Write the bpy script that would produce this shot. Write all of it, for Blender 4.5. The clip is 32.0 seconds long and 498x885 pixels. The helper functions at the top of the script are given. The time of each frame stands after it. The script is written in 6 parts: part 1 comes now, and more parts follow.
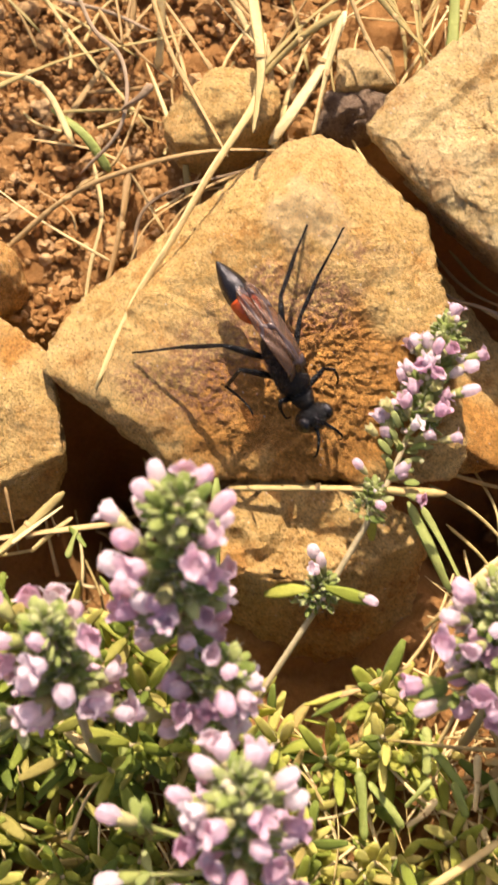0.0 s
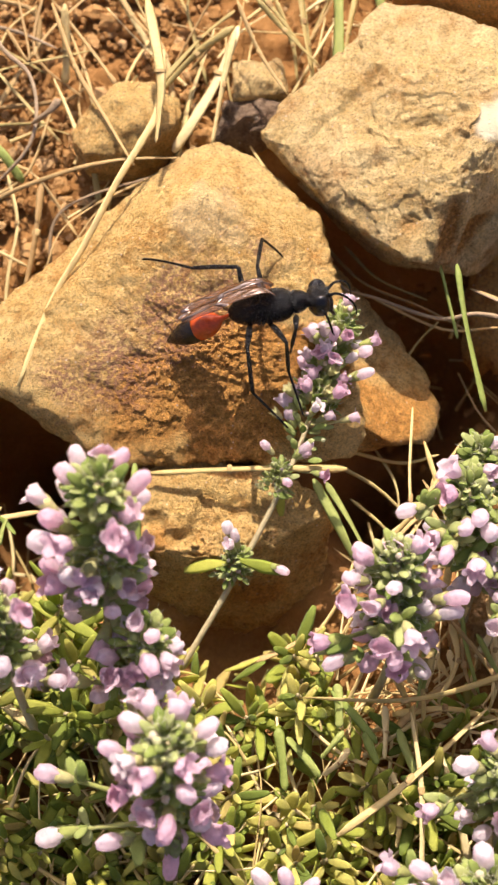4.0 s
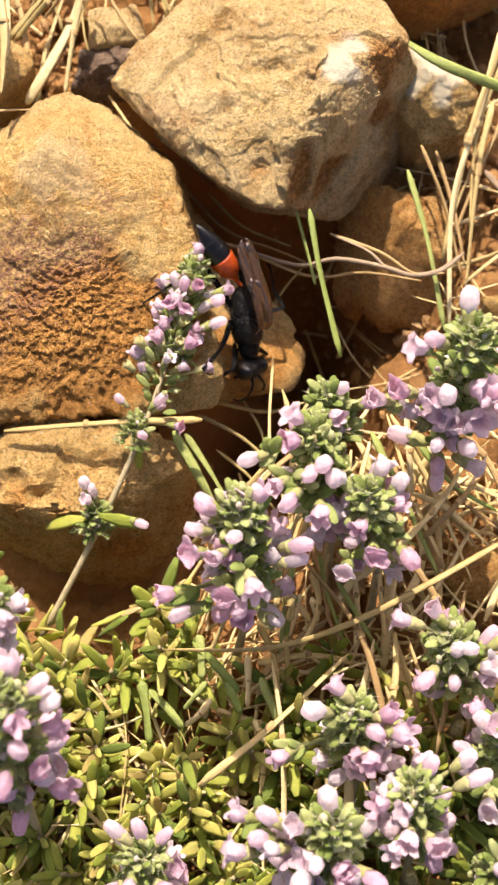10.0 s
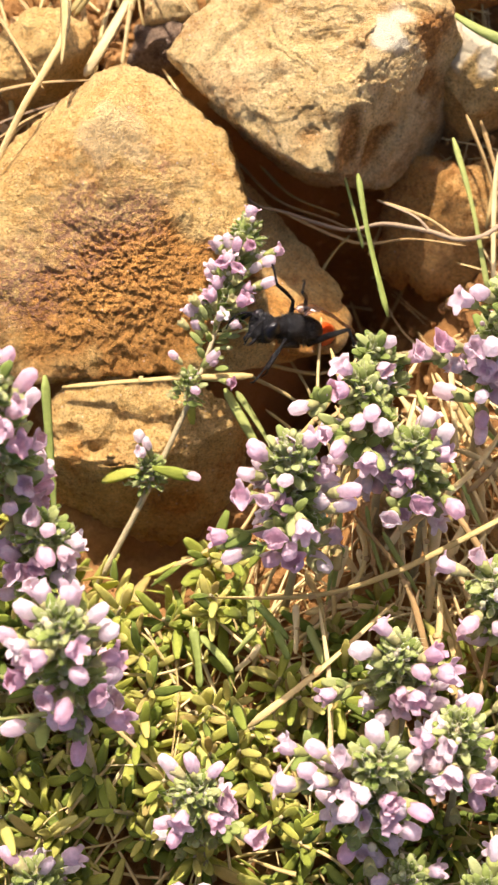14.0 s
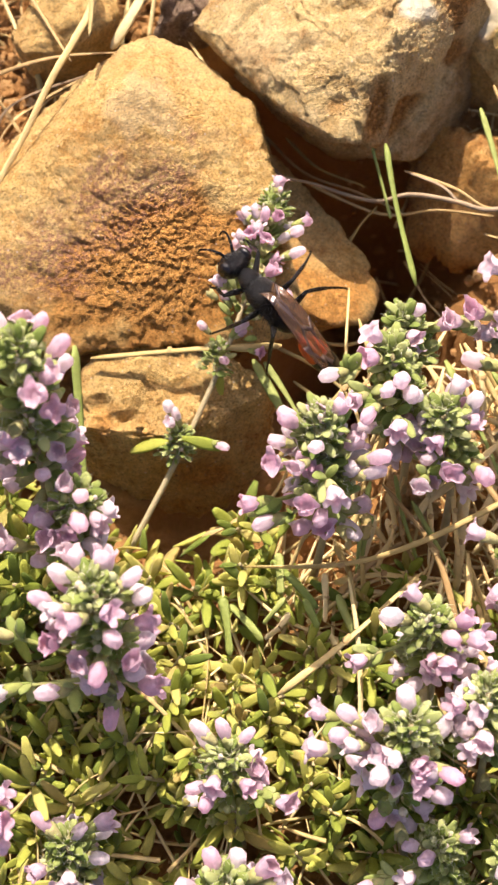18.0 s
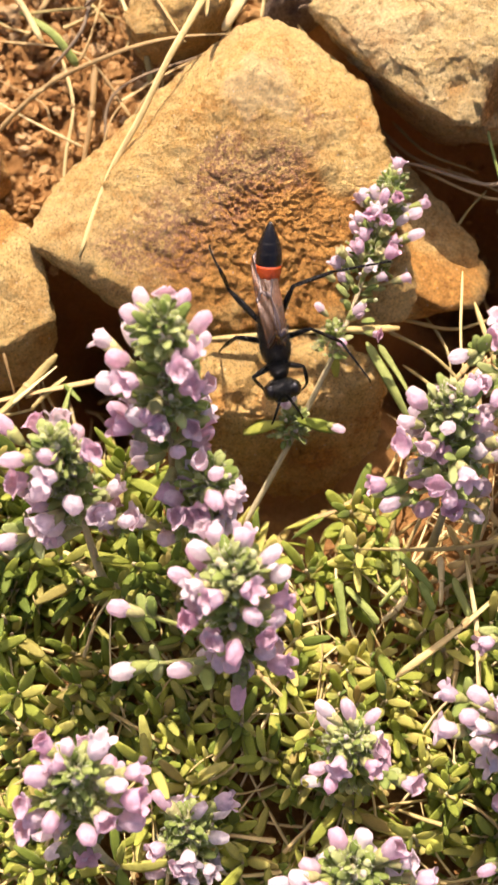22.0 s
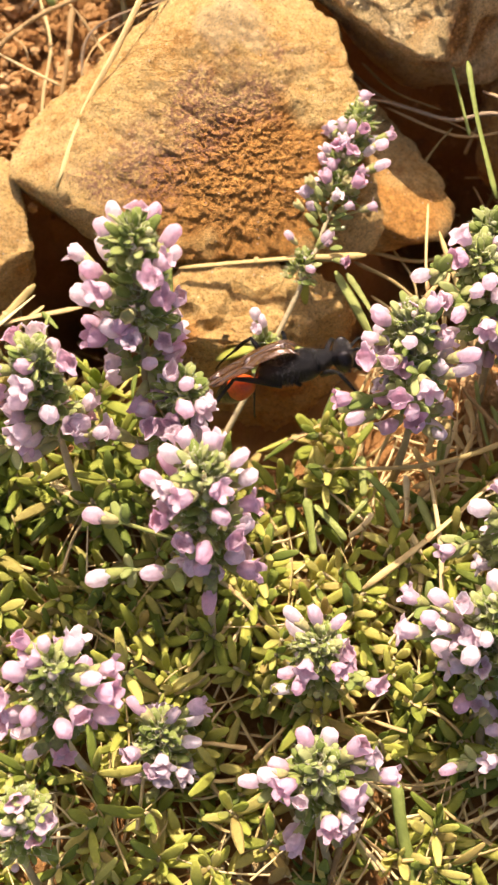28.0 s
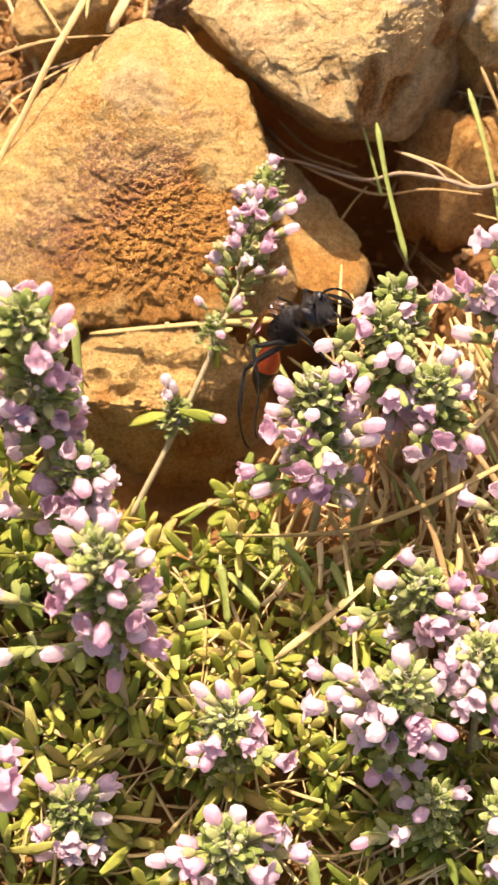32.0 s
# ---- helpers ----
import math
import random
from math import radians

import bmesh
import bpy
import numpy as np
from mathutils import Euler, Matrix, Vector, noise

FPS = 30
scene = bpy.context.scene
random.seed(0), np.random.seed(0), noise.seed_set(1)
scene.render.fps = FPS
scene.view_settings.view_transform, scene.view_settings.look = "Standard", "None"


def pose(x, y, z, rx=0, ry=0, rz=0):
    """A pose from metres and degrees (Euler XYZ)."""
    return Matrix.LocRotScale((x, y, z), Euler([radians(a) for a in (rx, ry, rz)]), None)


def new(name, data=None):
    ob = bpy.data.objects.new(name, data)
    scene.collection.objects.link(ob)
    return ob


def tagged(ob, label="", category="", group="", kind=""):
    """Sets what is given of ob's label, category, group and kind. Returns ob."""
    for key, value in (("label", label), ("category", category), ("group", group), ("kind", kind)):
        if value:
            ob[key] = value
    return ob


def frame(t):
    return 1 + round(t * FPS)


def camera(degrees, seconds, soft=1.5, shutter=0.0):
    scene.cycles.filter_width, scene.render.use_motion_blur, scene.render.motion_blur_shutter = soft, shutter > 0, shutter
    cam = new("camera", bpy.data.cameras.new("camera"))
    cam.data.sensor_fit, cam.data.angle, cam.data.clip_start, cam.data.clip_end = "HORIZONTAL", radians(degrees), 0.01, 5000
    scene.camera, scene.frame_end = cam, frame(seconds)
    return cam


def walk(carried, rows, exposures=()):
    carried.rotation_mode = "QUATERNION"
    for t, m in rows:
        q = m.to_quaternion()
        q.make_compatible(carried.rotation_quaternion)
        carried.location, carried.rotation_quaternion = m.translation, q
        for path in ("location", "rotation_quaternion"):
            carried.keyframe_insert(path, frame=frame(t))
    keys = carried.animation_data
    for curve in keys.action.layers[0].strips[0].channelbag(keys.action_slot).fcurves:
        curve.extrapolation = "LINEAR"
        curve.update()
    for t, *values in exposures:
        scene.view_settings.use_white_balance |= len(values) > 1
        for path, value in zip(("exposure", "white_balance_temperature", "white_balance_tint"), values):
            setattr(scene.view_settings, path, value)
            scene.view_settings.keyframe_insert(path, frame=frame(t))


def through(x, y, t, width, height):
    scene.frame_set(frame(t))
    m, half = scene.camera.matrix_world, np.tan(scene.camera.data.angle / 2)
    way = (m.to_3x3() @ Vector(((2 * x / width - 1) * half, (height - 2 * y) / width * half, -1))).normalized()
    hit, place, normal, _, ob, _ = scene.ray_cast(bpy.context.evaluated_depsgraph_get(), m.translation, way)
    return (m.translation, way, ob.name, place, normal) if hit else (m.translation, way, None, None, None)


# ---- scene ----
MM = 0.001
cam = camera(22.67, 32.0, soft=2.3, shutter=0.4)
cam.data.dof.use_dof, cam.data.dof.focus_distance, cam.data.dof.aperture_fstop = True, 0.115, 80.0
walk(cam, [
    (0, pose(-0.00650, -0.03299, 0.11971, 13.281, 0.761, 0.176)),
    (0.5, pose(-0.00492, -0.03620, 0.12129, 12.777, 0.061, -0.594)),
    (1, pose(-0.00445, -0.03598, 0.12343, 13.018, -1.863, -2.197)),
    (1.5, pose(-0.00759, -0.03496, 0.12523, 13.321, -2.302, -2.248)),
    (2, pose(-0.00588, -0.03385, 0.12633, 12.209, -2.921, -2.999)),
    (2.5, pose(-0.00561, -0.03401, 0.12812, 13.234, -2.981, -2.521)),
    (3, pose(-0.00331, -0.03867, 0.12816, 14.002, -2.150, -2.408)),
    (3.5, pose(-0.00426, -0.03714, 0.12813, 13.317, -1.965, -2.860)),
    (5.5, pose(-0.00596, -0.03595, 0.12840, 13.453, -1.567, -2.921)),
    (6, pose(-0.00503, -0.03569, 0.12904, 13.840, -1.245, -2.791)),
    (6.5, pose(-0.00302, -0.03472, 0.12938, 13.461, -1.713, -3.547)),
    (7, pose(-0.00400, -0.03611, 0.12925, 12.957, -0.945, -3.281)),
    (7.5, pose(-0.00220, -0.03575, 0.12946, 12.952, -0.789, -3.321)),
    (8, pose(0.00078, -0.03469, 0.12986, 13.158, -1.057, -3.523)),
    (8.5, pose(0.00318, -0.03624, 0.12955, 12.691, -1.526, -3.978)),
    (9, pose(0.00727, -0.03488, 0.12992, 12.855, -1.913, -4.609)),
    (9.5, pose(0.00585, -0.03582, 0.12922, 12.136, -1.870, -4.736)),
    (10, pose(0.00656, -0.03745, 0.12775, 11.341, -2.500, -5.068)),
    (10.5, pose(0.00657, -0.03793, 0.12831, 11.540, -1.652, -4.879)),
    (11, pose(0.01041, -0.04165, 0.12956, 11.715, -1.503, -4.948)),
    (11.5, pose(0.01374, -0.04527, 0.13106, 11.902, -0.922, -4.942)),
    (12, pose(0.01095, -0.04759, 0.13109, 11.814, -0.334, -4.918)),
    (12.5, pose(0.00875, -0.04658, 0.13067, 11.807, -0.481, -4.792)),
    (13, pose(0.00778, -0.04517, 0.13053, 11.580, -0.426, -4.740)),
    (13.5, pose(0.00489, -0.04359, 0.13061, 11.909, -0.815, -4.463)),
    (15.5, pose(0.00438, -0.04396, 0.13009, 11.698, -0.992, -4.322)),
    (16, pose(0.00282, -0.04330, 0.13046, 11.459, -0.665, -4.199)),
    (16.5, pose(0.00425, -0.04313, 0.13107, 11.953, -0.623, -4.088)),
    (17, pose(0.00457, -0.04509, 0.13095, 11.799, -0.349, -4.195)),
    (17.5, pose(0.00422, -0.04606, 0.13085, 11.693, -0.026, -4.345)),
    (18, pose(0.00322, -0.04560, 0.13047, 11.460, -0.169, -4.392)),
    (18.5, pose(0.00258, -0.04630, 0.13009, 11.239, 0.016, -4.367)),
    (19, pose(-0.00036, -0.04474, 0.13078, 11.665, -0.098, -3.918)),
    (19.5, pose(-0.00063, -0.04420, 0.13074, 11.591, -0.041, -3.733)),
    (20, pose(-0.00520, -0.04497, 0.13066, 11.394, 0.197, -3.578)),
    (20.5, pose(-0.00511, -0.04594, 0.13036, 11.411, 0.476, -3.729)),
    (21, pose(-0.00629, -0.04697, 0.13063, 11.463, 1.024, -3.486)),
    (21.5, pose(-0.00679, -0.04848, 0.12977, 10.818, 0.944, -3.743)),
    (22, pose(-0.00672, -0.04630, 0.13004, 11.297, 0.453, -3.628)),
    (22.5, pose(-0.00620, -0.04351, 0.13085, 11.617, 0.652, -3.471)),
    (23, pose(-0.00836, -0.04334, 0.13102, 11.697, 0.807, -3.298)),
    (23.5, pose(-0.00783, -0.04545, 0.13090, 11.341, 1.167, -3.272)),
    (24, pose(-0.00860, -0.04475, 0.13140, 11.747, 1.036, -3.414)),
    (24.5, pose(-0.01070, -0.04423, 0.13249, 12.032, 1.076, -3.043)),
    (25, pose(-0.00894, -0.04501, 0.13461, 12.934, 0.897, -2.865)),
    (25.5, pose(-0.00673, -0.04705, 0.13444, 13.298, 0.684, -2.834)),
    (26, pose(-0.00814, -0.04928, 0.13360, 12.699, 0.523, -2.796)),
    (26.5, pose(-0.00373, -0.05224, 0.13255, 11.889, 0.551, -2.959)),
    (28.5, pose(-0.00604, -0.05464, 0.13294, 10.779, -0.255, -3.969)),
    (29, pose(-0.00270, -0.05616, 0.13268, 10.980, -0.209, -4.015)),
    (29.5, pose(-0.00005, -0.05661, 0.13267, 11.622, -0.932, -4.404)),
    (30, pose(0.00267, -0.05407, 0.13294, 11.140, -1.225, -4.534)),
    (30.5, pose(0.00051, -0.05156, 0.13250, 11.379, -1.574, -4.909)),
    (31, pose(0.00182, -0.04779, 0.13280, 11.158, -1.588, -5.077)),
    (31.5, pose(-0.00012, -0.04910, 0.13291, 11.421, -1.125, -4.856)),
    (32, pose(0.00164, -0.04869, 0.13296, 11.380, -0.874, -4.825)),
], exposures=[(0.0, 0.74, 7050, 24), (2.0, 0.71, 6850, 23), (6.0, 0.67, 6700, 21), (10.0, 0.72, 6700, 22), (13.0, 0.88, 6700, 22), (20.0, 0.85, 6750, 23), (25.0, 0.83, 6950, 25), (29.0, 0.92, 7200, 27), (32.0, 0.97, 7450, 28)])

# ---- light: clear sky and a high sun from beyond the stones ----
SUN_WAY = Vector((0.03, -0.94, -1.0)).normalized()
world = bpy.data.worlds.new("sky")
scene.world = world
world.use_nodes = True
sky = world.node_tree.nodes.new("ShaderNodeTexSky")
sky.sky_type, sky.sun_disc = "NISHITA", False
sky.air_density, sky.dust_density, sky.ozone_density = 0.8, 4.0, 0.5
sky.sun_elevation = math.asin(-SUN_WAY.z)
sky.sun_rotation = math.atan2(-SUN_WAY.x, -SUN_WAY.y)
world.node_tree.links.new(sky.outputs["Color"], world.node_tree.nodes["Background"].inputs["Color"])
world.node_tree.nodes["Background"].inputs["Strength"].default_value = 0.13
sun = new("sun", bpy.data.lights.new("sun", "SUN"))
sun.data.energy, sun.data.angle, sun.data.color = 5.0, radians(0.55), (1.0, 0.93, 0.81)
sun.rotation_mode = "QUATERNION"
sun.rotation_quaternion = SUN_WAY.to_track_quat("-Z", "Y")


# ---- materials ----
def material(name, roughness=0.8, specular=0.3):
    m = bpy.data.materials.new(name)
    m.use_nodes = True
    b = m.node_tree.nodes["Principled BSDF"]
    b.inputs["Roughness"].default_value = roughness
    b.inputs["Specular IOR Level"].default_value = specular
    return m, m.node_tree, b


def node(nt, kind, **values):
    n = nt.nodes.new("ShaderNode" + kind)
    for key, value in values.items():
        n.inputs[key].default_value = value
    return n


def place(nt, scale_m=1.0):
    """Object coordinates in millimetres."""
    tc = nt.nodes.new("ShaderNodeTexCoord")
    mp = node(nt, "Mapping", Scale=(1000, 1000, 1000))
    nt.links.new(tc.outputs["Object"], mp.inputs["Vector"])
    return mp.outputs["Vector"]


def ramp(nt, source, stops):
    r = nt.nodes.new("ShaderNodeValToRGB")
    e = r.color_ramp.elements
    e[0].position, e[0].color = stops[0][0], (*stops[0][1], 1)
    e[1].position, e[1].color = stops[-1][0], (*stops[-1][1], 1)
    for pos, col in stops[1:-1]:
        k = e.new(pos)
        k.color = (*col, 1)
    nt.links.new(source, r.inputs["Fac"])
    return r.outputs["Color"]


def mixed(nt, fac, a, b, how="MIX"):
    m = nt.nodes.new("ShaderNodeMix")
    m.data_type, m.blend_type = "RGBA", how
    for socket, value in ((m.inputs["Factor"], fac), (m.inputs["A"], a), (m.inputs["B"], b)):
        if isinstance(value, (int, float)):
            socket.default_value = value
        elif isinstance(value, tuple):
            socket.default_value = (*value, 1)
        else:
            nt.links.new(value, socket)
    return m.outputs["Result"]


def noisy(nt, vec, scale, detail=6, rough=0.6):
    n = node(nt, "TexNoise", Scale=scale, Detail=detail, Roughness=rough)
    nt.links.new(vec, n.inputs["Vector"])
    return n.outputs["Fac"]


def bumped(nt, b, sources, distance=0.0003):
    """sources: (height socket, strength), laid one on another."""
    last = None
    for height, strength in sources:
        n = node(nt, "Bump", Strength=strength, Distance=distance)
        nt.links.new(height, n.inputs["Height"])
        if last:
            nt.links.new(last, n.inputs["Normal"])
        last = n.outputs["Normal"]
    nt.links.new(last, b.inputs["Normal"])


def sandstone(name, low, mid, high, rust=(0.33, 0.13, 0.03), rusty=0.5):
    m, nt, b = material(name, 0.85, 0.25)
    v = place(nt)
    big = noisy(nt, v, 0.09, 4, 0.55)
    fine = noisy(nt, v, 0.9, 8, 0.7)
    grit = noisy(nt, v, 5.0, 4, 0.7)
    col = ramp(nt, big, [(0.3, low), (0.5, mid), (0.72, high)])
    spots = ramp(nt, fine, [(0.42, (0, 0, 0)), (0.75, (1, 1, 1))])
    patch = ramp(nt, noisy(nt, v, 0.16, 5, 0.6), [(0.5 - 0.1 * rusty, (0, 0, 0)), (0.72, (1, 1, 1))])
    col = mixed(nt, patch, col, rust)
    col = mixed(nt, spots, col, high)
    zone = nt.nodes.new("ShaderNodeAttribute")
    zone.attribute_name = "rust"
    crumbly = ramp(nt, noisy(nt, v, 1.3, 6, 0.75), [(0.36, tuple(0.7 * c for c in rust)), (0.5, rust), (0.64, (0.78, 0.42, 0.12))])
    col = mixed(nt, zone.outputs["Fac"], col, crumbly)
    # the pale attribute: sun highlights painted into the stone's colour
    glare_or_vein = nt.nodes.new("ShaderNodeAttribute")
    glare_or_vein.attribute_name = "pale"
    zone_b = nt.nodes.new("ShaderNodeAttribute")
    zone_b.attribute_name = "grain"
    grains = ramp(nt, noisy(nt, v, 2.4, 3, 0.6), [(0.42, (0, 0, 0)), (0.56, (0.8, 0.8, 0.8))])
    col = mixed(nt, mixed(nt, 1.0, zone_b.outputs["Color"], grains, "MULTIPLY"), col, (0.38, 0.19, 0.12))
    col = mixed(nt, 0.5, col, ramp(nt, grit, [(0.28, (0.42, 0.34, 0.27)), (0.52, (1, 1, 1))]), "MULTIPLY")
    sand = noisy(nt, v, 3.2, 5, 0.8)
    col = mixed(nt, 0.8, col, ramp(nt, sand, [(0.36, (0.52, 0.42, 0.34)), (0.48, (1, 1, 1)), (0.62, (1.32, 1.28, 1.2))]), "MULTIPLY")
    quartz = node(nt, "TexVoronoi", Scale=0.9)
    nt.links.new(v, quartz.inputs["Vector"])
    col = mixed(nt, ramp(nt, quartz.outputs["Distance"], [(0.05, (0.6, 0.6, 0.6)), (0.10, (0, 0, 0))]), col, (0.86, 0.80, 0.70))
    specks = node(nt, "TexVoronoi", Scale=1.9)
    nt.links.new(v, specks.inputs["Vector"])
    col = mixed(nt, ramp(nt, specks.outputs["Distance"], [(0.10, (0.75, 0.75, 0.75)), (0.22, (0, 0, 0))]), col, mixed(nt, 1.0, col, (0.42, 0.34, 0.28), "MULTIPLY"))
    blot = noisy(nt, v, 0.45, 7, 0.75)
    col = mixed(nt, 0.75, col, ramp(nt, blot, [(0.34, (0.66, 0.56, 0.48)), (0.48, (1, 1, 1)), (0.66, (1.12, 1.1, 1.08))]), "MULTIPLY")
    col = mixed(nt, glare_or_vein.outputs["Fac"], col, mixed(nt, 0.75, col, (0.97, 0.90, 0.66)))
    nt.links.new(col, b.inputs["Base Color"])
    bumped(nt, b, [(fine, 0.7), (sand, 0.85), (grit, 0.8)], 0.0010)
    return m


STONE_OCHRE = sandstone("ochre_sandstone", (0.59, 0.355, 0.105), (0.70, 0.465, 0.158), (0.78, 0.59, 0.255), (0.62, 0.31, 0.075))
STONE_PALE = sandstone("pale_limestone", (0.65, 0.445, 0.165), (0.75, 0.555, 0.24), (0.81, 0.65, 0.34), (0.497, 0.239, 0.0644), 0.1)
STONE_RED = sandstone("rusty_sandstone", (0.56, 0.28, 0.07), (0.68, 0.38, 0.11), (0.76, 0.50, 0.19), (0.46, 0.19, 0.04))
STONE_ORANGE = sandstone("orange_sandstone", (0.72, 0.29, 0.06), (0.80, 0.36, 0.08), (0.84, 0.44, 0.12), (0.60, 0.22, 0.045))
STONE_GREY = sandstone("dark_grey_stone", (0.15, 0.105, 0.07), (0.25, 0.18, 0.12), (0.42, 0.31, 0.2), (0.2, 0.11, 0.06))


def soil():
    m, nt, b = material("red_soil", 0.95, 0.1)
    v = place(nt)
    geo = nt.nodes.new("ShaderNodeNewGeometry")
    big, fine = noisy(nt, v, 0.12, 5), noisy(nt, v, 1.6, 8, 0.75)
    col = ramp(nt, big, [(0.3, (0.37, 0.185, 0.065)), (0.55, (0.52, 0.29, 0.105)), (0.75, (0.61, 0.39, 0.165))])
    each = ramp(nt, geo.outputs["Random Per Island"], [(0.0, (0.32, 0.155, 0.05)), (0.5, (0.48, 0.265, 0.095)), (0.85, (0.65, 0.42, 0.185)), (1.0, (0.76, 0.57, 0.31))])
    col = mixed(nt, 0.6, col, each)
    col = mixed(nt, 0.6, col, ramp(nt, fine, [(0.3, (0.45, 0.4, 0.35)), (0.65, (1.1, 1.05, 1.0))]), "MULTIPLY")
    nt.links.new(col, b.inputs["Base Color"])
    bumped(nt, b, [(fine, 1.0)], 0.0006)
    return m


SOIL = soil()


# ---- building blocks ----
def mesh(name, verts, faces, mat, smooth=True):
    me = bpy.data.meshes.new(name)
    me.from_pydata([tuple(v) for v in verts], [], [tuple(f) for f in faces])
    me.materials.append(mat)
    if smooth:
        me.polygons.foreach_set("use_smooth", [True] * len(me.polygons))
    me.update()
    return me


ICO = {}


def ico(level):
    if level not in ICO:
        bm = bmesh.new()
        bmesh.ops.create_icosphere(bm, subdivisions=level, radius=1)
        ICO[level] = (np.array([v.co[:] for v in bm.verts]), [[v.index for v in f.verts] for f in bm.faces])
        bm.free()
    return ICO[level]


def hull_planes(points):
    bm = bmesh.new()
    for p in points:
        bm.verts.new(p)
    bmesh.ops.convex_hull(bm, input=bm.verts)
    bm.normal_update()
    out = np.array([(*f.normal, f.normal.dot(f.verts[0].co)) for f in bm.faces])
    bm.free()
    return out


def stone(corners, label, mat, level=5, rough=0.5, crisp=22, foot=-2.5, under=0.9, group="stones on the soil", seed=0, broken=(), pale=(), grainy=(), facets=1.0, pitted=1.0, dense=0.0, shelf=(), knobs=()):
    """A broken stone: the corners (mm) that it shows, closed below the soil, with chipped edges and a rough face.
    under: how wide its foot is; broken: (place, reach) of rusty, crumbling fractures; pale: (place, reach, amount) of
    sun highlight painted whitish; grainy: dark-grained patches."""
    top = np.array(corners, float)
    mid = top.mean(0)
    low = np.c_[mid[:2] + (top[:, :2] - mid[:2]) * under, np.full(len(top), foot)]
    pts = np.r_[top, low]
    heart = np.array([*pts[:, :2].mean(0), top[:, 2].max() * 0.35])
    planes = hull_planes([tuple(p - heart) for p in pts])
    ways, faces = ico(level)
    ways = ways + [0, 0, dense]  # closer set points on the upper side
    ways = ways / np.linalg.norm(ways, axis=1)[:, None]
    facing = np.maximum(ways @ planes[:, :3].T, 1e-4) / np.maximum(planes[:, 3], 0.2)
    sharp = 3.2 * crisp
    r = (facing ** sharp).sum(1) ** (-1 / sharp) * 1.015
    if shelf:  # a lower ledge that juts out under the block
        more = hull_planes([tuple(p - heart) for p in np.r_[np.array(shelf, float), low]])
        jut = np.maximum(ways @ more[:, :3].T, 1e-4) / np.maximum(more[:, 3], 0.2)
        r = np.maximum(r, (jut ** sharp).sum(1) ** (-1 / sharp))
    body = ways * r[:, None]
    rust = np.zeros(len(body))
    for spot, reach in broken:
        d = np.linalg.norm((body + heart - np.array(spot)) * [1, 1, 0.8], axis=1)
        d = d + np.array([2.2 * noise.noise(Vector(p) * 0.35 + Vector((seed, 3, 1))) for p in body])
        rust = np.maximum(rust, np.clip((reach - d) / 1.6, 0, 1))
    # whitish patches that paint sun glare on the stone
    white = np.zeros(len(body))
    for spot, reach, much in pale:
        d = np.linalg.norm(body + heart - np.array(spot), axis=1)
        d = d + np.array([1.6 * noise.noise(Vector(p) * 0.5 + Vector((2, seed, 5))) for p in body])
        white = np.maximum(white, much * np.clip((reach - d) / 0.9, 0, 1))
    grain = np.zeros(len(body))
    for spot, reach in grainy:
        d = np.linalg.norm(body + heart - np.array(spot), axis=1)
        d = d + np.array([2.0 * noise.noise(Vector(p) * 0.4 + Vector((4, seed, 9))) for p in body])
        grain = np.maximum(grain, np.clip((reach - d) / 2.5, 0, 1))
    bumps = []
    for p, k in zip(map(Vector, body + heart + seed * 31), rust):
        ledge = noise.noise(p * 0.2)
        step = 0.55 * (math.floor(ledge * 5) / 5 + min(1.0, (ledge * 5 % 1) * 3) / 5)
        chips = noise.ridged_multi_fractal(p * 0.28, 0.9, 2.1, 4, 1.0, 2.0) - 1.0
        pits = noise.fractal(p * 0.9, 0.75, 2.0, 4)
        crumb = noise.fractal(p * 1.9, 0.5, 2.0, 3) + 1.1 * noise.fractal(p * 0.33, 0.7, 2.2, 2)
        grains = noise.noise(p * 1.7) * 0.5 + noise.noise(p * 3.1) * 0.5
        flat = 0.0
        for cell, high in ((0.13, 1.0), (0.34, 0.35)):
            q = p * cell + 0.12 * Vector((noise.noise(p * 0.5), noise.noise(p * 0.5 + Vector((7, 0, 0))), noise.noise(p * 0.5 + Vector((0, 9, 0)))))
            c = noise.voronoi(q)[1][0]
            flat += high * (noise.cell_vector(c * 9.7) - Vector((0.5, 0.5, 0.5))).dot(q - c)
        bumps.append(0.6 * noise.fractal(p * 0.11, 0.9, 2.1, 3) + 1.3 * min(1.0, facets) ** 2 * step + facets * 2.4 * flat + 0.25 * pitted * chips + 0.26 * pitted * pits + 0.26 * grains + k * (0.30 * crumb + 0.32 * grains - 0.25 * pitted * chips - 0.7))
    body += ways * (np.array(bumps) * rough)[:, None]
    for spot, reach, rise in knobs:  # low bumps and hollows on the face
        d = np.linalg.norm((body + heart - np.array(spot)) / np.array(reach), axis=1)
        d = d + np.array([0.28 * noise.noise(Vector(p) * 0.6 + Vector((seed, 7, 2))) for p in body])
        body[:, 2] += rise * np.clip(1.3 * (1 - d), 0, 1)
    verts = (body + [0, 0, heart[2]]) * MM
    me = mesh("stone", verts, faces, mat)
    me.attributes.new("rust", "FLOAT", "POINT").data.foreach_set("value", rust.astype(np.float32))
    me.attributes.new("pale", "FLOAT", "POINT").data.foreach_set("value", white.astype(np.float32))
    me.attributes.new("grain", "FLOAT", "POINT").data.foreach_set("value", grain.astype(np.float32))
    ob = new("stone", me)
    ob.location = Vector((heart[0], heart[1], 0)) * MM
    return tagged(ob, label, "stone", group)


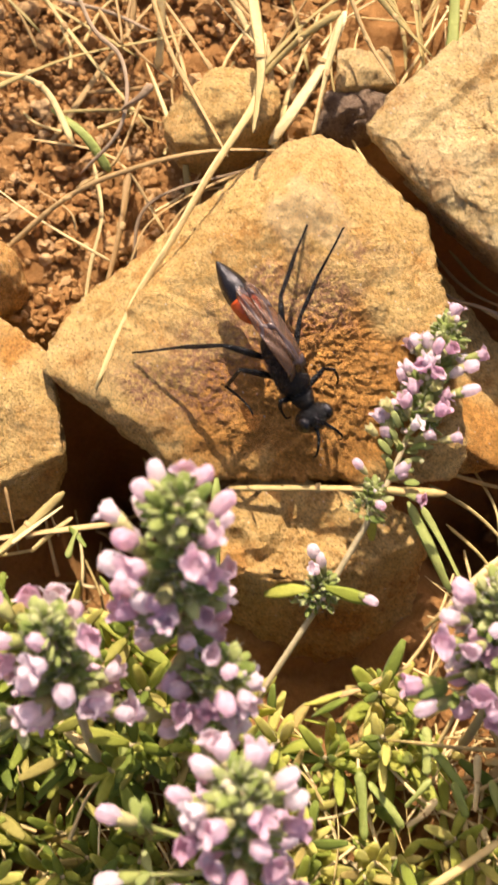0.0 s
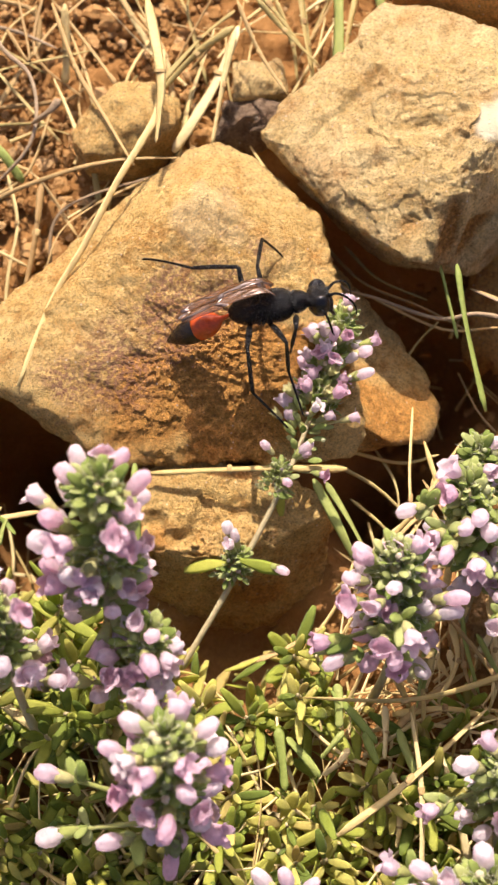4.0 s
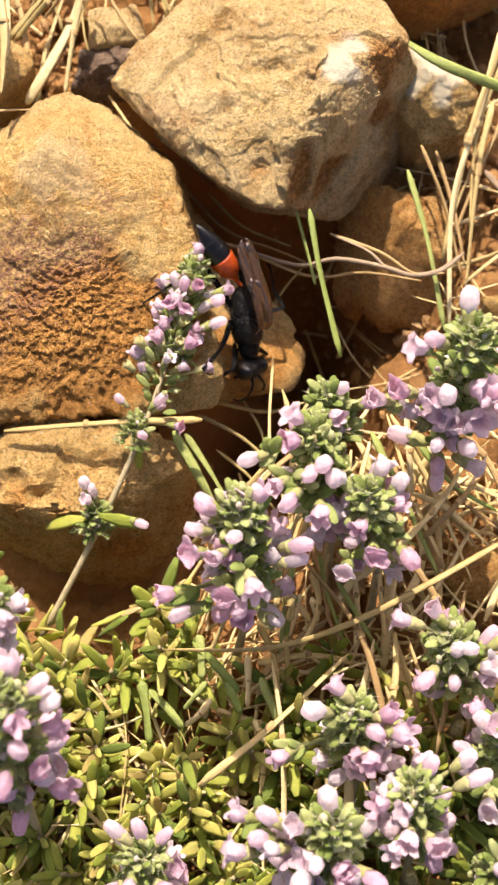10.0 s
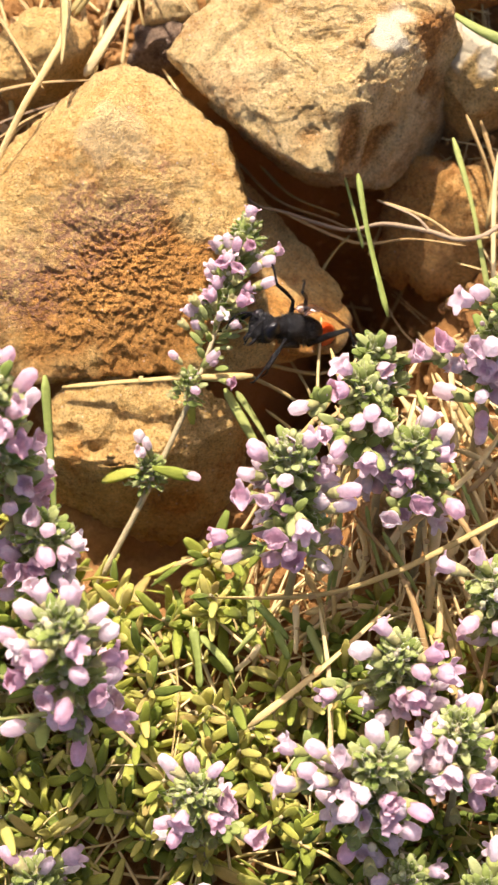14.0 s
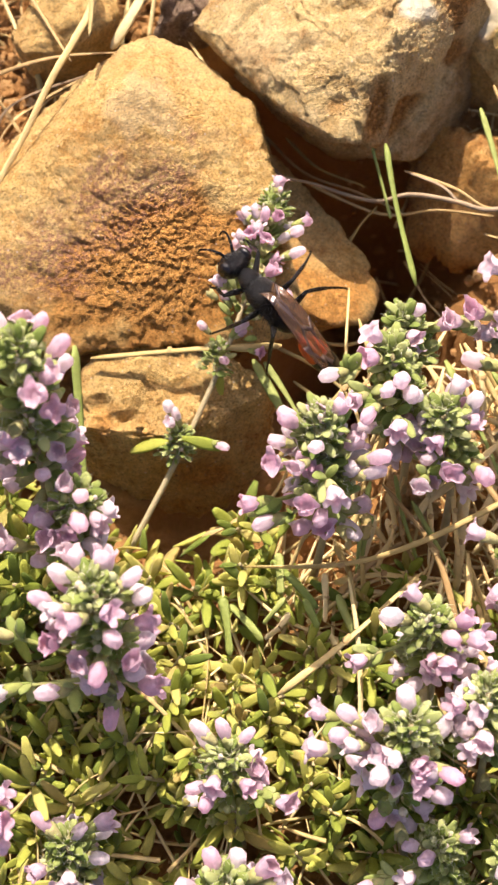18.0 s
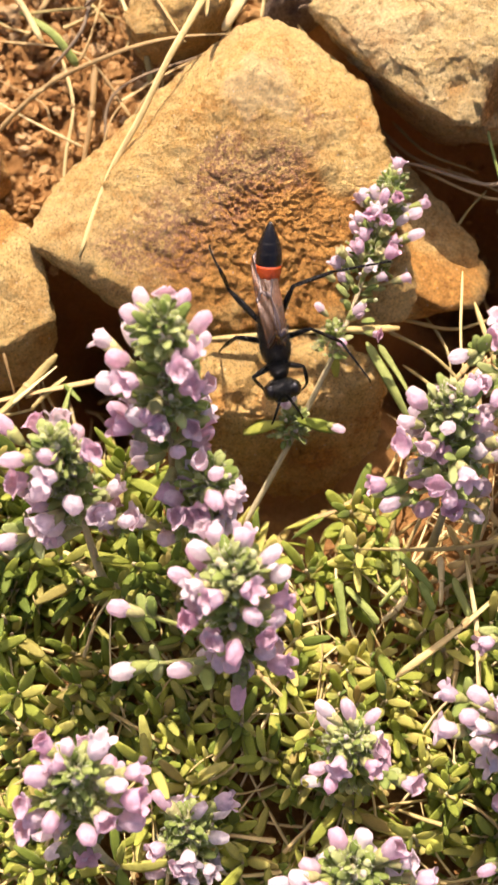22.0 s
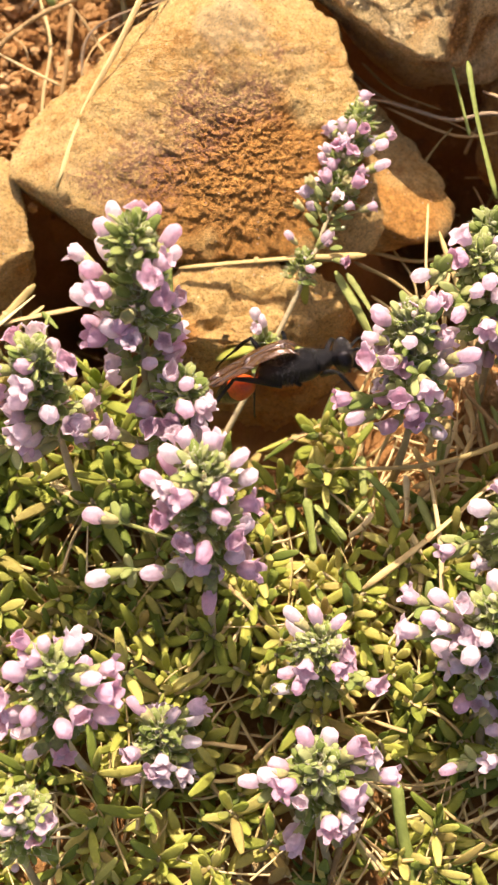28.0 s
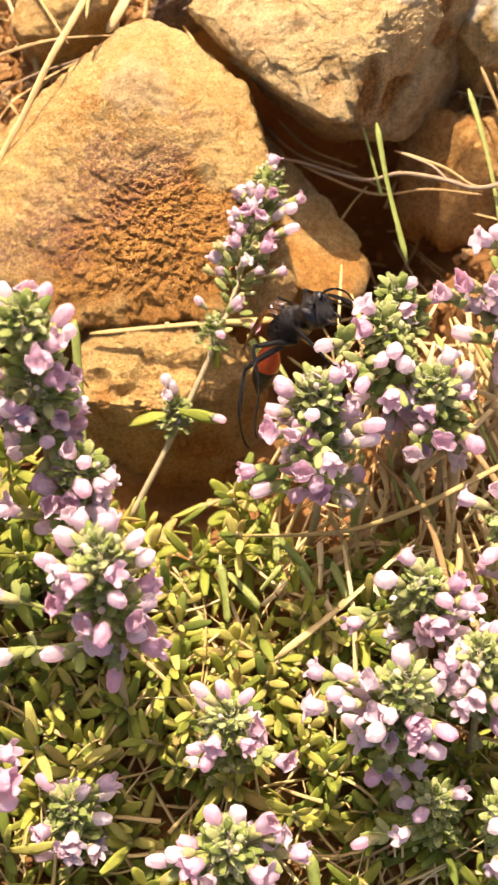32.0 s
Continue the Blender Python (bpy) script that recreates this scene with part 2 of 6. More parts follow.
# ---- ground: one sheet of red soil ----
HOLLOWS = tuple((p[0], p[1], r, d) for p, r, d in (((22.2, 4.8, 0), 9, 40), ((19.6, -10.2, 0), 7, 32), ((12.4, 15.4, 0), 6, 30), ((8.5, 19.5, 0), 5, 20), ((26.6, -14.0, 0), 6, 9), ((-1.3, -26.8, 0), 7, 8), ((-24.0, -3.8, 0), 6, 30), ((-23.0, -10.5, 0), 6, 24), ((-28.0, -18.0, 0), 7, 12), ((-20.0, -18.0, 0), 6, 14), ((12.8, -12.1, 0), 5.5, 15), ((42.0, 34.1, 0), 6, 6)))  # gaps between the stones


def sunk(x, y):
    return sum(deep * math.exp(-((x - cx) ** 2 + (y - cy) ** 2) / reach ** 2) for cx, cy, reach, deep in HOLLOWS)


def ground():
    n, half = 260, 95.0
    near = np.linspace(-half, half, n)
    far = np.array([130, 200, 400, 1000, 4000, 20000, 100000, 600000.0])
    axis = np.r_[-far[::-1], near, far]
    verts = []
    for y in axis:
        for x in axis:
            q = Vector((x, y, 0))
            flat = max(0.0, 1 - max(abs(x), abs(y)) / 400)
            z = flat * (1.4 * noise.fractal(q * 0.09, 0.8, 2.0, 5) + 1.3 * noise.fractal(q * 0.4, 0.6, 2.0, 4)) - 0.8
            z -= sunk(x, y)
            verts.append((x * MM, y * MM, z * MM))
    k = len(axis)
    faces = [(j * k + i, j * k + i + 1, (j + 1) * k + i + 1, (j + 1) * k + i) for j in range(k - 1) for i in range(k - 1)]
    return tagged(new("ground", mesh("ground", verts, faces, SOIL)), "dry reddish-brown crumbly soil", "ground", kind="structure")


ground()

# ---- stones ----
stone([(-2.0, 23.0, 10.3), (-5.3, 22.6, 9), (1.8, 21.4, 10), (5.4, 17.7, 9), (8.0, 14.9, 6), (8.2, 13.7, 11), (9.2, 8.4, 11.5), (9.9, 4.8, 11.5), (10.9, -1.8, 10.5), (11.9, -6.6, 8.5), (12.2, -7.7, 6), (9.3, 18.5, 1), (10.5, 13.3, 0.5), (11.5, 9.1, 0.5), (12.2, 1.6, 1),
       (-9.9, 17.8, 8), (-17.2, 10.9, 7), (-24.7, 6.5, 8), (-27.2, -0.0, 9.5), (-22.1, -2.1, 10.5), (-18.6, -4.9, 10.5), (-14.2, -4.5, 10), (-27.0, 0.8, 5), (-22.9, -2.3, 3), (-17.9, -6.4, 3), (-14.2, -9.6, 7.6), (-5.8, -10.3, 7.4), (2.3, -10.4, 7.2), (10.9, -9.7, 6.3),
       (-3.6, 14.7, 15), (-0.9, 10.6, 14), (5.4, 5.7, 12), (-10.9, 0.9, 12), (-17.5, -0.2, 11.5), (1.6, 2.5, 11.5), (-7.0, -0.5, 11)],
      "large ochre sandstone slab with a rusty broken lower face", STONE_OCHRE, 7, 0.72, 44, facets=0.22, pitted=1.3, dense=0.5, shelf=[(14.0, 7.0, -1), (17.8, 2.2, 0), (21.0, -1.0, 1), (21.3, -4.9, 2), (19.6, -8.0, 3), (16.2, -8.9, 4), (14.1, -7.3, 4.5), (15.5, -5.3, 4.5), (11.5, 13.0, 1), (12.1, 5.6, 2.5), (12.4, -1.4, 4.5)],
      broken=(((-0.9, -2.9, 8), 9.5), ((-8.9, -4.3, 8), 6.5), ((6.0, -1.7, 9), 6), ((13.2, -3.1, 5), 3.5), ((18.0, -5.3, 3), 3), ((15.4, -6.4, 4), 4), ((19.0, -4.3, 2.5), 3.2)),
      # pale here paints the sunlit side of the bump, faintly
      foot=-8, under=0.72, knobs=(((-2.1, 15.4, 15), (2.4, 3.4, 9), 0.35), ((0.3, 7.8, 13), (3.5, 2.2, 9), 0.25), ((2.4, 5.0, 12), (2.6, 1.6, 9), 0.3), ((-15.6, 0.2, 12), (3.5, 2, 9), 0.3)), pale=(((-2.5, 15.3, 15), 2.6, 0.2), ((-3.9, 12.8, 14), 3.0, 0.2), ((-0.5, 12.5, 13.5), 2.2, 0.2)), grainy=(((-6.8, 4.0, 11.5), 6), ((-12.5, -0.9, 11), 5.5), ((-1.4, 6.0, 12), 5), ((-17.7, -2.1, 10), 4), ((1.9, 9.4, 12), 3)))
stone([(-11.4, -12.0, 5.5), (-9.2, -10.3, 6), (-3.3, -10.0, 6), (3.1, -10.8, 6), (7.3, -13.4, 5.5), (-11.8, -17.5, 6), (-7.5, -18.3, 7), (-3.5, -19.2, 7), (-0.9, -19.3, 6.8), (2.1, -17.0, 6.8), (7.0, -15.7, 6), (8.6, -18.1, -1), (7.2, -23.6, -7), (2.9, -26.2, -9), (-8.0, -25.7, -9), (-13.3, -21.8, -7), (-13.2, -18.4, -1)],
      "ochre stone half under the large slab and partly shaded", STONE_OCHRE, 7, 0.7, 30, -13, seed=3, facets=1.1, pitted=1.5, dense=0.4, broken=(((0.3, -23.3, 0), 3.5), ((-9.2, -18.7, 5), 2.5), ((-3.9, -19.6, 6), 2)), knobs=(((-9.5, -15.6, 6), (1.8, 1.2, 9), -1), ((-6.9, -17.3, 6), (2.2, 1.2, 9), -1.2), ((-0.8, -17.2, 6.5), (3, 2, 9), 0.8), ((1.2, -13.0, 6), (2.2, 1.5, 9), 0.5), ((-0.9, -23.2, 0), (1.2, 1.6, 9), 1.2), ((2.3, -24.3, -2), (1.0, 1.4, 9), 1.2), ((-4.9, -20.6, 1), (2.5, 1.2, 9), 0.8)))
# pale paints the burnt-out sun highlight along the limestone's ridge
stone([(3.4, 23.7, 11.5), (5.9, 26.6, 12), (8.6, 27.8, 12.5), (11.9, 29.5, 13), (14.1, 31.3, 13), (14.9, 33.9, 13), (17.0, 37.5, 12), (21.7, 36.4, 12), (24.5, 35.3, 13), (28.2, 32.2, 14), (30.8, 28.8, 14.5), (32.8, 23.7, 15), (3.4, 23.4, 10), (6.9, 20.1, 11), (8.9, 15.3, 12.5), (11.8, 12.4, 13.5), (14.1, 9.7, 14.5), (16.9, 8.0, 14.5), (18.6, 7.8, 14), (27.0, 23.9, 17), (22.3, 16.4, 18.5), (18.2, 12.3, 16), (13.1, 13.3, 15.5), (24.3, 20.5, 18), (28.6, 22.1, 17.2), (20.3, 8.6, 12.5), (23.8, 10.2, 5), (25.2, 11.4, 1), (28.9, 13.0, -2), (33.9, 17.4, -4), (37.1, 20.9, -4), (35.2, 23.8, 4)],
      "large pale buff limestone with a sunlit top and shaded front", STONE_PALE, 7, 0.8, 34, seed=5, facets=0.6, pitted=0.4, broken=(((30.5, 21.6, 15), 3.2), ((19.5, 11.7, 12), 4.0), ((23.2, 12.6, 10), 3.5), ((31.4, 19.1, 9), 3.0)), pale=(((25.5, 20.5, 17.8), 2.5, 1.0), ((27.2, 22.9, 17.2), 1.9, 1.0)), foot=-12, under=0.25, dense=0.5, knobs=(((18.9, 21.2, 16), (3.5, 1.2, 9), -0.7), ((21.1, 17.6, 17), (1.6, 2.6, 9), -0.8), ((13.2, 19.5, 14), (4, 2, 9), 0.6), ((17.9, 27.3, 14), (2, 4, 9), 0.6), ((22.8, 25.2, 15), (2, 3, 9), 0.6), ((19.4, 13.2, 15), (1.5, 1.5, 9), 0.8), ((22.1, 13.3, 10), (2, 1.2, 9), 1), ((30.7, 22.2, 10), (2.5, 1, 9), 1.5)))
# its white top is a highlight painted over the ochre
stone([(33.5, 26.9, 10), (37.8, 24.3, 9), (41.0, 21.7, 8.5), (40.4, 18.1, 6.5), (35.3, 16.7, 6.5), (32.6, 20.1, 8), (36.2, 22.5, 10.5)], "small ochre stone with a white highlight painted on top, leaning behind the limestone", STONE_OCHRE, 6, 0.6, 24, seed=6, pale=(((34.6, 23.2, 10), 2.6, 1.0), ((37.1, 22.2, 9.5), 2.2, 1.0)))
stone([(18.0, 40.3, 14), (20.6, 37.8, 12), (27.7, 35.3, 11), (32.9, 32.8, 7), (37.4, 32.6, 6), (44.8, 34.8, 6), (51.4, 37.2, 6), (51.1, 47.2, 14), (33.8, 53.5, 16), (20.0, 47.5, 16), (31.7, 34.3, 16), (41.3, 35.7, 16)], "smooth orange-brown stone behind the limestone", STONE_ORANGE, 5, 0.3, 18, seed=7)
stone([(26.6, 12.4, -2), (28.8, 14.9, 0), (37.0, 12.8, 3), (36.8, 4.8, 1), (35.6, 0.5, -4), (30.6, 0.8, -5), (26.5, 4.7, -5), (33.1, 10.4, 4)], "rough brown stone below the limestone in half shade", STONE_RED, 6, 0.9, 26, facets=1.4, pitted=1.4, foot=-10, seed=8)
stone([(-31.4, 6.1, 6.5), (-27.4, 2.3, 7.5), (-26.0, -2.5, 7.5), (-25.4, -7.2, 7), (-27.6, -8.6, 7), (-34.9, -11.9, 6), (-38.6, -13.1, 5.5), (-42.0, -2.8, 6), (-38.2, 7.1, 6), (-26.9, -10.3, 0), (-29.8, -12.0, -2), (-36.7, -12.7, -2), (-30.7, -1.8, 8.2), (-35.5, 1.1, 8)], "ochre stone beside the large slab, rough and sunlit", STONE_OCHRE, 6, 0.6, 40, seed=9, facets=0.45, pitted=1.0, under=0.8, broken=(((-27.3, -7.9, 3), 2.5), ((-30.8, 3.7, 7), 2.5)), grainy=(((-33.1, -1.6, 8), 3),))
stone([(-32.8, 14.7, 5), (-31.2, 13.4, 4.5), (-30.8, 10.8, 3.5), (-32.6, 8.3, 2), (-35.6, 7.1, 2), (-37.3, 10.6, 4), (-35.6, 14.4, 5), (-32.8, 11.2, 7)], "small brown stone on the soil", STONE_RED, 5, 0.6, 24, seed=10)
stone([(-11.9, 31.6, 8), (-8.2, 31.1, 8), (-5.4, 29.9, 7), (-5.0, 28.1, 7), (-6.6, 25.9, 8), (-10.6, 23.2, 8), (-15.2, 24.1, 7), (-16.9, 26.7, 6), (-15.6, 28.6, 7), (-10.4, 26.4, 10), (-8.2, 26.3, 9.5)], "small ochre stone among dry stems", STONE_OCHRE, 6, 0.6, 40, seed=11, facets=0.5)
stone([(-0.5, 31.4, 4), (3.9, 32.0, 4), (6.7, 31.1, 4), (5.0, 27.8, 3), (2.2, 26.8, 2), (-1.6, 27.7, 2), (2.0, 29.0, 5)], "small dark grey pitted stone", STONE_GREY, 5, 0.7, 18, seed=12)
stone([(1.0, 35.9, 4), (5.7, 35.6, 4), (6.8, 32.0, 4), (1.0, 31.4, 4), (3.8, 33.4, 5)], "flat beige stone under dry stems", STONE_PALE, 5, 0.5, 18, seed=13)
stone([(32.3, -26.8, 1.5), (36.6, -25.2, 2.5), (43.8, -26.4, 3), (48.1, -29.7, 2), (44.3, -32.6, 1), (33.8, -30.5, 1), (39.5, -28.1, 4)], "flat brown stone under the dry stems", STONE_RED, 4, 0.3, 18, seed=14)
stone([(40.3, 1.1, 2), (45.8, 0.9, 3), (48.6, -1.3, 3), (47.4, -4.4, 1), (42.0, -2.6, 1), (44.0, -1.3, 4)], "flat ochre stone at the soil's edge", STONE_OCHRE, 4, 0.3, 18, seed=15)
stone([(-6.4, -69.3, 1), (-3.8, -68.9, 2), (-2.2, -70.6, 2), (-3.0, -74.0, 1), (-6.4, -73.1, 1)], "small pale stone under the leaves", STONE_PALE, 4, 0.2, 16, seed=16)
clod = stone([(19.9, -23.9, 3), (22.8, -23.1, 4), (25.0, -25.1, 4), (24.7, -29.1, 3), (22.2, -31.1, 2), (19.8, -29.1, 2), (21.8, -27.1, 7)], "porous brown clod of soil under the flowers", SOIL, 6, 1.0, 10, seed=17, broken=(((21.9, -26.9, 6), 6),))
clod.name = "soil_clod"


# ---- plants: materials ----
def leafy(name, dark, light, through=0.3, scale=0.8, rough=0.6, fleck=None, middle=(), flecks=0.8):
    m, nt, b = material(name, rough, 0.22)
    info = nt.nodes.new("ShaderNodeObjectInfo")
    geo = nt.nodes.new("ShaderNodeNewGeometry")
    add = nt.nodes.new("ShaderNodeMath")
    add.operation = "ADD"
    nt.links.new(info.outputs["Random"], add.inputs[0])
    nt.links.new(geo.outputs["Random Per Island"], add.inputs[1])
    frac = nt.nodes.new("ShaderNodeMath")
    frac.operation = "FRACT"
    nt.links.new(add.outputs["Value"], frac.inputs[0])
    v = place(nt)
    col = ramp(nt, frac.outputs["Value"], [(0.0, dark), *middle, (1.0, light)])
    col = mixed(nt, 0.5, col, ramp(nt, noisy(nt, v, scale, 5, 0.7), [(0.3, (0.62, 0.62, 0.58)), (0.65, (1.15, 1.12, 1.08))]), "MULTIPLY")
    if fleck:
        spots = ramp(nt, noisy(nt, v, 2.2, 4, 0.6), [(0.54, (0, 0, 0)), (0.72, (flecks, flecks, flecks))])
        col = mixed(nt, spots, col, fleck)
        inside = nt.nodes.new("ShaderNodeAttribute")
        inside.attribute_name = "throat"
        col = mixed(nt, inside.outputs["Fac"], col, fleck)
    nt.links.new(col, b.inputs["Base Color"])
    bumped(nt, b, [(noisy(nt, v, scale * 6, 3), 0.6)], 0.0002)
    if through:
        t = nt.nodes.new("ShaderNodeBsdfTranslucent")
        nt.links.new(col, t.inputs["Color"])
        mx = nt.nodes.new("ShaderNodeMixShader")
        mx.inputs["Fac"].default_value = through
        nt.links.new(b.outputs["BSDF"], mx.inputs[1])
        nt.links.new(t.outputs["BSDF"], mx.inputs[2])
        nt.links.new(mx.outputs["Shader"], nt.nodes["Material Output"].inputs["Surface"])
    return m


LEAF = leafy("thyme_leaf_green", (0.19, 0.27, 0.05), (0.50, 0.37, 0.12), 0.45, 0.8, 0.5, None, [(0.25, (0.36, 0.43, 0.065)), (0.55, (0.56, 0.58, 0.11)), (0.88, (0.72, 0.67, 0.20))])
LEAF_DULL = leafy("dull_thyme_leaf", (0.17, 0.24, 0.045), (0.46, 0.37, 0.12), 0.45, 0.8, 0.5, None, [(0.4, (0.29, 0.36, 0.055)), (0.75, (0.46, 0.50, 0.09))])
BRACT = leafy("downy_bract_green", (0.25, 0.34, 0.075), (0.58, 0.63, 0.28), 0.45, 0.8, 0.7, None, [(0.5, (0.39, 0.47, 0.135))])
CALYX = leafy("calyx_green", (0.38, 0.44, 0.12), (0.60, 0.56, 0.26), 0.35, 0.8, 0.6, (0.42, 0.18, 0.24), (), 0.4)
BUD = leafy("pale_bud", (0.52, 0.58, 0.22), (0.86, 0.72, 0.72), 0.4, 1.5, 0.6, None, [(0.45, (0.72, 0.74, 0.42)), (0.75, (0.80, 0.72, 0.58))])
PETAL = leafy("lilac_petal", (0.84, 0.61, 0.72), (0.92, 0.86, 0.88), 0.6, 1.3, 0.6, (0.66, 0.38, 0.54), [(0.5, (0.88, 0.745, 0.81))], 0.28)
for downy in (BRACT, CALYX, LEAF):
    downy.node_tree.nodes["Principled BSDF"].inputs["Sheen Weight"].default_value = 0.12
    downy.node_tree.nodes["Principled BSDF"].inputs["Sheen Roughness"].default_value = 0.4
DOWN = leafy("pale_plant_down", (0.62, 0.64, 0.40), (0.86, 0.85, 0.66), 0.5)
STEM = leafy("downy_stem", (0.36, 0.30, 0.15), (0.48, 0.41, 0.24), 0.0)
STRAW = leafy("dry_straw", (0.50, 0.38, 0.14), (0.84, 0.71, 0.38), 0.2, 0.5, 0.4, None, [(0.5, (0.74, 0.58, 0.26))])
# olive-tan straw, its colour also lowered to stand in for shade
STRAW_OLIVE_DIM = leafy("dimmed_olive_straw", (0.31, 0.25, 0.09), (0.64, 0.52, 0.25), 0.1, 0.5, 0.5, None, [(0.6, (0.46, 0.36, 0.14))])
STRAW_DARK = leafy("weathered_straw", (0.30, 0.19, 0.075), (0.52, 0.37, 0.16), 0.05, 0.5, 0.6)
TWIG_GREY = leafy("grey_twig", (0.20, 0.14, 0.08), (0.36, 0.27, 0.17), 0.0, 0.6, 0.7)
BLADE = leafy("grass_green", (0.24, 0.31, 0.07), (0.40, 0.45, 0.14), 0.25, 0.4, 0.45)


# ---- plants: shapes (mm) ----
def rings_mesh(name, rings, mat, cap=True):
    """Skin over rings of equal point counts."""
    n = len(rings[0])
    verts = [p for ring in rings for p in ring]
    faces = [(i * n + j, i * n + (j + 1) % n, (i + 1) * n + (j + 1) % n, (i + 1) * n + j) for i in range(len(rings) - 1) for j in range(n)]
    if cap:
        faces += [tuple(range(n))[::-1], tuple((len(rings) - 1) * n + j for j in range(n))]
    return mesh(name, [(x * MM, y * MM, z * MM) for x, y, z in verts], faces, mat)


def curve_points(points, steps):
    """Catmull-Rom through the points."""
    p = [Vector(q) for q in points]
    p = [2 * p[0] - p[1], *p, 2 * p[-1] - p[-2]]
    out = []
    for i in range(1, len(p) - 2):
        a, b, c, d = p[i - 1:i + 3]
        for k in range(steps):
            t = k / steps
            out.append(0.5 * (2 * b + (c - a) * t + (2 * a - 5 * b + 4 * c - d) * t * t + (3 * b - a - 3 * c + d) * t ** 3))
    return out + [p[-2]]


def stalk_rings(points, width, flat=0.45, taper=(1.0, 0.6), sides=6, steps=5, twist=0.6, wobble=0.0, rnd=None):
    line = curve_points(points, steps)
    rings = []
    for i, p in enumerate(line):
        ahead = (line[min(i + 1, len(line) - 1)] - line[max(i - 1, 0)]).normalized()
        side = ahead.cross(Vector((0, 0, 1)))
        side = side.normalized() if side.length > 0.05 else Vector((1, 0, 0))
        up = side.cross(ahead)
        u = i / (len(line) - 1)
        w = width * (taper[0] * (1 - u) + taper[1] * u) / 2
        if sides == 8:
            w *= min(1.0, 0.4 + 9 * min(u, 1 - u))
        if rnd:
            w *= 1 + wobble * (rnd.random() - 0.5)
        a0 = twist * math.sin(3 * u + width * 7)
        ring = []
        for k in range(sides):
            a = 2 * math.pi * k / sides
            groove = 0.84 if k % 2 and sides == 8 else 1.0
            x, y = math.cos(a) * w * groove, math.sin(a) * w * flat * groove
            ring.append(p + side * (x * math.cos(a0) - y * math.sin(a0)) + up * (x * math.sin(a0) + y * math.cos(a0)))
        rings.append(ring)
    return rings


def leaf_mesh(name, length, width, mat, fold=0.25, curl=0.5, sides=6, cuts=7):
    """A plump narrow leaf along +z, its back to -x."""
    rings = []
    for i in range(cuts):
        u = i / (cuts - 1)
        w = width / 2 * (0.35 + 0.65 * min(1.0, u * 2.2)) * max(0.16, (1 - u ** 5)) ** 0.5
        bend = curl * u * u * length * 0.3
        ring = []
        for k in range(sides):
            a = 2 * math.pi * k / sides
            y = math.cos(a) * w
            ring.append((math.sin(a) * w * 0.30 + fold * abs(y) - bend, y, u * length))
        rings.append(ring)
    return rings_mesh(name, rings, mat)


def corolla_mesh(name, mat, opening, length=2.6, seed=0):
    """A two-lipped flower along +z: a tube widening to a rounded hood (+x side) and a three-lobed lip below.
    opening 0 is a round closed bud."""
    rnd = random.Random(seed)
    n, wide = 24, 0.8 * rnd.uniform(0.92, 1.08)
    turns = [2 * math.pi * k / n for k in range(n)]
    dent = [1 + 0.07 * math.sin(2 * a + seed) + 0.05 * math.sin(5 * a + 2 * seed) for a in turns]
    out = [[(r * math.cos(a) * d, r * math.sin(a) * d, u * length) for a, d in zip(turns, dent)] for u, r in ((0.0, 0.26), (0.16, 0.42), (0.36, 0.45 + 0.28 * wide), (0.6, wide))]
    if opening == 0:
        for u, r in ((0.78, 1.0), (0.95, 0.98), (1.08, 0.8), (1.16, 0.5), (1.19, 0.15)):
            out.append([(wide * r * math.cos(a) * d, wide * r * math.sin(a) * d * 0.94, u * length + 0.05 * math.sin(3 * a + seed)) for a, d in zip(turns, dent)])
        return rings_mesh(name, [[Vector(p) + 0.13 * noise.noise_vector(Vector(p) * 1.7 + Vector((seed, 0, 0))) for p in ring] for ring in out], mat)
    lips = []
    for s in (0.22, 0.45, 0.7, 0.9, 1.0):
        ring = []
        for a, d in zip(turns, dent):
            low = 0.5 - 0.5 * math.cos(a)
            blend = min(1.0, max(0.0, (low - 0.32) / 0.3))
            lobe = (0.35 + 0.65 * abs(math.cos(3 * (a - math.pi))) ** 0.55) * blend + (1 - blend) * (0.92 + 0.08 * abs(math.cos(1.5 * a)))
            reach = s * lobe * length * (0.42 - 0.06 * blend)
            # the hood closes over the mouth, the lip bends out
            tilt = blend * opening * 1.5 * s - (1 - blend) * (0.66 - 0.3 * opening) * s ** 1.3
            ruffle = (0.05 + 0.05 * blend) * math.sin(7 * a + 3 * seed) * s
            r = max(0.08, wide * d * (1 + 0.06 * s) + reach * math.sin(tilt) + ruffle)
            ring.append((r * math.cos(a), r * math.sin(a), 0.6 * length + reach * math.cos(tilt) + 0.8 * ruffle))
        lips.append(ring)
    inner = [[(x * 0.95 - (0.03 if x > 0 else -0.02), y * 0.95, z - 0.05) for x, y, z in ring] for ring in lips[::-1]]
    throat = [[(r * math.cos(a), r * math.sin(a), u * length) for a in turns] for u, r in ((0.62, wide * 0.8), (0.56, wide * 0.5), (0.6, 0.05))]
    rings = [[Vector(p) + (0.06 + 0.2 * max(0.0, p[2] / length - 0.4)) * noise.noise_vector(Vector(p) * 1.7 + Vector((3 * seed, 0, 0))) for p in ring] for ring in out + lips + inner + throat]
    me = rings_mesh(name, rings, mat)
    deep = [0.0] * (n * (len(out) + len(lips))) + [0.0] * (3 * n) + [0.05] * n + [0.12] * n + [0.3, 0.6, 0.4] * n
    me.attributes.new("throat", "FLOAT", "POINT").data.foreach_set("value", deep)
    return me


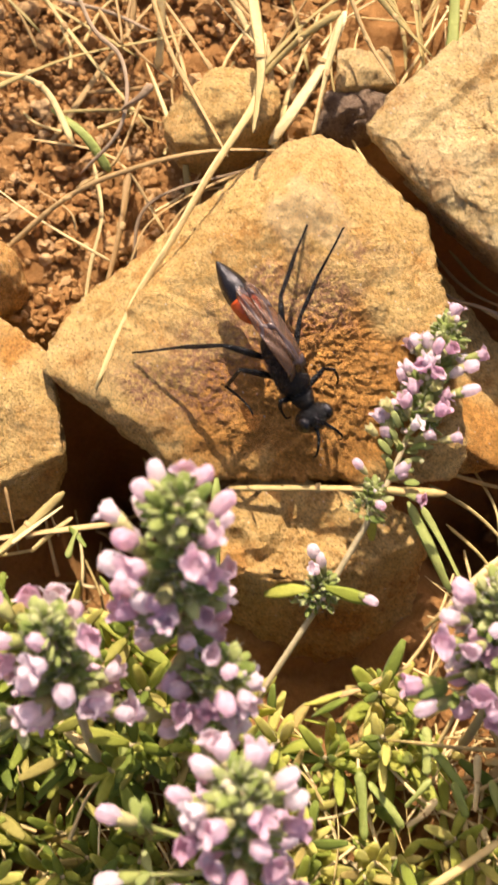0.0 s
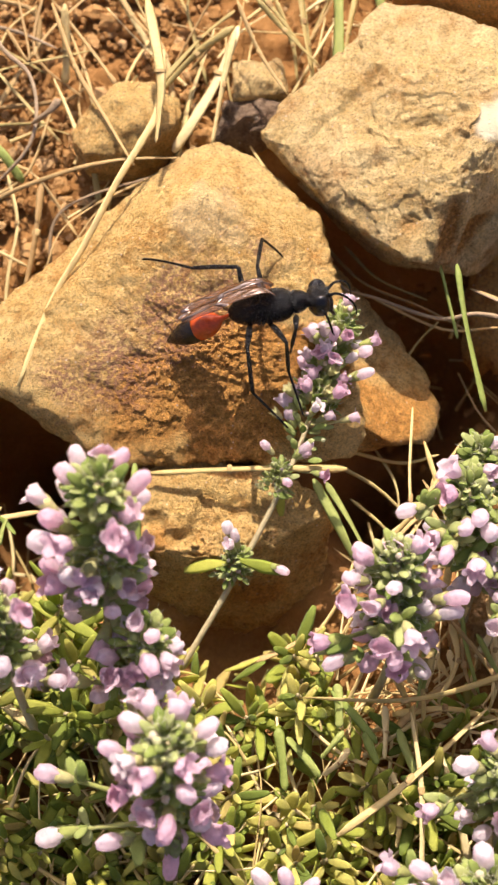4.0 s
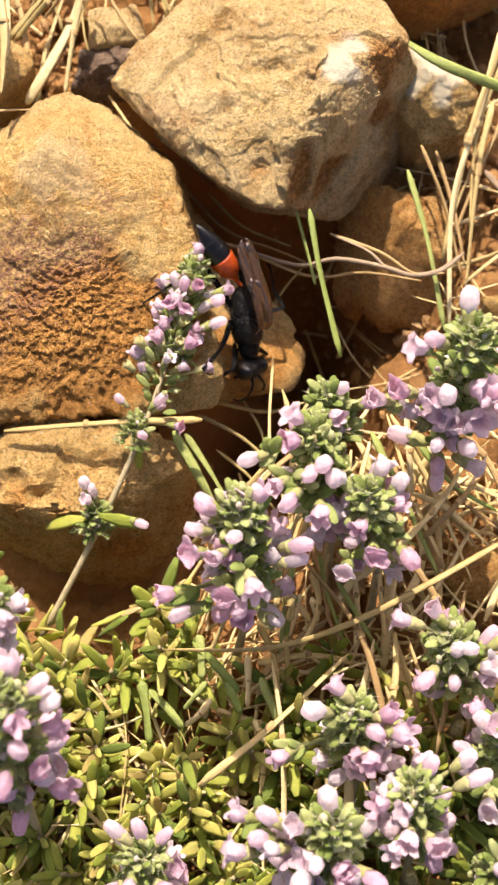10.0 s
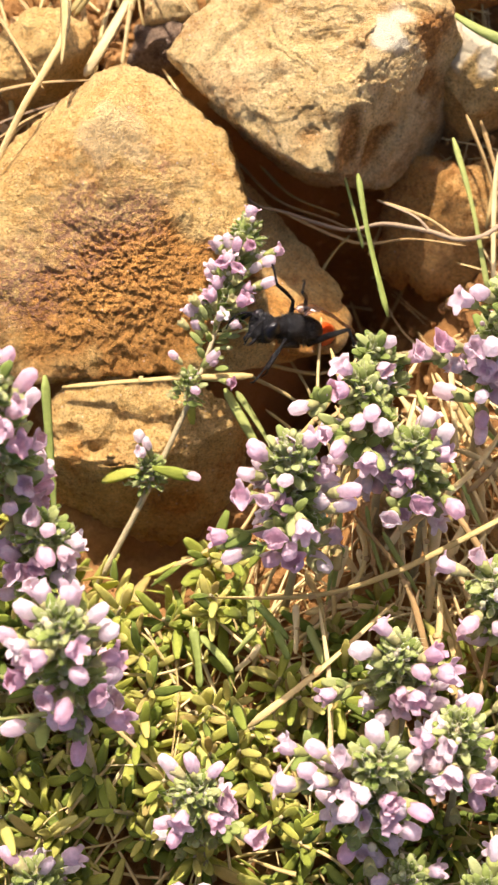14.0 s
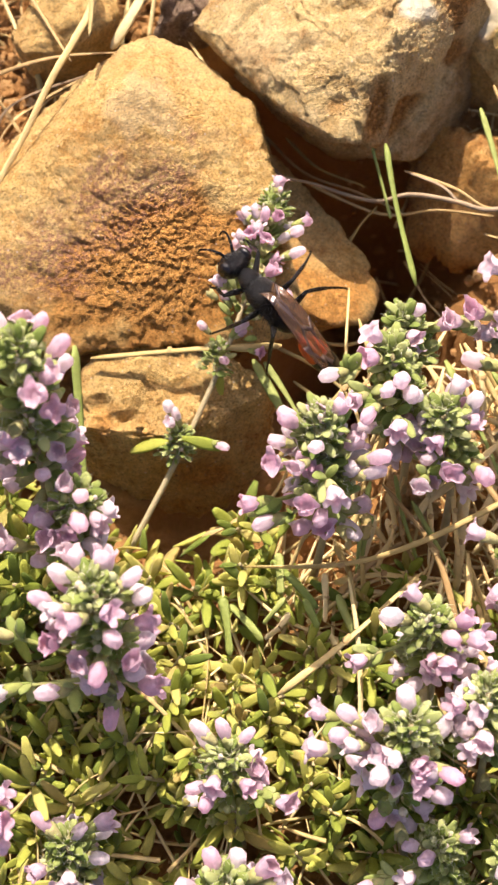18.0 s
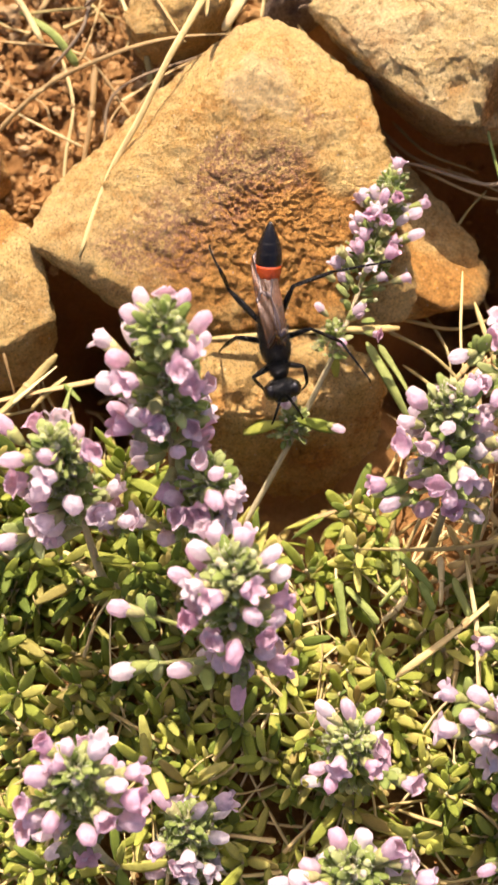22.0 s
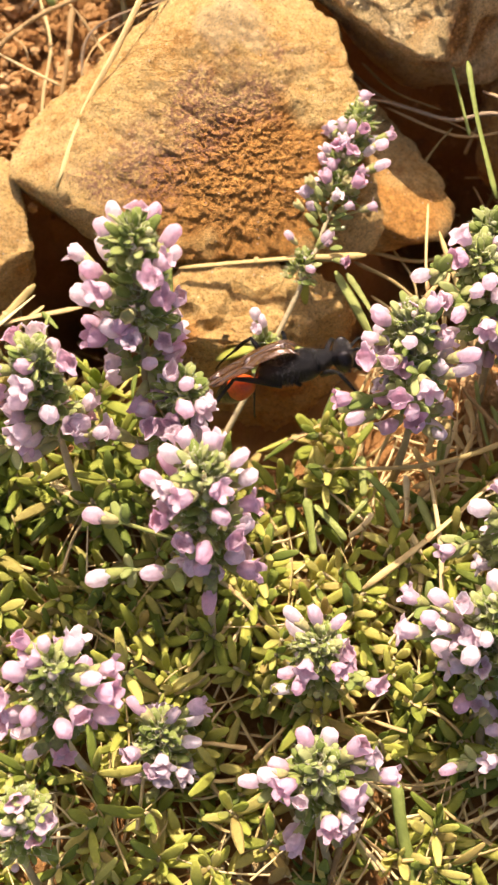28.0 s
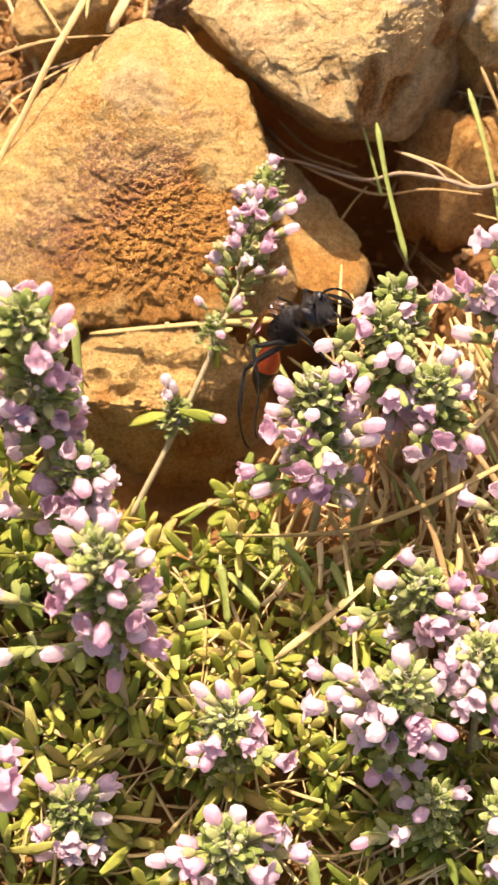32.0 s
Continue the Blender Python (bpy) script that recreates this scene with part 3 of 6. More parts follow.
def calyx_mesh():
    n, rings = 10, []
    for u, r in ((0, 0.25), (0.3, 0.5), (0.75, 0.62), (1.0, 0.72)):
        rings.append([(r * math.cos(2 * math.pi * k / n), r * math.sin(2 * math.pi * k / n), u * 1.7 + (0.45 if u == 1.0 and k % 2 else 0)) for k in range(n)])
    rings.append([(0.5 * math.cos(2 * math.pi * k / n), 0.5 * math.sin(2 * math.pi * k / n), 1.3) for k in range(n)])
    return rings_mesh("calyx", rings, CALYX)


def bud_mesh():
    rings = []
    for u, r in ((0, 0.2), (0.12, 0.44), (0.4, 0.6), (0.7, 0.54), (0.92, 0.3), (1, 0.08)):
        rings.append([(r * math.cos(a) * (1 + 0.12 * math.cos(3 * a)), r * math.sin(a), u * 1.3) for a in (2 * math.pi * k / 9 for k in range(9))])
    return rings_mesh("bud", rings, BUD)


COROLLAS = [corolla_mesh("flower", PETAL, o, l, i) for i, (o, l) in enumerate(((0, 2.3), (0, 2.6), (0.3, 2.8), (0.55, 2.7), (0.9, 2.6), (0.2, 2.9), (0.45, 2.8), (0.7, 2.7), (0, 1.9), (0.6, 2.6)))]
CALYX_MESH, BUD_MESH = calyx_mesh(), bud_mesh()
BRACTS = [leaf_mesh("bract", l, w, BRACT, 0.2, c) for l, w, c in ((1.9, 1.15, 0.4), (2.3, 1.3, 0.7), (3.0, 1.3, 0.9))]
LEAVES = [leaf_mesh("leaf", l, w, LEAF, 0.22, c) for l, w, c in ((4.4, 1.3, 0.3), (5.0, 1.45, 0.7), (3.3, 1.2, 0.2), (5.8, 1.4, 1.0), (4.6, 1.6, -0.4))]
DULL_LEAVES = [leaf_mesh("leaf", l, w, LEAF_DULL, 0.22, c) for l, w, c in ((4.4, 1.3, 0.3), (5.0, 1.45, 0.7), (3.3, 1.2, 0.2), (5.8, 1.4, 1.0), (4.6, 1.6, -0.4))]


def tuft_mesh(seed):
    """A close dome of very small downy leaflets at the tip of a flower head, along +z."""
    rnd = random.Random(seed)
    shapes = [([v.co.copy() for v in me.vertices], [tuple(p.vertices) for p in me.polygons]) for me in BRACTS[:2]]
    verts, faces = [], []
    for i in range(50):
        u, a = (i + 0.5) / 50, i * 2.4 + rnd.uniform(-0.2, 0.2)
        out = Vector((math.cos(a), math.sin(a), 0))
        lean = math.radians(95) * u ** 0.6
        way = out * math.sin(lean) + Vector((0, 0, math.cos(lean))) + Vector((rnd.uniform(-0.25, 0.25), rnd.uniform(-0.25, 0.25), rnd.uniform(-0.1, 0.25)))
        at = out * (0.35 + 1.15 * u ** 0.7) + Vector((0, 0, 1.0 - 2.9 * u))
        pts, polys = rnd.choice(shapes)
        m = aim(at, way, rnd.uniform(-0.6, 0.6), rnd.uniform(0.42, 0.8))
        k = len(verts)
        verts += [m @ v for v in pts]
        faces += [tuple(q + k for q in f) for f in polys]
        # pale down along the leaflets
        for q in range(12):
            p, w = m @ rnd.choice(pts), Vector((rnd.gauss(0, 1), rnd.gauss(0, 1), rnd.gauss(0.4, 1))).normalized()
            e = w.orthogonal().normalized() * 0.035 * MM
            k = len(verts)
            verts += [p + e, p - e, p + w * rnd.uniform(0.35, 0.85) * MM]
            faces.append((k, k + 1, k + 2))
    me = mesh("leaf_tuft", verts, faces, BRACT)
    me.materials.append(DOWN)
    me.polygons.foreach_set("material_index", [1 if len(f) == 3 else 0 for f in faces])
    return me


def aim(at, way, spin=0.0, size=1.0):
    """Lays +z along way, +x kept as high as it can be."""
    z = Vector(way).normalized()
    x = Vector((0, 0, 1)) - z * z.z
    x = x.normalized() if x.length > 0.05 else Vector((0, 1, 0))
    m = Matrix((x, z.cross(x), z)).transposed().to_4x4() @ Matrix.Rotation(spin, 4, "Z")
    return Matrix.Translation(Vector(at) * MM) @ m @ Matrix.Scale(size, 4)


TUFTS = [tuft_mesh(i) for i in range(3)]


def part(name, data, parent, m=None, label=""):
    """One mesh object under a thing; m is its pose in the world."""
    ob = new(name, data)
    ob.parent = parent
    ob.matrix_basis = Matrix.Translation(-parent.location) @ (m if m else Matrix())
    return tagged(ob, label) if label else ob


def under(name, data, parent, label=""):
    ob = new(name, data)
    ob.parent = parent
    return tagged(ob, label) if label else ob


def root(name, at):
    ob = new(name)
    ob.empty_display_size = 0.002
    ob.location = Vector(at) * MM
    return ob


def flowering_head(base, tip, flowers, label, size=1.0, bracts=26, buds=16, fat=1.0, foot=None, seed=0, lean=0.25, plant=None):
    """A thyme stem with its head: bracts and buds round the axis, each flower at its own place (mm)."""
    rnd = random.Random(seed)
    base, tip = Vector(base), Vector(tip)
    axis = tip - base
    length, up = axis.length, axis.normalized()
    foot = Vector(foot) if foot else Vector((base.x + rnd.uniform(-2, 2), base.y - 7 + rnd.uniform(-2, 2), -0.5))
    if not plant:
        plant = tagged(root("thyme_flower_stem", (foot.x, foot.y, 0)), label, "thyme", "flowering thyme stems")
        line = [foot, foot.lerp(base, 0.55) + Vector((0, -0.8, 0)), base, tip - up * 0.8]
        me = rings_mesh("stem", [[q - Vector((foot.x, foot.y, 0)) for q in ring] for ring in stalk_rings(line, 0.95 * size, 0.95, (1.15, 0.6))], STEM)
        under("stem", me, plant)
    side = up.orthogonal().normalized()
    other = up.cross(side)
    bracts, buds = int(bracts * 1.8), int(buds * 1.3)
    for i in range(bracts):
        u = ((i + rnd.random()) / bracts) ** 0.7
        a = i * 2.4 + rnd.uniform(-0.3, 0.3)
        out = side * math.cos(a) + other * math.sin(a)
        at = base + axis * u + out * rnd.uniform(0.3, 1.5) * fat * size * (1.1 - 0.6 * u)
        way = out * (1.0 - 0.45 * u) + up * (0.35 + 0.6 * u) + Vector((0, 0, 0.1))
        part("bract", rnd.choice(BRACTS), plant, aim(at, way, rnd.uniform(-0.3, 0.3), size * rnd.uniform(0.55, 0.95)))
    tuft_size = size * (0.7 + 0.3 * fat)
    part("leaf_tuft", rnd.choice(TUFTS), plant, aim(tip - up * 0.6, up, rnd.uniform(0, 6), tuft_size))
    part("leaf_tuft", rnd.choice(TUFTS), plant, aim(base.lerp(tip, 0.5), up, rnd.uniform(0, 6), tuft_size * 1.15))
    for i in range(buds):
        u = rnd.random() ** 0.5
        a = rnd.uniform(0, 2 * math.pi)
        out = side * math.cos(a) + other * math.sin(a)
        at = base + axis * u + out * rnd.uniform(1.0, 2.9) * size * fat * (1.08 - 0.55 * u) + up * rnd.uniform(0, 1.0)
        part("bud", BUD_MESH, plant, aim(at, out * (1.2 - u) + up * (0.4 + u), rnd.uniform(0, 6), size * rnd.uniform(0.4, 0.75)))
    extra = []
    if len(flowers) > 6 and size > 0.6:
        for i in range(int(len(flowers) * 1.8)):
            a, u = rnd.uniform(0, 2 * math.pi), rnd.uniform(-0.15, 0.85) if fat < 1.5 else rnd.uniform(0.25, 0.95)
            extra.append(base + axis * u + (side * math.cos(a) + other * math.sin(a)) * rnd.uniform(2.4, 3.8) * min(fat, 1.2) * size)
    for p in [*flowers, *extra]:
        p = Vector(p)
        u = min(1.0, max(0.0, (p - base).dot(up) / length - lean))
        way = (p - base - axis * u).normalized() + Vector((rnd.uniform(-0.15, 0.15), rnd.uniform(-0.15, 0.15), rnd.uniform(-0.1, 0.25)))
        way.normalize()
        kind = rnd.choice((0, 0, 0, 1, 1, 1, 2, 2, 3, 3, 5, 5, 6, 7, 8))
        m = aim(p - way * 1.9 * size, way, rnd.choice((0, 0, math.pi)) + rnd.uniform(-0.7, 0.7), size * rnd.uniform(0.84, 1.12))
        foot_at, near = p - way * 2.7 * size, base + axis * u
        if (foot_at - near).length > 1.8:
            line = [q - Vector((plant.location.x, plant.location.y, 0)) / MM for q in (near, near.lerp(foot_at, 0.55) - Vector((0, 0, 0.5)), foot_at + way * 0.4)]
            under("flower_stalk", rings_mesh("flower_stalk", stalk_rings(line, 0.5 * size, 0.9, (1.2, 0.8), 5, 3), CALYX), plant)
            if (foot_at - near).length > 4.5:
                for q in range(5):
                    spread = way + Vector((rnd.uniform(-1, 1), rnd.uniform(-1, 1), rnd.uniform(-0.6, 1)))
                    part("bract", rnd.choice(BRACTS), plant, aim(foot_at - way * rnd.uniform(0, 1.2), spread, rnd.uniform(-0.5, 0.5), size * rnd.uniform(0.7, 1.05)))
        flower = part("flower", COROLLAS[kind], plant, m)
        calyx = under("calyx", CALYX_MESH, flower)
        calyx.matrix_basis = Matrix.Translation((0, 0, -0.0009))
    for i in range(int(len(flowers) * 0.4)):
        a, u = rnd.uniform(0, 2 * math.pi), rnd.uniform(-0.2, 0.6)
        out = side * math.cos(a) + other * math.sin(a)
        part("calyx", CALYX_MESH, plant, aim(base + axis * u + out * rnd.uniform(1.2, 2.4) * size * fat, out + up * 0.4, 0, size * rnd.uniform(0.8, 1.1)))
    return plant


def grass(points, width, label, mat=None, taper=(1.0, 0.55), flat=0.4, name="dry_grass_stem", group="dry grass stems", seed=0):
    # stems in the shadowy far left corner get the dimmed olive colour
    mat = mat or (STRAW_OLIVE_DIM if points[0][1] > 12 and points[0][0] < 12 else STRAW)
    rnd = random.Random(seed + int(points[0][0] * 10))
    at = Vector((points[0][0], points[0][1], 0))
    local = [Vector(p) - at for p in points]
    ob = new(name, rings_mesh(name, stalk_rings(local, width, flat, taper, 8, 6, 0.7, 0.12, rnd), mat))
    ob.location = at * MM
    if name == "dry_grass_stem" and width > 0.5 and len(local) > 2:
        a, b = local[1], local[1].lerp(local[2], 0.06)
        under("joint", rings_mesh("joint", stalk_rings([a - (b - a), a, b], width * 1.12, max(flat, 0.5), (0.9, 0.9), 8, 3, 0), STRAW_DARK), ob, "darker swollen stem joint")
    return tagged(ob, label, "grass", group)


def leafy_shoot(foot, height, lean, pairs, label, size=1.0, seed=0, leaves=LEAVES):
    """A sterile thyme shoot: a short stem with plump leaves in crossed pairs."""
    rnd = random.Random(seed)
    foot = Vector(foot)
    tip = foot + Vector((lean[0], lean[1], height))
    plant = tagged(root("thyme_shoot", (foot.x, foot.y, 0)), label, "thyme", "leafy thyme shoots")
    me = rings_mesh("stem", stalk_rings([foot + Vector((0, 0, -0.5)), foot.lerp(tip, 0.5) + Vector((rnd.uniform(-0.5, 0.5), rnd.uniform(-0.5, 0.5), 0)), tip], 0.6, 0.9, (1.1, 0.7), 5, 3), STEM)
    part("stem", me, plant)
    up = (tip - foot).normalized()
    side = up.orthogonal().normalized()
    for i in range(pairs):
        u = 0.25 + 0.75 * (i + 1) / pairs
        a = i * 1.57 + rnd.uniform(-0.35, 0.35) + seed
        for s in (0, math.pi):
            out = Matrix.Rotation(a + s, 3, up) @ side
            way = out * (1.15 - 0.75 * u ** 2) + up * (0.25 + 0.75 * u) + Vector((rnd.uniform(-0.2, 0.2), rnd.uniform(-0.2, 0.2), rnd.uniform(-0.15, 0.2)))
            part("leaf", rnd.choice(leaves), plant, aim(foot.lerp(tip, u) + out * 0.25, way, rnd.uniform(-0.5, 0.5), size * rnd.uniform(0.7, 1.1) * (1.05 - 0.3 * u)))
    return plant


# ---- flowering thyme ----
HEAD = "flowering thyme stem with lilac flowers and downy green bracts"
spike = flowering_head((4.5, -10.7, 11), (10.0, 2.7, 13.2), [(10.4, 4.1, 14.5), (7.9, 1.4, 14), (10.1, 0.4, 15), (11.9, -0.9, 13.5), (6.5, -3.0, 14), (8.9, -5.2, 14.5), (10.6, -7.3, 13), (3.6, -5.3, 13), (7.8, -0.9, 15), (13.1, 0.3, 13), (5.8, -4.2, 14), (11.5, -3.2, 13.5), (5.6, -9.9, 12)],
    "slender thyme spike with small lilac flowers before the slab", 0.68, 70, 44, 1.7, (-8.3, -31.1, 1.5), 1, 0.15)
for a, b, w in (((-2.4, -20.2, 8), (-7.4, -20.1, 6), 1.3), ((3.0, -12.7, 10), (2.9, -16.3, 9), 1.3), ((-5.8, -28.4, 5), (-6.2, -31.6, 4), 1.4), ((-8.6, -27.4, 6), (-13.8, -27.0, 5), 1.0), ((-1.2, -20.1, 9), (3.4, -21.6, 9), 1.0)):
    reach = Vector(b) - Vector(a)
    part("leaf", LEAVES[1], spike, aim(a, reach, 0.2, reach.length / 5.4))
flowering_head((2.3, -13.4, 9.2), (3.3, -11.4, 10.5), [(1.5, -9.3, 12), (5.9, -10.3, 12), (7.4, -12.8, 12), (3.7, -13.3, 12)], "", 0.6, 10, 6, 1.1, None, 2, 0.25, spike)
flowering_head((-2.0, -20.9, 6), (-1.4, -19.2, 8), [(-2.3, -16.9, 10), (-1.6, -17.7, 9.5), (2.9, -21.3, 9), (-2.2, -18.6, 10)], "", 0.62, 10, 4, 1.3, None, 3, 0.25, spike)
flowering_head((-13.0, -25.4, 24), (-12.6, -17.3, 37), [(-14.1, -15.2, 36), (-12.1, -15.3, 36), (-17.8, -17.4, 33), (-16.5, -19.7, 35), (-9.5, -17.3, 35), (-11.1, -21.9, 38), (-15.5, -22.0, 36), (-9.0, -21.3, 31), (-17.4, -21.2, 33), (-13.3, -25.0, 32), (-16.7, -24.2, 30), (-15.2, -16.3, 36), (-10.7, -15.5, 36), (-10.2, -19.8, 36), (-15.3, -23.7, 31), (-10.7, -24.4, 29)],
    "tall dense thyme head standing over the other stems", 0.95, 46, 30, 1.15, None, 4)
flowering_head((-21.4, -30.7, 20), (-22.3, -25.2, 30), [(-26.9, -22.9, 28), (-25.9, -26.5, 30), (-22.9, -26.5, 31), (-22.8, -28.3, 31), (-19.1, -26.2, 30), (-23.9, -31.5, 27), (-28.6, -32.7, 24), (-25.8, -28.0, 28), (-21.9, -23.1, 29), (-24.1, -22.8, 28), (-19.4, -31.0, 26), (-16.7, -31.4, 25), (-27.8, -32.5, 24)], HEAD, 0.95, 34, 20, 1.1, None, 5)
flowering_head((-11.8, -31.8, 19), (-9.4, -28.1, 27), [(-10.5, -27.3, 29), (-9.1, -28.5, 29), (-9.4, -30.7, 29), (-7.8, -30.7, 28), (-13.2, -29.6, 25), (-16.6, -31.2, 24), (-19.4, -31.0, 22)], HEAD, 0.92, 18, 8, 1.0, None, 6)
flowering_head((-8.3, -43.1, 20), (-8.1, -36.3, 32), [(-9.5, -33.6, 32), (-7.2, -34.3, 32), (-4.9, -35.7, 32), (-4.1, -37.2, 31), (-11.6, -38.0, 33), (-9.9, -39.2, 34), (-6.7, -40.7, 32), (-12.2, -40.5, 31), (-8.5, -43.1, 29), (-13.3, -44.2, 25), (-12.6, -36.9, 32), (-10.7, -35.1, 32), (-10.4, -33.1, 31), (-18.5, -38.6, 24), (-18.6, -43.9, 20), (-6.9, -38.6, 33)],
    HEAD, 0.95, 40, 26, 1.15, None, 7)
flowering_head((12.1, -29.4, 14), (11.8, -22.2, 24), [(13.5, -21.5, 25), (8.6, -22.2, 24), (7.1, -24.0, 24), (6.9, -26.1, 24), (10.8, -25.3, 26), (12.2, -29.7, 25.8), (9.7, -30.1, 24), (11.3, -31.9, 22), (4.5, -29.2, 22), (5.8, -30.9, 21), (11.5, -21.9, 24), (16.6, -26.1, 23), (16.3, -27.2, 22), (8.8, -26.9, 25), (8.2, -21.5, 24), (10.9, -31.1, 23)], HEAD, 0.95, 38, 22, 1.1, None, 8)
flowering_head((20.8, -21.5, 13), (18.6, -16.0, 22), [(12.5, -18.6, 24), (16.9, -15.1, 24), (16.4, -17.2, 24), (15.7, -22.6, 24), (19.2, -19.3, 23), (20.1, -20.8, 23), (18.5, -23.7, 23), (14.5, -21.2, 24), (17.9, -20.1, 23)], HEAD, 0.95, 34, 20, 1.1, None, 9)
flowering_head((22.3, -15.9, 14), (20.4, -12.6, 20), [(21.1, -14.8, 21), (24.5, -13.4, 20), (22.0, -12.1, 21)], "green thyme shoot tip with few buds", 0.85, 30, 14, 1.0, None, 10)
flowering_head((24.9, -26.0, 11), (23.1, -21.6, 20), [(22.0, -24.9, 21), (20.3, -28.6, 20), (26.2, -22.7, 19), (26.7, -27.7, 18), (24.8, -19.4, 20), (26.5, -20.6, 20), (23.2, -27.3, 19)], HEAD, 0.92, 30, 16, 1.1, None, 11)
flowering_head((31.3, -16.7, 14), (32.9, -9.5, 26), [(32.7, -6.6, 27), (28.9, -9.8, 27), (27.6, -10.6, 27), (37.4, -12.2, 26), (35.8, -13.7, 25), (33.2, -14.3, 25), (30.2, -14.5, 25), (29.4, -18.3, 22), (31.6, -16.6, 22), (32.4, -18.6, 21), (34.7, -14.6, 25), (26.5, -13.0, 22), (24.5, -13.4, 21), (28.8, -14.3, 24)],
    HEAD, 1.0, 40, 22, 1.2, None, 12)
flowering_head((21.0, -45.0, 12), (19.9, -40.0, 20), [(18.4, -37.9, 21), (16.4, -39.9, 21), (23.1, -40.7, 21), (23.9, -42.5, 21), (21.0, -44.5, 21), (13.0, -43.6, 20), (21.7, -42.3, 21), (20.3, -44.7, 20)], HEAD, 0.92, 34, 20, 1.1, None, 13)
flowering_head((32.1, -39.5, 10), (29.5, -34.5, 17), [(25.1, -32.8, 18), (28.1, -32.0, 18), (31.1, -36.0, 19), (34.9, -35.2, 18), (26.8, -38.3, 18), (30.0, -35.8, 18), (38.3, -35.9, 17), (39.9, -33.0, 17)], HEAD, 0.9, 38, 24, 1.3, None, 14)
flowering_head((16.2, -55.7, 13), (17.0, -48.9, 24), [(9.0, -47.4, 22), (11.4, -47.6, 23), (16.7, -46.9, 24), (13.5, -48.7, 24), (11.4, -50.4, 23), (8.7, -50.5, 22), (15.1, -51.8, 25), (13.8, -53.1, 24), (19.9, -53.6, 24), (17.3, -54.1, 23), (10.5, -49.5, 23), (19.4, -55.3, 22)], HEAD, 0.95, 44, 26, 1.3, None, 15)
flowering_head((25.1, -52.6, 11), (24.2, -46.8, 21), [(21.0, -48.0, 22), (23.2, -48.7, 22), (21.9, -51.8, 22), (23.2, -51.0, 22), (25.6, -51.9, 21), (26.1, -44.9, 21), (29.4, -44.7, 21), (29.9, -46.6, 21), (22.5, -46.7, 21)], HEAD, 0.92, 36, 22, 1.2, None, 16)
flowering_head((34.4, -47.7, 10), (33.4, -43.1, 19), [(31.7, -42.6, 20), (34.6, -41.9, 20), (35.5, -40.7, 20), (30.6, -49.6, 19), (35.8, -46.7, 20), (36.2, -48.9, 19), (31.0, -41.8, 19), (37.8, -44.0, 19)], HEAD, 0.92, 36, 20, 1.2, None, 17)
flowering_head((32.1, -59.0, 9), (31.9, -54.3, 17), [(31.4, -54.6, 18), (31.7, -56.8, 18), (26.9, -57.9, 17), (33.3, -55.9, 18), (28.6, -60.8, 17), (35.3, -59.5, 17)], HEAD, 0.88, 30, 16, 1.1, None, 18)
flowering_head((1.1, -54.7, 10), (1.3, -50.7, 17), [(-1.2, -48.1, 18), (1.0, -48.3, 18), (3.3, -49.0, 18), (-0.2, -53.2, 18.5), (-1.0, -54.8, 17), (3.0, -53.5, 18.5), (6.2, -55.2, 18)], "low thyme head with a few open lilac flowers", 0.88, 24, 18, 1.1, None, 19)
flowering_head((-22.8, -57.2, 16), (-21.8, -51.5, 27), [(-24.5, -49.1, 28), (-22.4, -49.2, 28), (-19.8, -49.9, 28), (-25.0, -51.8, 28), (-16.8, -52.1, 27), (-18.2, -52.9, 29), (-17.2, -54.2, 28), (-19.6, -55.9, 27), (-24.2, -55.8, 27), (-26.6, -54.0, 27), (-17.7, -55.9, 26), (-26.5, -55.9, 25), (-21.2, -56.9, 26), (-23.4, -50.9, 28)],
    "broad domed thyme head crowded with lilac flowers", 0.95, 36, 24, 1.2, None, 20)
flowering_head((-14.3, -62.0, 5), (-14.1, -57.5, 11), [(-16.3, -55.5, 12), (-12.8, -56.6, 12), (-10.4, -56.0, 12), (-17.2, -60.0, 11), (-14.2, -61.0, 11), (-12.2, -62.5, 10), (-11.2, -59.3, 11)], "low thyme head with pale lilac flowers in half shade", 0.9, 26, 14, 1.2, None, 21)
flowering_head((0.2, -66.5, 9), (0.4, -61.3, 18), [(-0.8, -59.1, 18), (1.5, -59.3, 18), (-4.8, -62.3, 18), (-6.1, -62.8, 17), (5.7, -61.6, 18), (6.9, -63.2, 17), (-1.7, -65.0, 18), (2.8, -67.1, 17), (1.0, -67.2, 17), (-2.8, -63.4, 18.5), (4.0, -60.4, 18)], HEAD, 0.95, 36, 24, 1.3, None, 22)
flowering_head((20.7, -63.9, 7), (19.6, -59.7, 14), [(16.5, -59.8, 15), (16.2, -62.8, 15), (12.3, -63.3, 14), (22.3, -59.5, 15), (18.2, -61.1, 15)], HEAD, 0.85, 26, 14, 1.2, None, 23)
flowering_head((28.2, -65.5, 8), (25.7, -61.1, 17), [(24.3, -62.4, 18), (25.6, -65.0, 18), (27.1, -57.9, 17), (24.1, -66.2, 17), (27.7, -61.8, 17)], HEAD, 0.9, 26, 14, 1.2, None, 24)
flowering_head((-27.0, -68.2, 14), (-25.1, -63.0, 24), [(-23.2, -64.4, 24), (-24.2, -65.7, 23), (-25.6, -62.4, 25), (-26.8, -64.7, 24)], HEAD, 0.9, 20, 10, 1.1, None, 25)

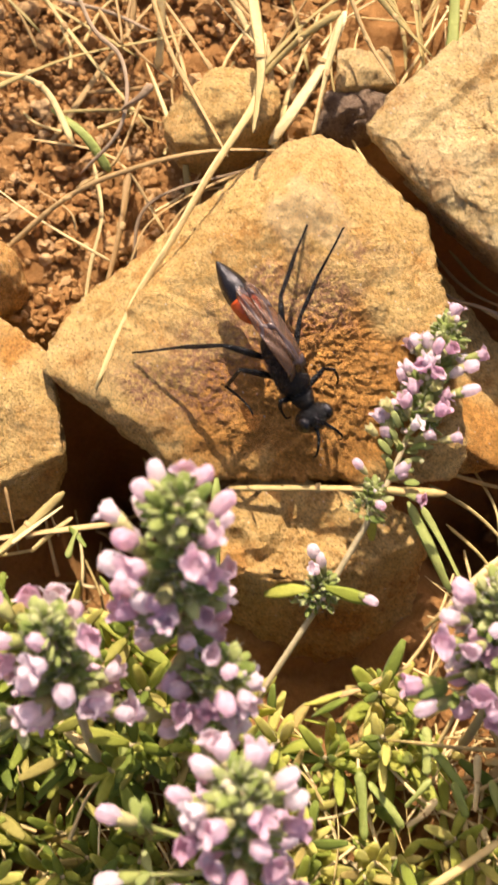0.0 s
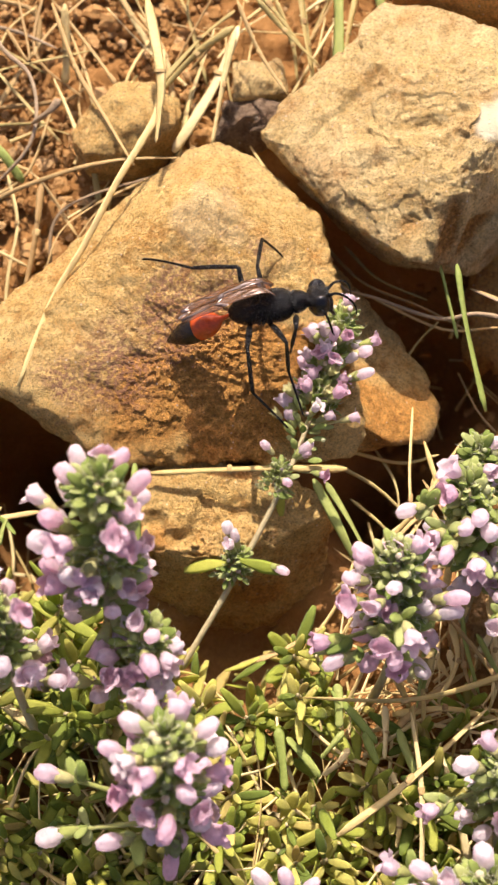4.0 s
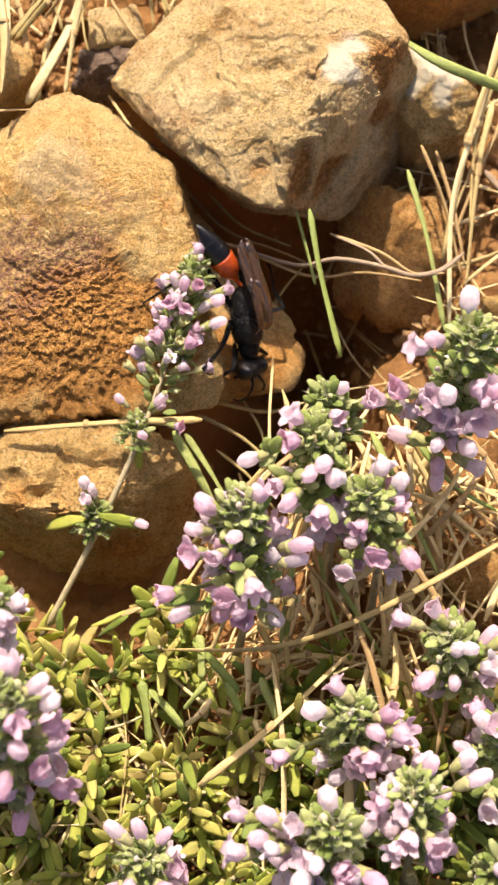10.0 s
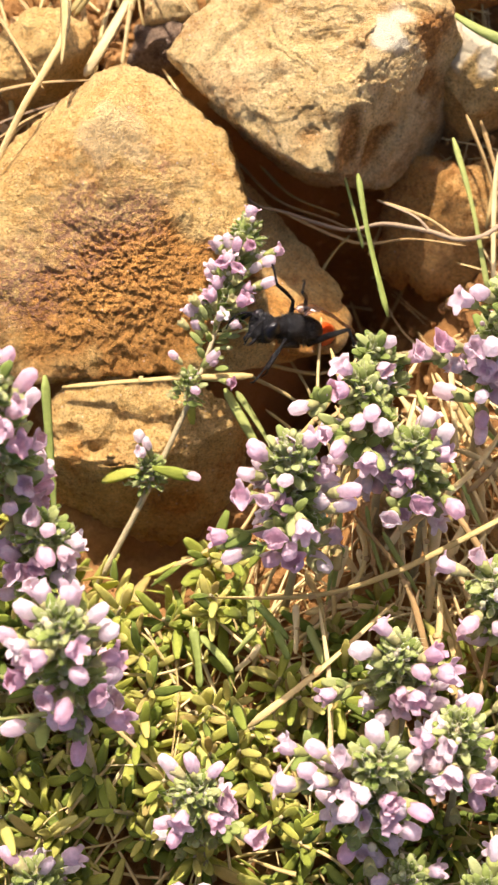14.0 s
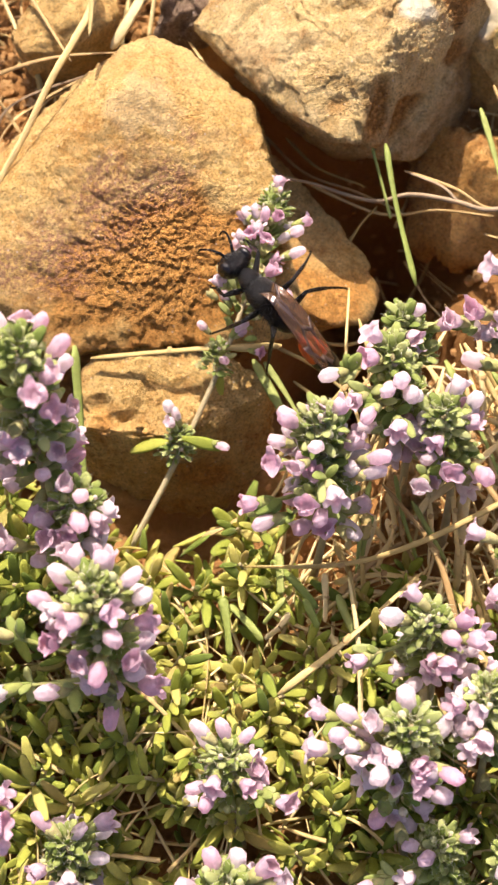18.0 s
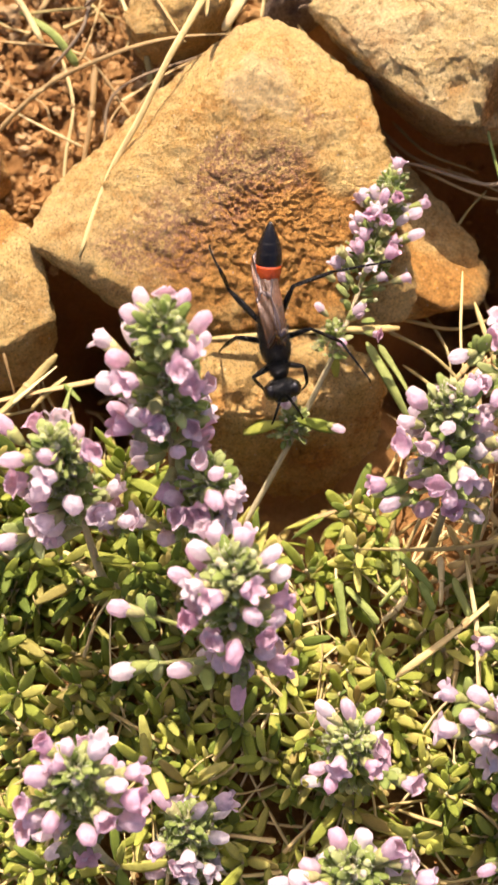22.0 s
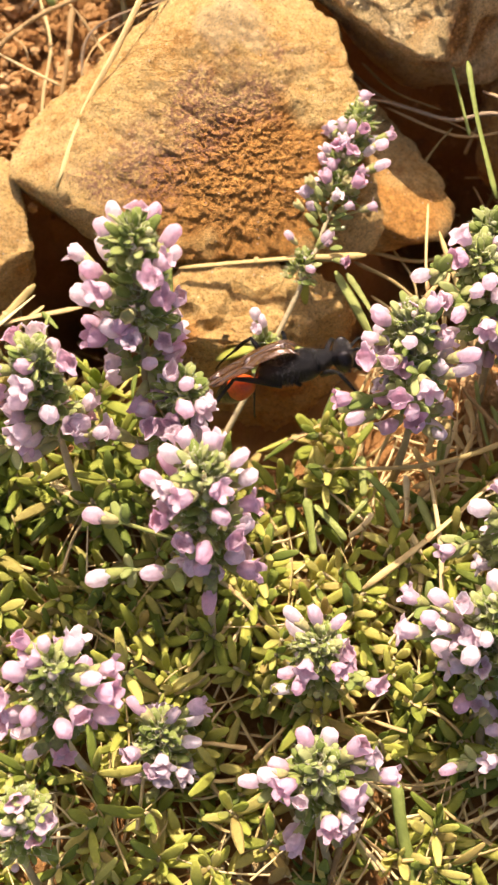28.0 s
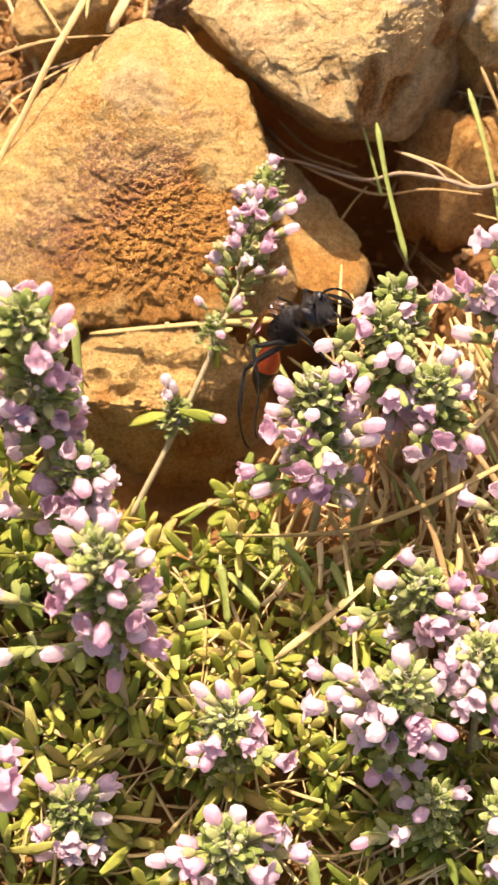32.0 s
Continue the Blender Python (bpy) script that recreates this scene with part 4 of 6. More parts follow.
# ---- dry grass, twigs and green blades ----
DRY2 = "bent dry grass stem on the soil"
OLD = "weathered brown grass stem on the soil"
GREEN = "fresh green grass blade"
TW = "grey-brown woody twig on the soil"
grass([(-8.0, 37.1, 15), (-7.0, 28.8, 15), (-7.3, 24.4, 14.5), (-7.7, 21.5, 14)], 1.25, "broad dry grass leaf tip over the slab", STRAW, (1.0, 0.35), 0.2)
grass([(-6.6, 32.4, 13), (-7.3, 26.1, 12.7), (-9.2, 22.4, 12.5), (-11.8, 17.9, 12.8), (-15.3, 11.4, 12.3), (-18.5, 6.2, 11.6), (-22.1, -2.3, 10.8)], 0.85, "long flat dry stem lying on the slab", STRAW, (1.0, 0.7), 0.25)
grass([(-18.7, 42.6, 6), (-16.1, 33.6, 8), (-13.2, 27.5, 9), (-10.1, 21.0, 10)], 0.62, OLD, STRAW_DARK)
grass([(-37.6, 30.9, 3), (-31.0, 33.5, 4), (-25.1, 35.1, 5), (-14.7, 37.3, 5)], 0.85, DRY2)
grass([(-34.4, 13.0, 2.5), (-26.3, 19.2, 5), (-18.8, 21.6, 7), (-12.0, 22.2, 9), (-4.9, 22.0, 9.5)], 0.6, "thin olive stem arching over the soil", STRAW_DARK)
grass([(-26.6, 43.3, 5), (-24.2, 37.4, 6), (-21.2, 33.6, 7), (-20.4, 29.2, 7), (-21.5, 25.4, 6), (-25.5, 22.6, 3)], 0.6, TW, TWIG_GREY, name="twig", group="twigs")
grass([(-20.9, 27.7, 7), (-18.9, 27.3, 10), (-17.5, 28.2, 11)], 1.0, TW, TWIG_GREY, (0.7, 1.0), 0.7, "twig", "twigs")
grass([(-28.7, 30.0, 3), (-25.0, 26.5, 4), (-22.4, 22.9, 3)], 1.2, "yellow-green withered grass blade", BLADE, (0.6, 1.0), 0.25, "grass_blade", "grass blades")
grass([(-28.8, 29.6, 3), (-23.2, 29.0, 4.5), (-19.6, 28.7, 5)], 0.4, DRY2)
grass([(-24.1, 23.8, 3), (-23.1, 18.2, 3), (-24.2, 13.2, 2), (-24.8, 9.0, 1)], 0.6, DRY2)
grass([(-20.5, 22.6, 3), (-21.1, 17.0, 3), (-22.7, 9.9, 2)], 0.9, OLD, STRAW_DARK)
grass([(-9.1, 21.4, 6), (-14.4, 19.2, 5), (-18.4, 16.6, 4), (-20.3, 12.7, 2.5)], 0.45, OLD, STRAW_DARK)
grass([(-8.2, 21.7, 6), (-16.1, 19.8, 5), (-19.3, 17.4, 3.5), (-19.7, 11.4, 2)], 0.6, TW, TWIG_GREY, name="twig", group="twigs")
grass([(-9.4, 20.4, 5), (-13.3, 19.5, 5), (-17.3, 15.2, 3), (-18.5, 12.6, 2)], 0.35, OLD, STRAW_DARK)
grass([(1.4, 37.3, 9), (-0.7, 32.3, 8), (-3.5, 27.9, 7), (-6.1, 24.4, 6)], 1.5, "broad folded dry grass leaf", STRAW, (1.0, 0.7), 0.25)
grass([(1.0, 36.4, 9.5), (-0.5, 30.8, 8.5), (-2.0, 24.0, 7.5)], 0.8, DRY2)
grass([(1.0, 37.3, 9), (-3.1, 35.4, 7), (-7.1, 32.2, 5)], 0.9, DRY2)
grass([(1.4, 39.8, 10), (3.5, 33.9, 9.5), (6.2, 28.6, 9.9)], 0.55, DRY2, STRAW_DARK)
grass([(3.6, 40.5, 9), (6.5, 37.3, 8), (10.3, 33.3, 7)], 0.65, DRY2)
grass([(5.9, 42.4, 6), (7.6, 37.2, 5), (7.9, 33.3, 4)], 0.6, DRY2)
grass([(8.7, 41.8, 7), (9.2, 36.6, 6), (9.7, 32.6, 5)], 0.7, DRY2)
grass([(7.9, 35.6, 4), (11.5, 41.1, 5), (12.8, 43.7, 5)], 0.3, OLD, STRAW_DARK)
grass([(0.4, 39.9, 5), (-3.7, 34.7, 5), (-1.4, 37.3, 7), (-6.0, 39.9, 6)], 0.4, OLD, STRAW_DARK)
grass([(-17.1, 41.2, 8), (-17.3, 37.3, 5), (-17.7, 34.6, 3)], 1.3, "short broken dry stalk standing in the soil", STRAW, (0.6, 1.0), 0.5)
grass([(-23.8, 40.2, 5), (-21.2, 35.7, 6), (-22.5, 44.0, 5)], 0.5, OLD, STRAW_DARK)
grass([(-28.3, 42.0, 4), (-22.7, 40.4, 4), (-18.3, 38.2, 4)], 0.5, TW, TWIG_GREY, name="twig", group="twigs")
grass([(-12.7, 46.5, 5), (-10.0, 41.5, 5), (-7.6, 39.2, 4)], 0.7, OLD, STRAW_DARK)
grass([(-5.3, 47.7, 5), (-2.3, 44.1, 6), (-1.7, 43.5, 5)], 1.0, DRY2)
grass([(0.9, 46.2, 7), (5.1, 41.1, 7), (9.6, 34.6, 6)], 0.7, DRY2)
grass([(8.4, 45.3, 8), (8.7, 38.9, 7), (9.4, 32.2, 6)], 0.8, DRY2)
grass([(-7.8, 32.4, 5), (-2.6, 37.8, 6), (1.3, 40.5, 7)], 0.9, DRY2)
grass([(12.6, 46.5, 9), (12.5, 39.5, 8), (12.1, 32.7, 7)], 1.35, GREEN, BLADE, (0.9, 1.0), 0.35, "grass_blade", "grass blades")
grass([(16.3, 45.7, 10), (16.8, 41.5, 9), (17.3, 38.3, 8)], 1.1, GREEN, BLADE, (0.9, 1.0), 0.35, "grass_blade", "grass blades")
grass([(15.6, 45.6, 5), (13.8, 38.5, 5), (13.4, 35.7, 5)], 0.8, DRY2)
grass([(-37.3, -15.7, 3), (-28.6, -14.7, 5), (-20.5, -13.9, 6)], 0.95, "orange-tinted dry stem beside the stones", STRAW_DARK)
grass([(-35.3, -20.5, 4), (-30.9, -16.2, 5), (-25.4, -12.2, 6)], 0.65, DRY2)
grass([(-30.9, -10.4, 6), (-30.4, -13.2, 5), (-29.8, -16.5, 3)], 0.45, DRY2, STRAW_DARK)
grass([(-36.2, -23.9, 3), (-32.8, -20.8, 5), (-30.2, -18.8, 6)], 0.7, GREEN, BLADE, name="grass_blade", group="grass blades")
grass([(-33.6, -23.0, 4), (-31.5, -25.9, 3), (-29.4, -28.6, 2)], 1.0, GREEN, BLADE, name="grass_blade", group="grass blades")
grass([(-35.4, -14.9, 6), (-32.3, -16.5, 4), (-28.3, -15.9, 3)], 0.5, DRY2)
grass([(-9.9, -10.9, 8), (-1.8, -11.2, 9.5), (3.1, -11.5, 10.5), (9.4, -12.2, 12)], 0.95, "orange-yellow dry stem lying under the slab's edge", STRAW, (0.7, 0.9), 0.6)
grass([(6.6, -12.0, 7), (8.6, -16.5, 7), (10.3, -20.2, 6)], 1.2, GREEN, BLADE, (1.0, 0.6), 0.3, "grass_blade", "grass blades")
grass([(7.7, -12.5, 7.5), (9.7, -16.0, 7), (11.7, -20.0, 6)], 0.8, GREEN, BLADE, (1.0, 0.6), 0.3, "grass_blade", "grass blades")
grass([(21.5, 7.7, 13.5), (22.0, 1.3, 13), (23.2, -7.2, 12.5)], 0.85, "stiff green grass blade in the shaded gap", BLADE, (0.75, 1.0), 0.4, "grass_blade", "grass blades")
grass([(20.4, 10.3, 10), (21.4, 5.1, 9), (21.9, 1.4, 9)], 0.4, GREEN, BLADE, (0.75, 1.0), 0.4, "grass_blade", "grass blades")
grass([(8.6, 12.7, 4), (11.3, 8.7, 5), (14.2, 7.2, 6), (20.4, 4.3, 7), (24.4, 4.3, 8), (28.9, 3.0, 8.5), (31.7, 1.9, 8.5), (34.7, 2.1, 8.5), (37.6, 4.0, 8)], 0.6, "grey forked twig in the gap between stones", TWIG_GREY, (0.5, 1.1), 0.8, "twig", "twigs")
grass([(29.2, 2.9, 8.5), (27.6, 4.8, 8.5), (24.2, 7.4, 7)], 0.5, TW, TWIG_GREY, (1.0, 0.5), 0.8, "twig", "twigs")
for pts, w in (([(14.5, 9.6, 0), (22.1, 5.1, 1), (28.0, 4.3, 3), (33.3, 2.0, 6)], 0.4), ([(24.2, 7.4, 7), (29.1, 4.6, 8), (32.0, 2.0, 8.6), (35.2, 1.8, 8.6)], 0.45), ([(9.5, 17.7, -2), (14.1, 11.6, -1), (20.0, 8.2, 0), (24.6, 5.0, 1)], 0.4)):
    grass(pts, w, "thin weathered strand of grass in the gap between stones", STRAW_DARK)
# strands in the gaps, shade partly put into their dimmed colour
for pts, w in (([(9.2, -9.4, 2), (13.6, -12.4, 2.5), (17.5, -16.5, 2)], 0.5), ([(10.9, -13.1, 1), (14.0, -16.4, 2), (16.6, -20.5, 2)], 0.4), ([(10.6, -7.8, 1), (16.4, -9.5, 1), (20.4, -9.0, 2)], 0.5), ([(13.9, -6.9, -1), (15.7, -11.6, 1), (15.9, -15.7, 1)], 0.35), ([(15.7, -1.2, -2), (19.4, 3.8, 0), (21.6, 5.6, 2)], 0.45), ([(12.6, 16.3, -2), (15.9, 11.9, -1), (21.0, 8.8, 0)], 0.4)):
    grass(pts, w, "olive strand of grass under the stones, its colour dimmed for shade", STRAW_OLIVE_DIM)
grass([(32.6, 13.0, 9), (34.0, 5.8, 8), (35.1, -3.5, 6)], 0.85, GREEN, BLADE, (0.8, 1.0), 0.4, "grass_blade", "grass blades")
grass([(32.7, 25.1, 13.5), (36.6, 22.1, 13.5), (43.2, 18.7, 13.5)], 1.2, GREEN, BLADE, (0.8, 1.0), 0.35, "grass_blade", "grass blades")
grass([(44.8, 29.0, 9), (40.6, 18.0, 8), (37.3, 9.7, 7), (36.0, -3.0, 4)], 0.95, DRY2)
grass([(42.7, 20.4, 8), (40.5, 13.3, 7), (38.1, 0.5, 4)], 0.8, DRY2)
grass([(34.8, 16.5, 7), (36.7, 10.1, 6), (38.1, 2.4, 4)], 0.5, OLD, STRAW_DARK)
grass([(45.2, 28.7, 9), (39.6, 16.3, 8), (35.9, 4.2, 5)], 1.0, DRY2)
grass([(46.7, 28.6, 9), (41.3, 18.7, 7), (39.2, 7.2, 5)], 0.8, DRY2)
grass([(50.7, 26.8, 7), (43.6, 18.4, 6), (36.0, 3.9, 4)], 0.6, DRY2, STRAW_DARK)
grass([(48.9, 7.5, 4), (42.8, 4.9, 5), (37.9, 1.8, 4)], 0.6, DRY2)
grass([(41.7, 14.0, 5), (44.6, 10.1, 5), (48.9, 7.8, 4)], 0.8, TW, TWIG_GREY, name="twig", group="twigs")
grass([(36.5, 16.2, 6), (37.6, 9.5, 6), (38.3, 3.3, 5)], 0.6, OLD, STRAW_DARK)
for i, pts in enumerate(([(31.9, -15.2, 8), (35.3, -21.6, 6), (38.9, -24.7, 5)], [(41.6, -9.6, 5), (40.1, -18.4, 6), (38.1, -23.7, 5)], [(34.1, -18.8, 6), (39.0, -21.1, 5), (44.7, -25.0, 4)], [(45.3, -9.3, 5), (40.7, -7.4, 5), (37.9, 1.8, 4)], [(30.1, -14.2, 7), (33.2, -20.6, 5), (36.2, -26.0, 4)], [(32.9, -16.6, 6), (37.1, -17.3, 5), (39.2, -19.3, 5), (45.2, -15.9, 4)])):
    grass(pts, (0.7, 0.55, 0.8, 0.5, 0.6, 0.45)[i % 6], DRY2 if i % 3 else OLD, STRAW if i % 3 else STRAW_DARK)
for i, pts in enumerate(([(28.0, -16.6, 8), (28.0, -23.9, 6), (27.1, -30.0, 4)], [(37.9, -11.6, 4), (39.7, -15.1, 5), (45.0, -13.4, 4)], [(41.1, -20.4, 4), (43.7, -12.3, 5), (46.7, -7.2, 4)], [(31.4, -11.6, 6), (31.5, -18.9, 6), (34.7, -24.1, 4)], [(32.9, -23.0, 5), (38.4, -21.6, 5), (44.6, -20.7, 4)], [(41.4, -25.3, 4), (43.4, -19.6, 5), (45.8, -15.9, 4)])):
    grass(pts, (0.7, 0.55, 0.8, 0.5, 0.6, 0.45)[i % 6], DRY2 if i % 3 else OLD, STRAW if i % 3 else STRAW_DARK)
grass([(3.8, -33.3, 8), (13.4, -34.1, 11), (20.7, -32.8, 13), (28.3, -29.9, 14), (36.8, -26.1, 14)], 0.66, "long pale dry stem arching over the leaves", STRAW, (0.6, 1.15), 0.5)
for i, pts in enumerate(([(26.4, -27.5, 9), (25.8, -32.3, 7), (25.3, -37.1, 4)], [(17.5, -29.2, 8), (16.1, -33.1, 6), (15.1, -36.0, 4)], [(18.7, -29.5, 7), (19.0, -31.8, 6), (17.3, -33.1, 4.5)], [(13.0, -35.3, 5), (17.9, -35.0, 6.5), (23.3, -36.3, 5)], [(10.7, -36.7, 4), (15.7, -36.3, 5), (22.4, -37.7, 4)], [(22.9, -28.8, 7), (23.2, -33.1, 6), (21.9, -36.8, 4)])):
    grass(pts, (1.4, 0.8, 0.8, 0.95, 0.6, 0.5)[i % 6], DRY2)
for i, pts in enumerate(([(27.9, -30.8, 6), (30.1, -26.5, 6), (29.8, -20.7, 5)], [(31.0, -18.6, 6), (34.7, -23.4, 5), (38.2, -24.7, 4)], [(32.2, -15.0, 5), (33.2, -21.5, 5), (35.8, -25.6, 4)], [(13.3, -31.3, 6), (14.7, -35.2, 5), (13.4, -37.8, 4)], [(27.2, -33.4, 5), (32.4, -28.3, 5), (37.5, -21.1, 4)], [(27.5, -13.7, 6), (24.4, -16.8, 5), (21.8, -20.5, 4)])):
    grass(pts, (1.4, 0.8, 0.8, 0.95, 0.6, 0.5)[i % 6], DRY2)
grass([(19.4, -25.8, 11), (20.0, -29.5, 9), (21.5, -34.1, 6)], 0.55, GREEN, BLADE, name="grass_blade", group="grass blades")
grass([(20.9, -28.3, 10), (23.0, -32.1, 8), (25.2, -35.7, 5)], 0.65, GREEN, BLADE, name="grass_blade", group="grass blades")
grass([(16.9, -29.2, 9), (16.2, -31.5, 8), (15.4, -35.5, 5)], 0.85, GREEN, BLADE, name="grass_blade", group="grass blades")
grass([(-10.8, -11.2, 14), (-10.9, -18.5, 12), (-11.1, -26.2, 9)], 1.1, GREEN, BLADE, name="grass_blade", group="grass blades")
grass([(-2.1, -30.1, 3), (2.5, -28.6, 4), (6.7, -26.6, 5)], 0.85, "orange-tinted dry stem beside the stones", STRAW_DARK)
grass([(-11.5, -41.6, 9), (-6.6, -44.8, 8), (-1.1, -51.2, 6)], 0.65, DRY2)
for i, pts in enumerate(([(-5.3, -67.2, 5), (-2.2, -70.5, 4), (1.6, -74.2, 2.5)], [(3.3, -68.3, 6), (6.8, -71.7, 4), (10.6, -74.9, 2.5)], [(2.5, -70.4, 6), (1.5, -73.5, 4), (0.5, -77.5, 2)], [(-7.5, -66.3, 5), (-7.4, -71.9, 3), (-8.8, -76.8, 2)],
                         [(11.6, -66.5, 5), (17.5, -64.2, 5), (23.2, -60.8, 4)], [(15.5, -69.1, 4), (22.2, -70.2, 4), (29.5, -68.7, 3)], [(19.7, -61.8, 4), (22.7, -65.9, 4), (24.2, -74.8, 3)], [(6.4, -70.1, 3), (13.0, -72.8, 3), (18.4, -76.7, 2)])):
    grass(pts, (0.7, 0.55, 0.8)[i % 3], OLD, STRAW_DARK)
grass([(8.1, -64.4, 9), (8.6, -69.9, 7), (10.2, -78.5, 3)], 1.4, "thick green plant stem", BLADE, (1.0, 1.0), 0.8, "grass_blade", "grass blades")

for a, b, c, w in (((-19.3, -29.8, 7), (-19.4, -33.9, 6), (-19.9, -37.7, 4), 1.2), ((-17.4, -30.0, 8), (-17.8, -33.5, 7), (-18.4, -37.0, 5), 1.0), ((-33.3, -20.1, 5), (-31.6, -23.7, 5), (-30.5, -26.9, 3), 0.8), ((-33.4, -22.7, 5), (-31.7, -25.5, 5), (-30.3, -28.5, 3), 0.9),
                   ((-33.7, -25.4, 5), (-32.2, -28.3, 4), (-31.1, -31.4, 3), 0.8), ((-29.6, -33.2, 5), (-26.7, -34.5, 5), (-24.2, -37.1, 3), 1.0)):
    grass([a, b, c], w, "narrow bright green grass blade among the thyme", BLADE, (0.7, 1.0), 0.25, "grass_blade", "grass blades")
for i, (a, b, c) in enumerate((((26.0, -14.0, 5), (28.5, -20.8, 5), (31.1, -28.3, 4)), ((27.9, -12.6, 6), (31.3, -19.8, 5), (34.4, -29.4, 4)), ((29.6, -10.3, 6), (29.3, -16.3, 6), (29.4, -21.9, 4)), ((23.8, -15.6, 5), (22.3, -21.5, 5), (20.1, -27.1, 4)), ((25.4, -25.3, 5), (25.2, -29.4, 5), (25.3, -33.9, 4)), ((17.1, -26.0, 6), (15.9, -30.4, 5), (15.0, -34.8, 4)))):
    grass([(x, y, z + 3.5) for x, y, z in (a, b, c)], (0.9, 0.7, 1.0, 0.6)[i % 4], DRY2, STRAW if i % 5 else BLADE)
for i, (a, b, c) in enumerate((((30.4, -15.8, 6), (33.6, -20.0, 5), (37.6, -22.6, 4)), ((29.3, -20.5, 6), (32.8, -22.4, 5), (36.6, -26.1, 4)), ((26.9, -17.1, 5), (27.8, -22.0, 5), (28.2, -27.7, 4)), ((22.5, -25.1, 5), (22.9, -29.8, 5), (22.2, -34.8, 4)), ((18.8, -27.1, 5), (19.1, -30.6, 5), (17.1, -34.4, 4)), ((22.7, -18.9, 4), (25.6, -23.6, 5), (29.6, -25.5, 4)))):
    grass([(x, y, z + 3.5) for x, y, z in (a, b, c)], (0.9, 0.7, 1.0, 0.6)[i % 4], DRY2, STRAW if i % 5 else BLADE)
for a, b, c, w in (((-24.8, -17.1, 6), (-24.5, -15.8, 6), (-24.0, -14.4, 6), 0.8), ((-24.8, -14.2, 6), (-24.0, -15.0, 6), (-23.1, -16.1, 6), 0.7), ((-32.0, -24.7, 5), (-30.8, -26.7, 5), (-29.6, -29.0, 5), 1), ((-18.3, -30.4, 7), (-18.7, -32.8, 7), (-19.2, -35.4, 7), 1.1), ((-17.5, -30.9, 7), (-17.7, -33.1, 7), (-18.2, -35.5, 7), 1.3), ((-22.6, -31.8, 6), (-22.5, -33.0, 6), (-22.4, -34.4, 6), 1), ((6.9, -32.8, 8), (9.0, -35.3, 8), (10.9, -37.9, 8), 1.1), ((2.4, -36.9, 8), (4.0, -38.8, 8), (5.3, -40.7, 8), 1.1), ((1.7, -36.0, 7), (1.9, -38.8, 7), (2.0, -41.8, 7), 1.3), ((9.8, -36.8, 8), (10.2, -38.2, 8), (10.8, -39.8, 8), 1.2), ((7.5, -32.2, 8), (7.5, -34.2, 8), (7.4, -36.3, 8), 1.3), ((13.0, -36.7, 8), (13.7, -39.0, 8), (14.5, -41.5, 8), 1.2), ((7.8, -36.6, 8), (6.6, -37.9, 8), (5.5, -39.0, 8), 0.8)):
    grass([a, b, c], w, "short dull green grass blade among dry stems", BLADE, (0.8, 0.7), 0.3, "grass_blade", "grass blades")
for a, b, c, w in (((-32.2, -17.1, 5), (-28.7, -13.9, 5), (-25.5, -10.7, 5), 1.1), ((-28.4, -16.4, 5), (-26.5, -14.6, 5), (-24.6, -13.1, 5), 0.6), ((-25.2, -31.5, 7), (-23.1, -33.5, 7), (-20.7, -35.4, 7), 1.1), ((8.1, -38.2, 9), (7.0, -39.5, 9), (5.5, -40.5, 9), 0.8), ((11.9, -34.5, 8), (11.8, -36.9, 8), (11.5, -39.3, 8), 0.8), ((15.5, -28.7, 9), (14.9, -30.5, 9), (14.2, -32.5, 9), 0.9), ((11.9, -40.5, 8), (12.4, -41.6, 8), (12.8, -42.7, 8), 0.7), ((12.6, -44.0, 8), (12.4, -45.6, 8), (12.0, -47.4, 8), 0.7), ((14.3, -34.6, 9), (14.4, -36.4, 9), (14.5, -38.5, 9), 0.6), ((16.2, -29.1, 9), (16.4, -30.3, 9), (16.1, -31.7, 9), 1.3)):
    grass([a, b, c], w, DRY2, STRAW_OLIVE_DIM if w > 1 else STRAW, (0.9, 0.8), 0.35)
more = random.Random(77)
for i in range(64):
    a, l = more.uniform(0.6, 2.3), more.uniform(8, 20)
    x, y, z = more.uniform(12, 46), more.uniform(-44, -12), more.uniform(4, 11.5)
    d = Vector((math.cos(a), math.sin(a), more.uniform(-0.15, 0.15))) * l / 2
    p = Vector((x, y, z))
    grass([tuple(p - d), tuple(p + Vector((more.uniform(-1.5, 1.5), more.uniform(-1.5, 1.5), 1))), tuple(p + d)], more.uniform(0.5, 1.2), DRY2, STRAW if i % 4 else STRAW_DARK)

# ---- leafy thyme shoots ----
rnd = random.Random(11)
count = 0
STRAWS = random.Random(5)
for i in range(46):
    a, l = STRAWS.uniform(0.2, 2.6), STRAWS.uniform(9, 24)
    p = Vector((STRAWS.uniform(-50, 2), STRAWS.uniform(8, 50), STRAWS.uniform(1, 4)))
    if p.x > -22 and p.y < 26:
        continue
    d = Vector((math.cos(a), math.sin(a), STRAWS.uniform(-0.1, 0.15))) * l / 2
    grass([tuple(p - d), tuple(p + Vector((STRAWS.uniform(-3.5, 3.5), STRAWS.uniform(-3.5, 3.5), 0.8))), tuple(p + d)], STRAWS.uniform(0.3, 0.9), OLD if i % 3 else DRY2, STRAW_DARK if i % 3 else STRAW_OLIVE_DIM)
SHOOT = "low leafy thyme shoot with plump yellow-green leaves"
SHOOT2 = "dull green thyme shoot among dry stems"
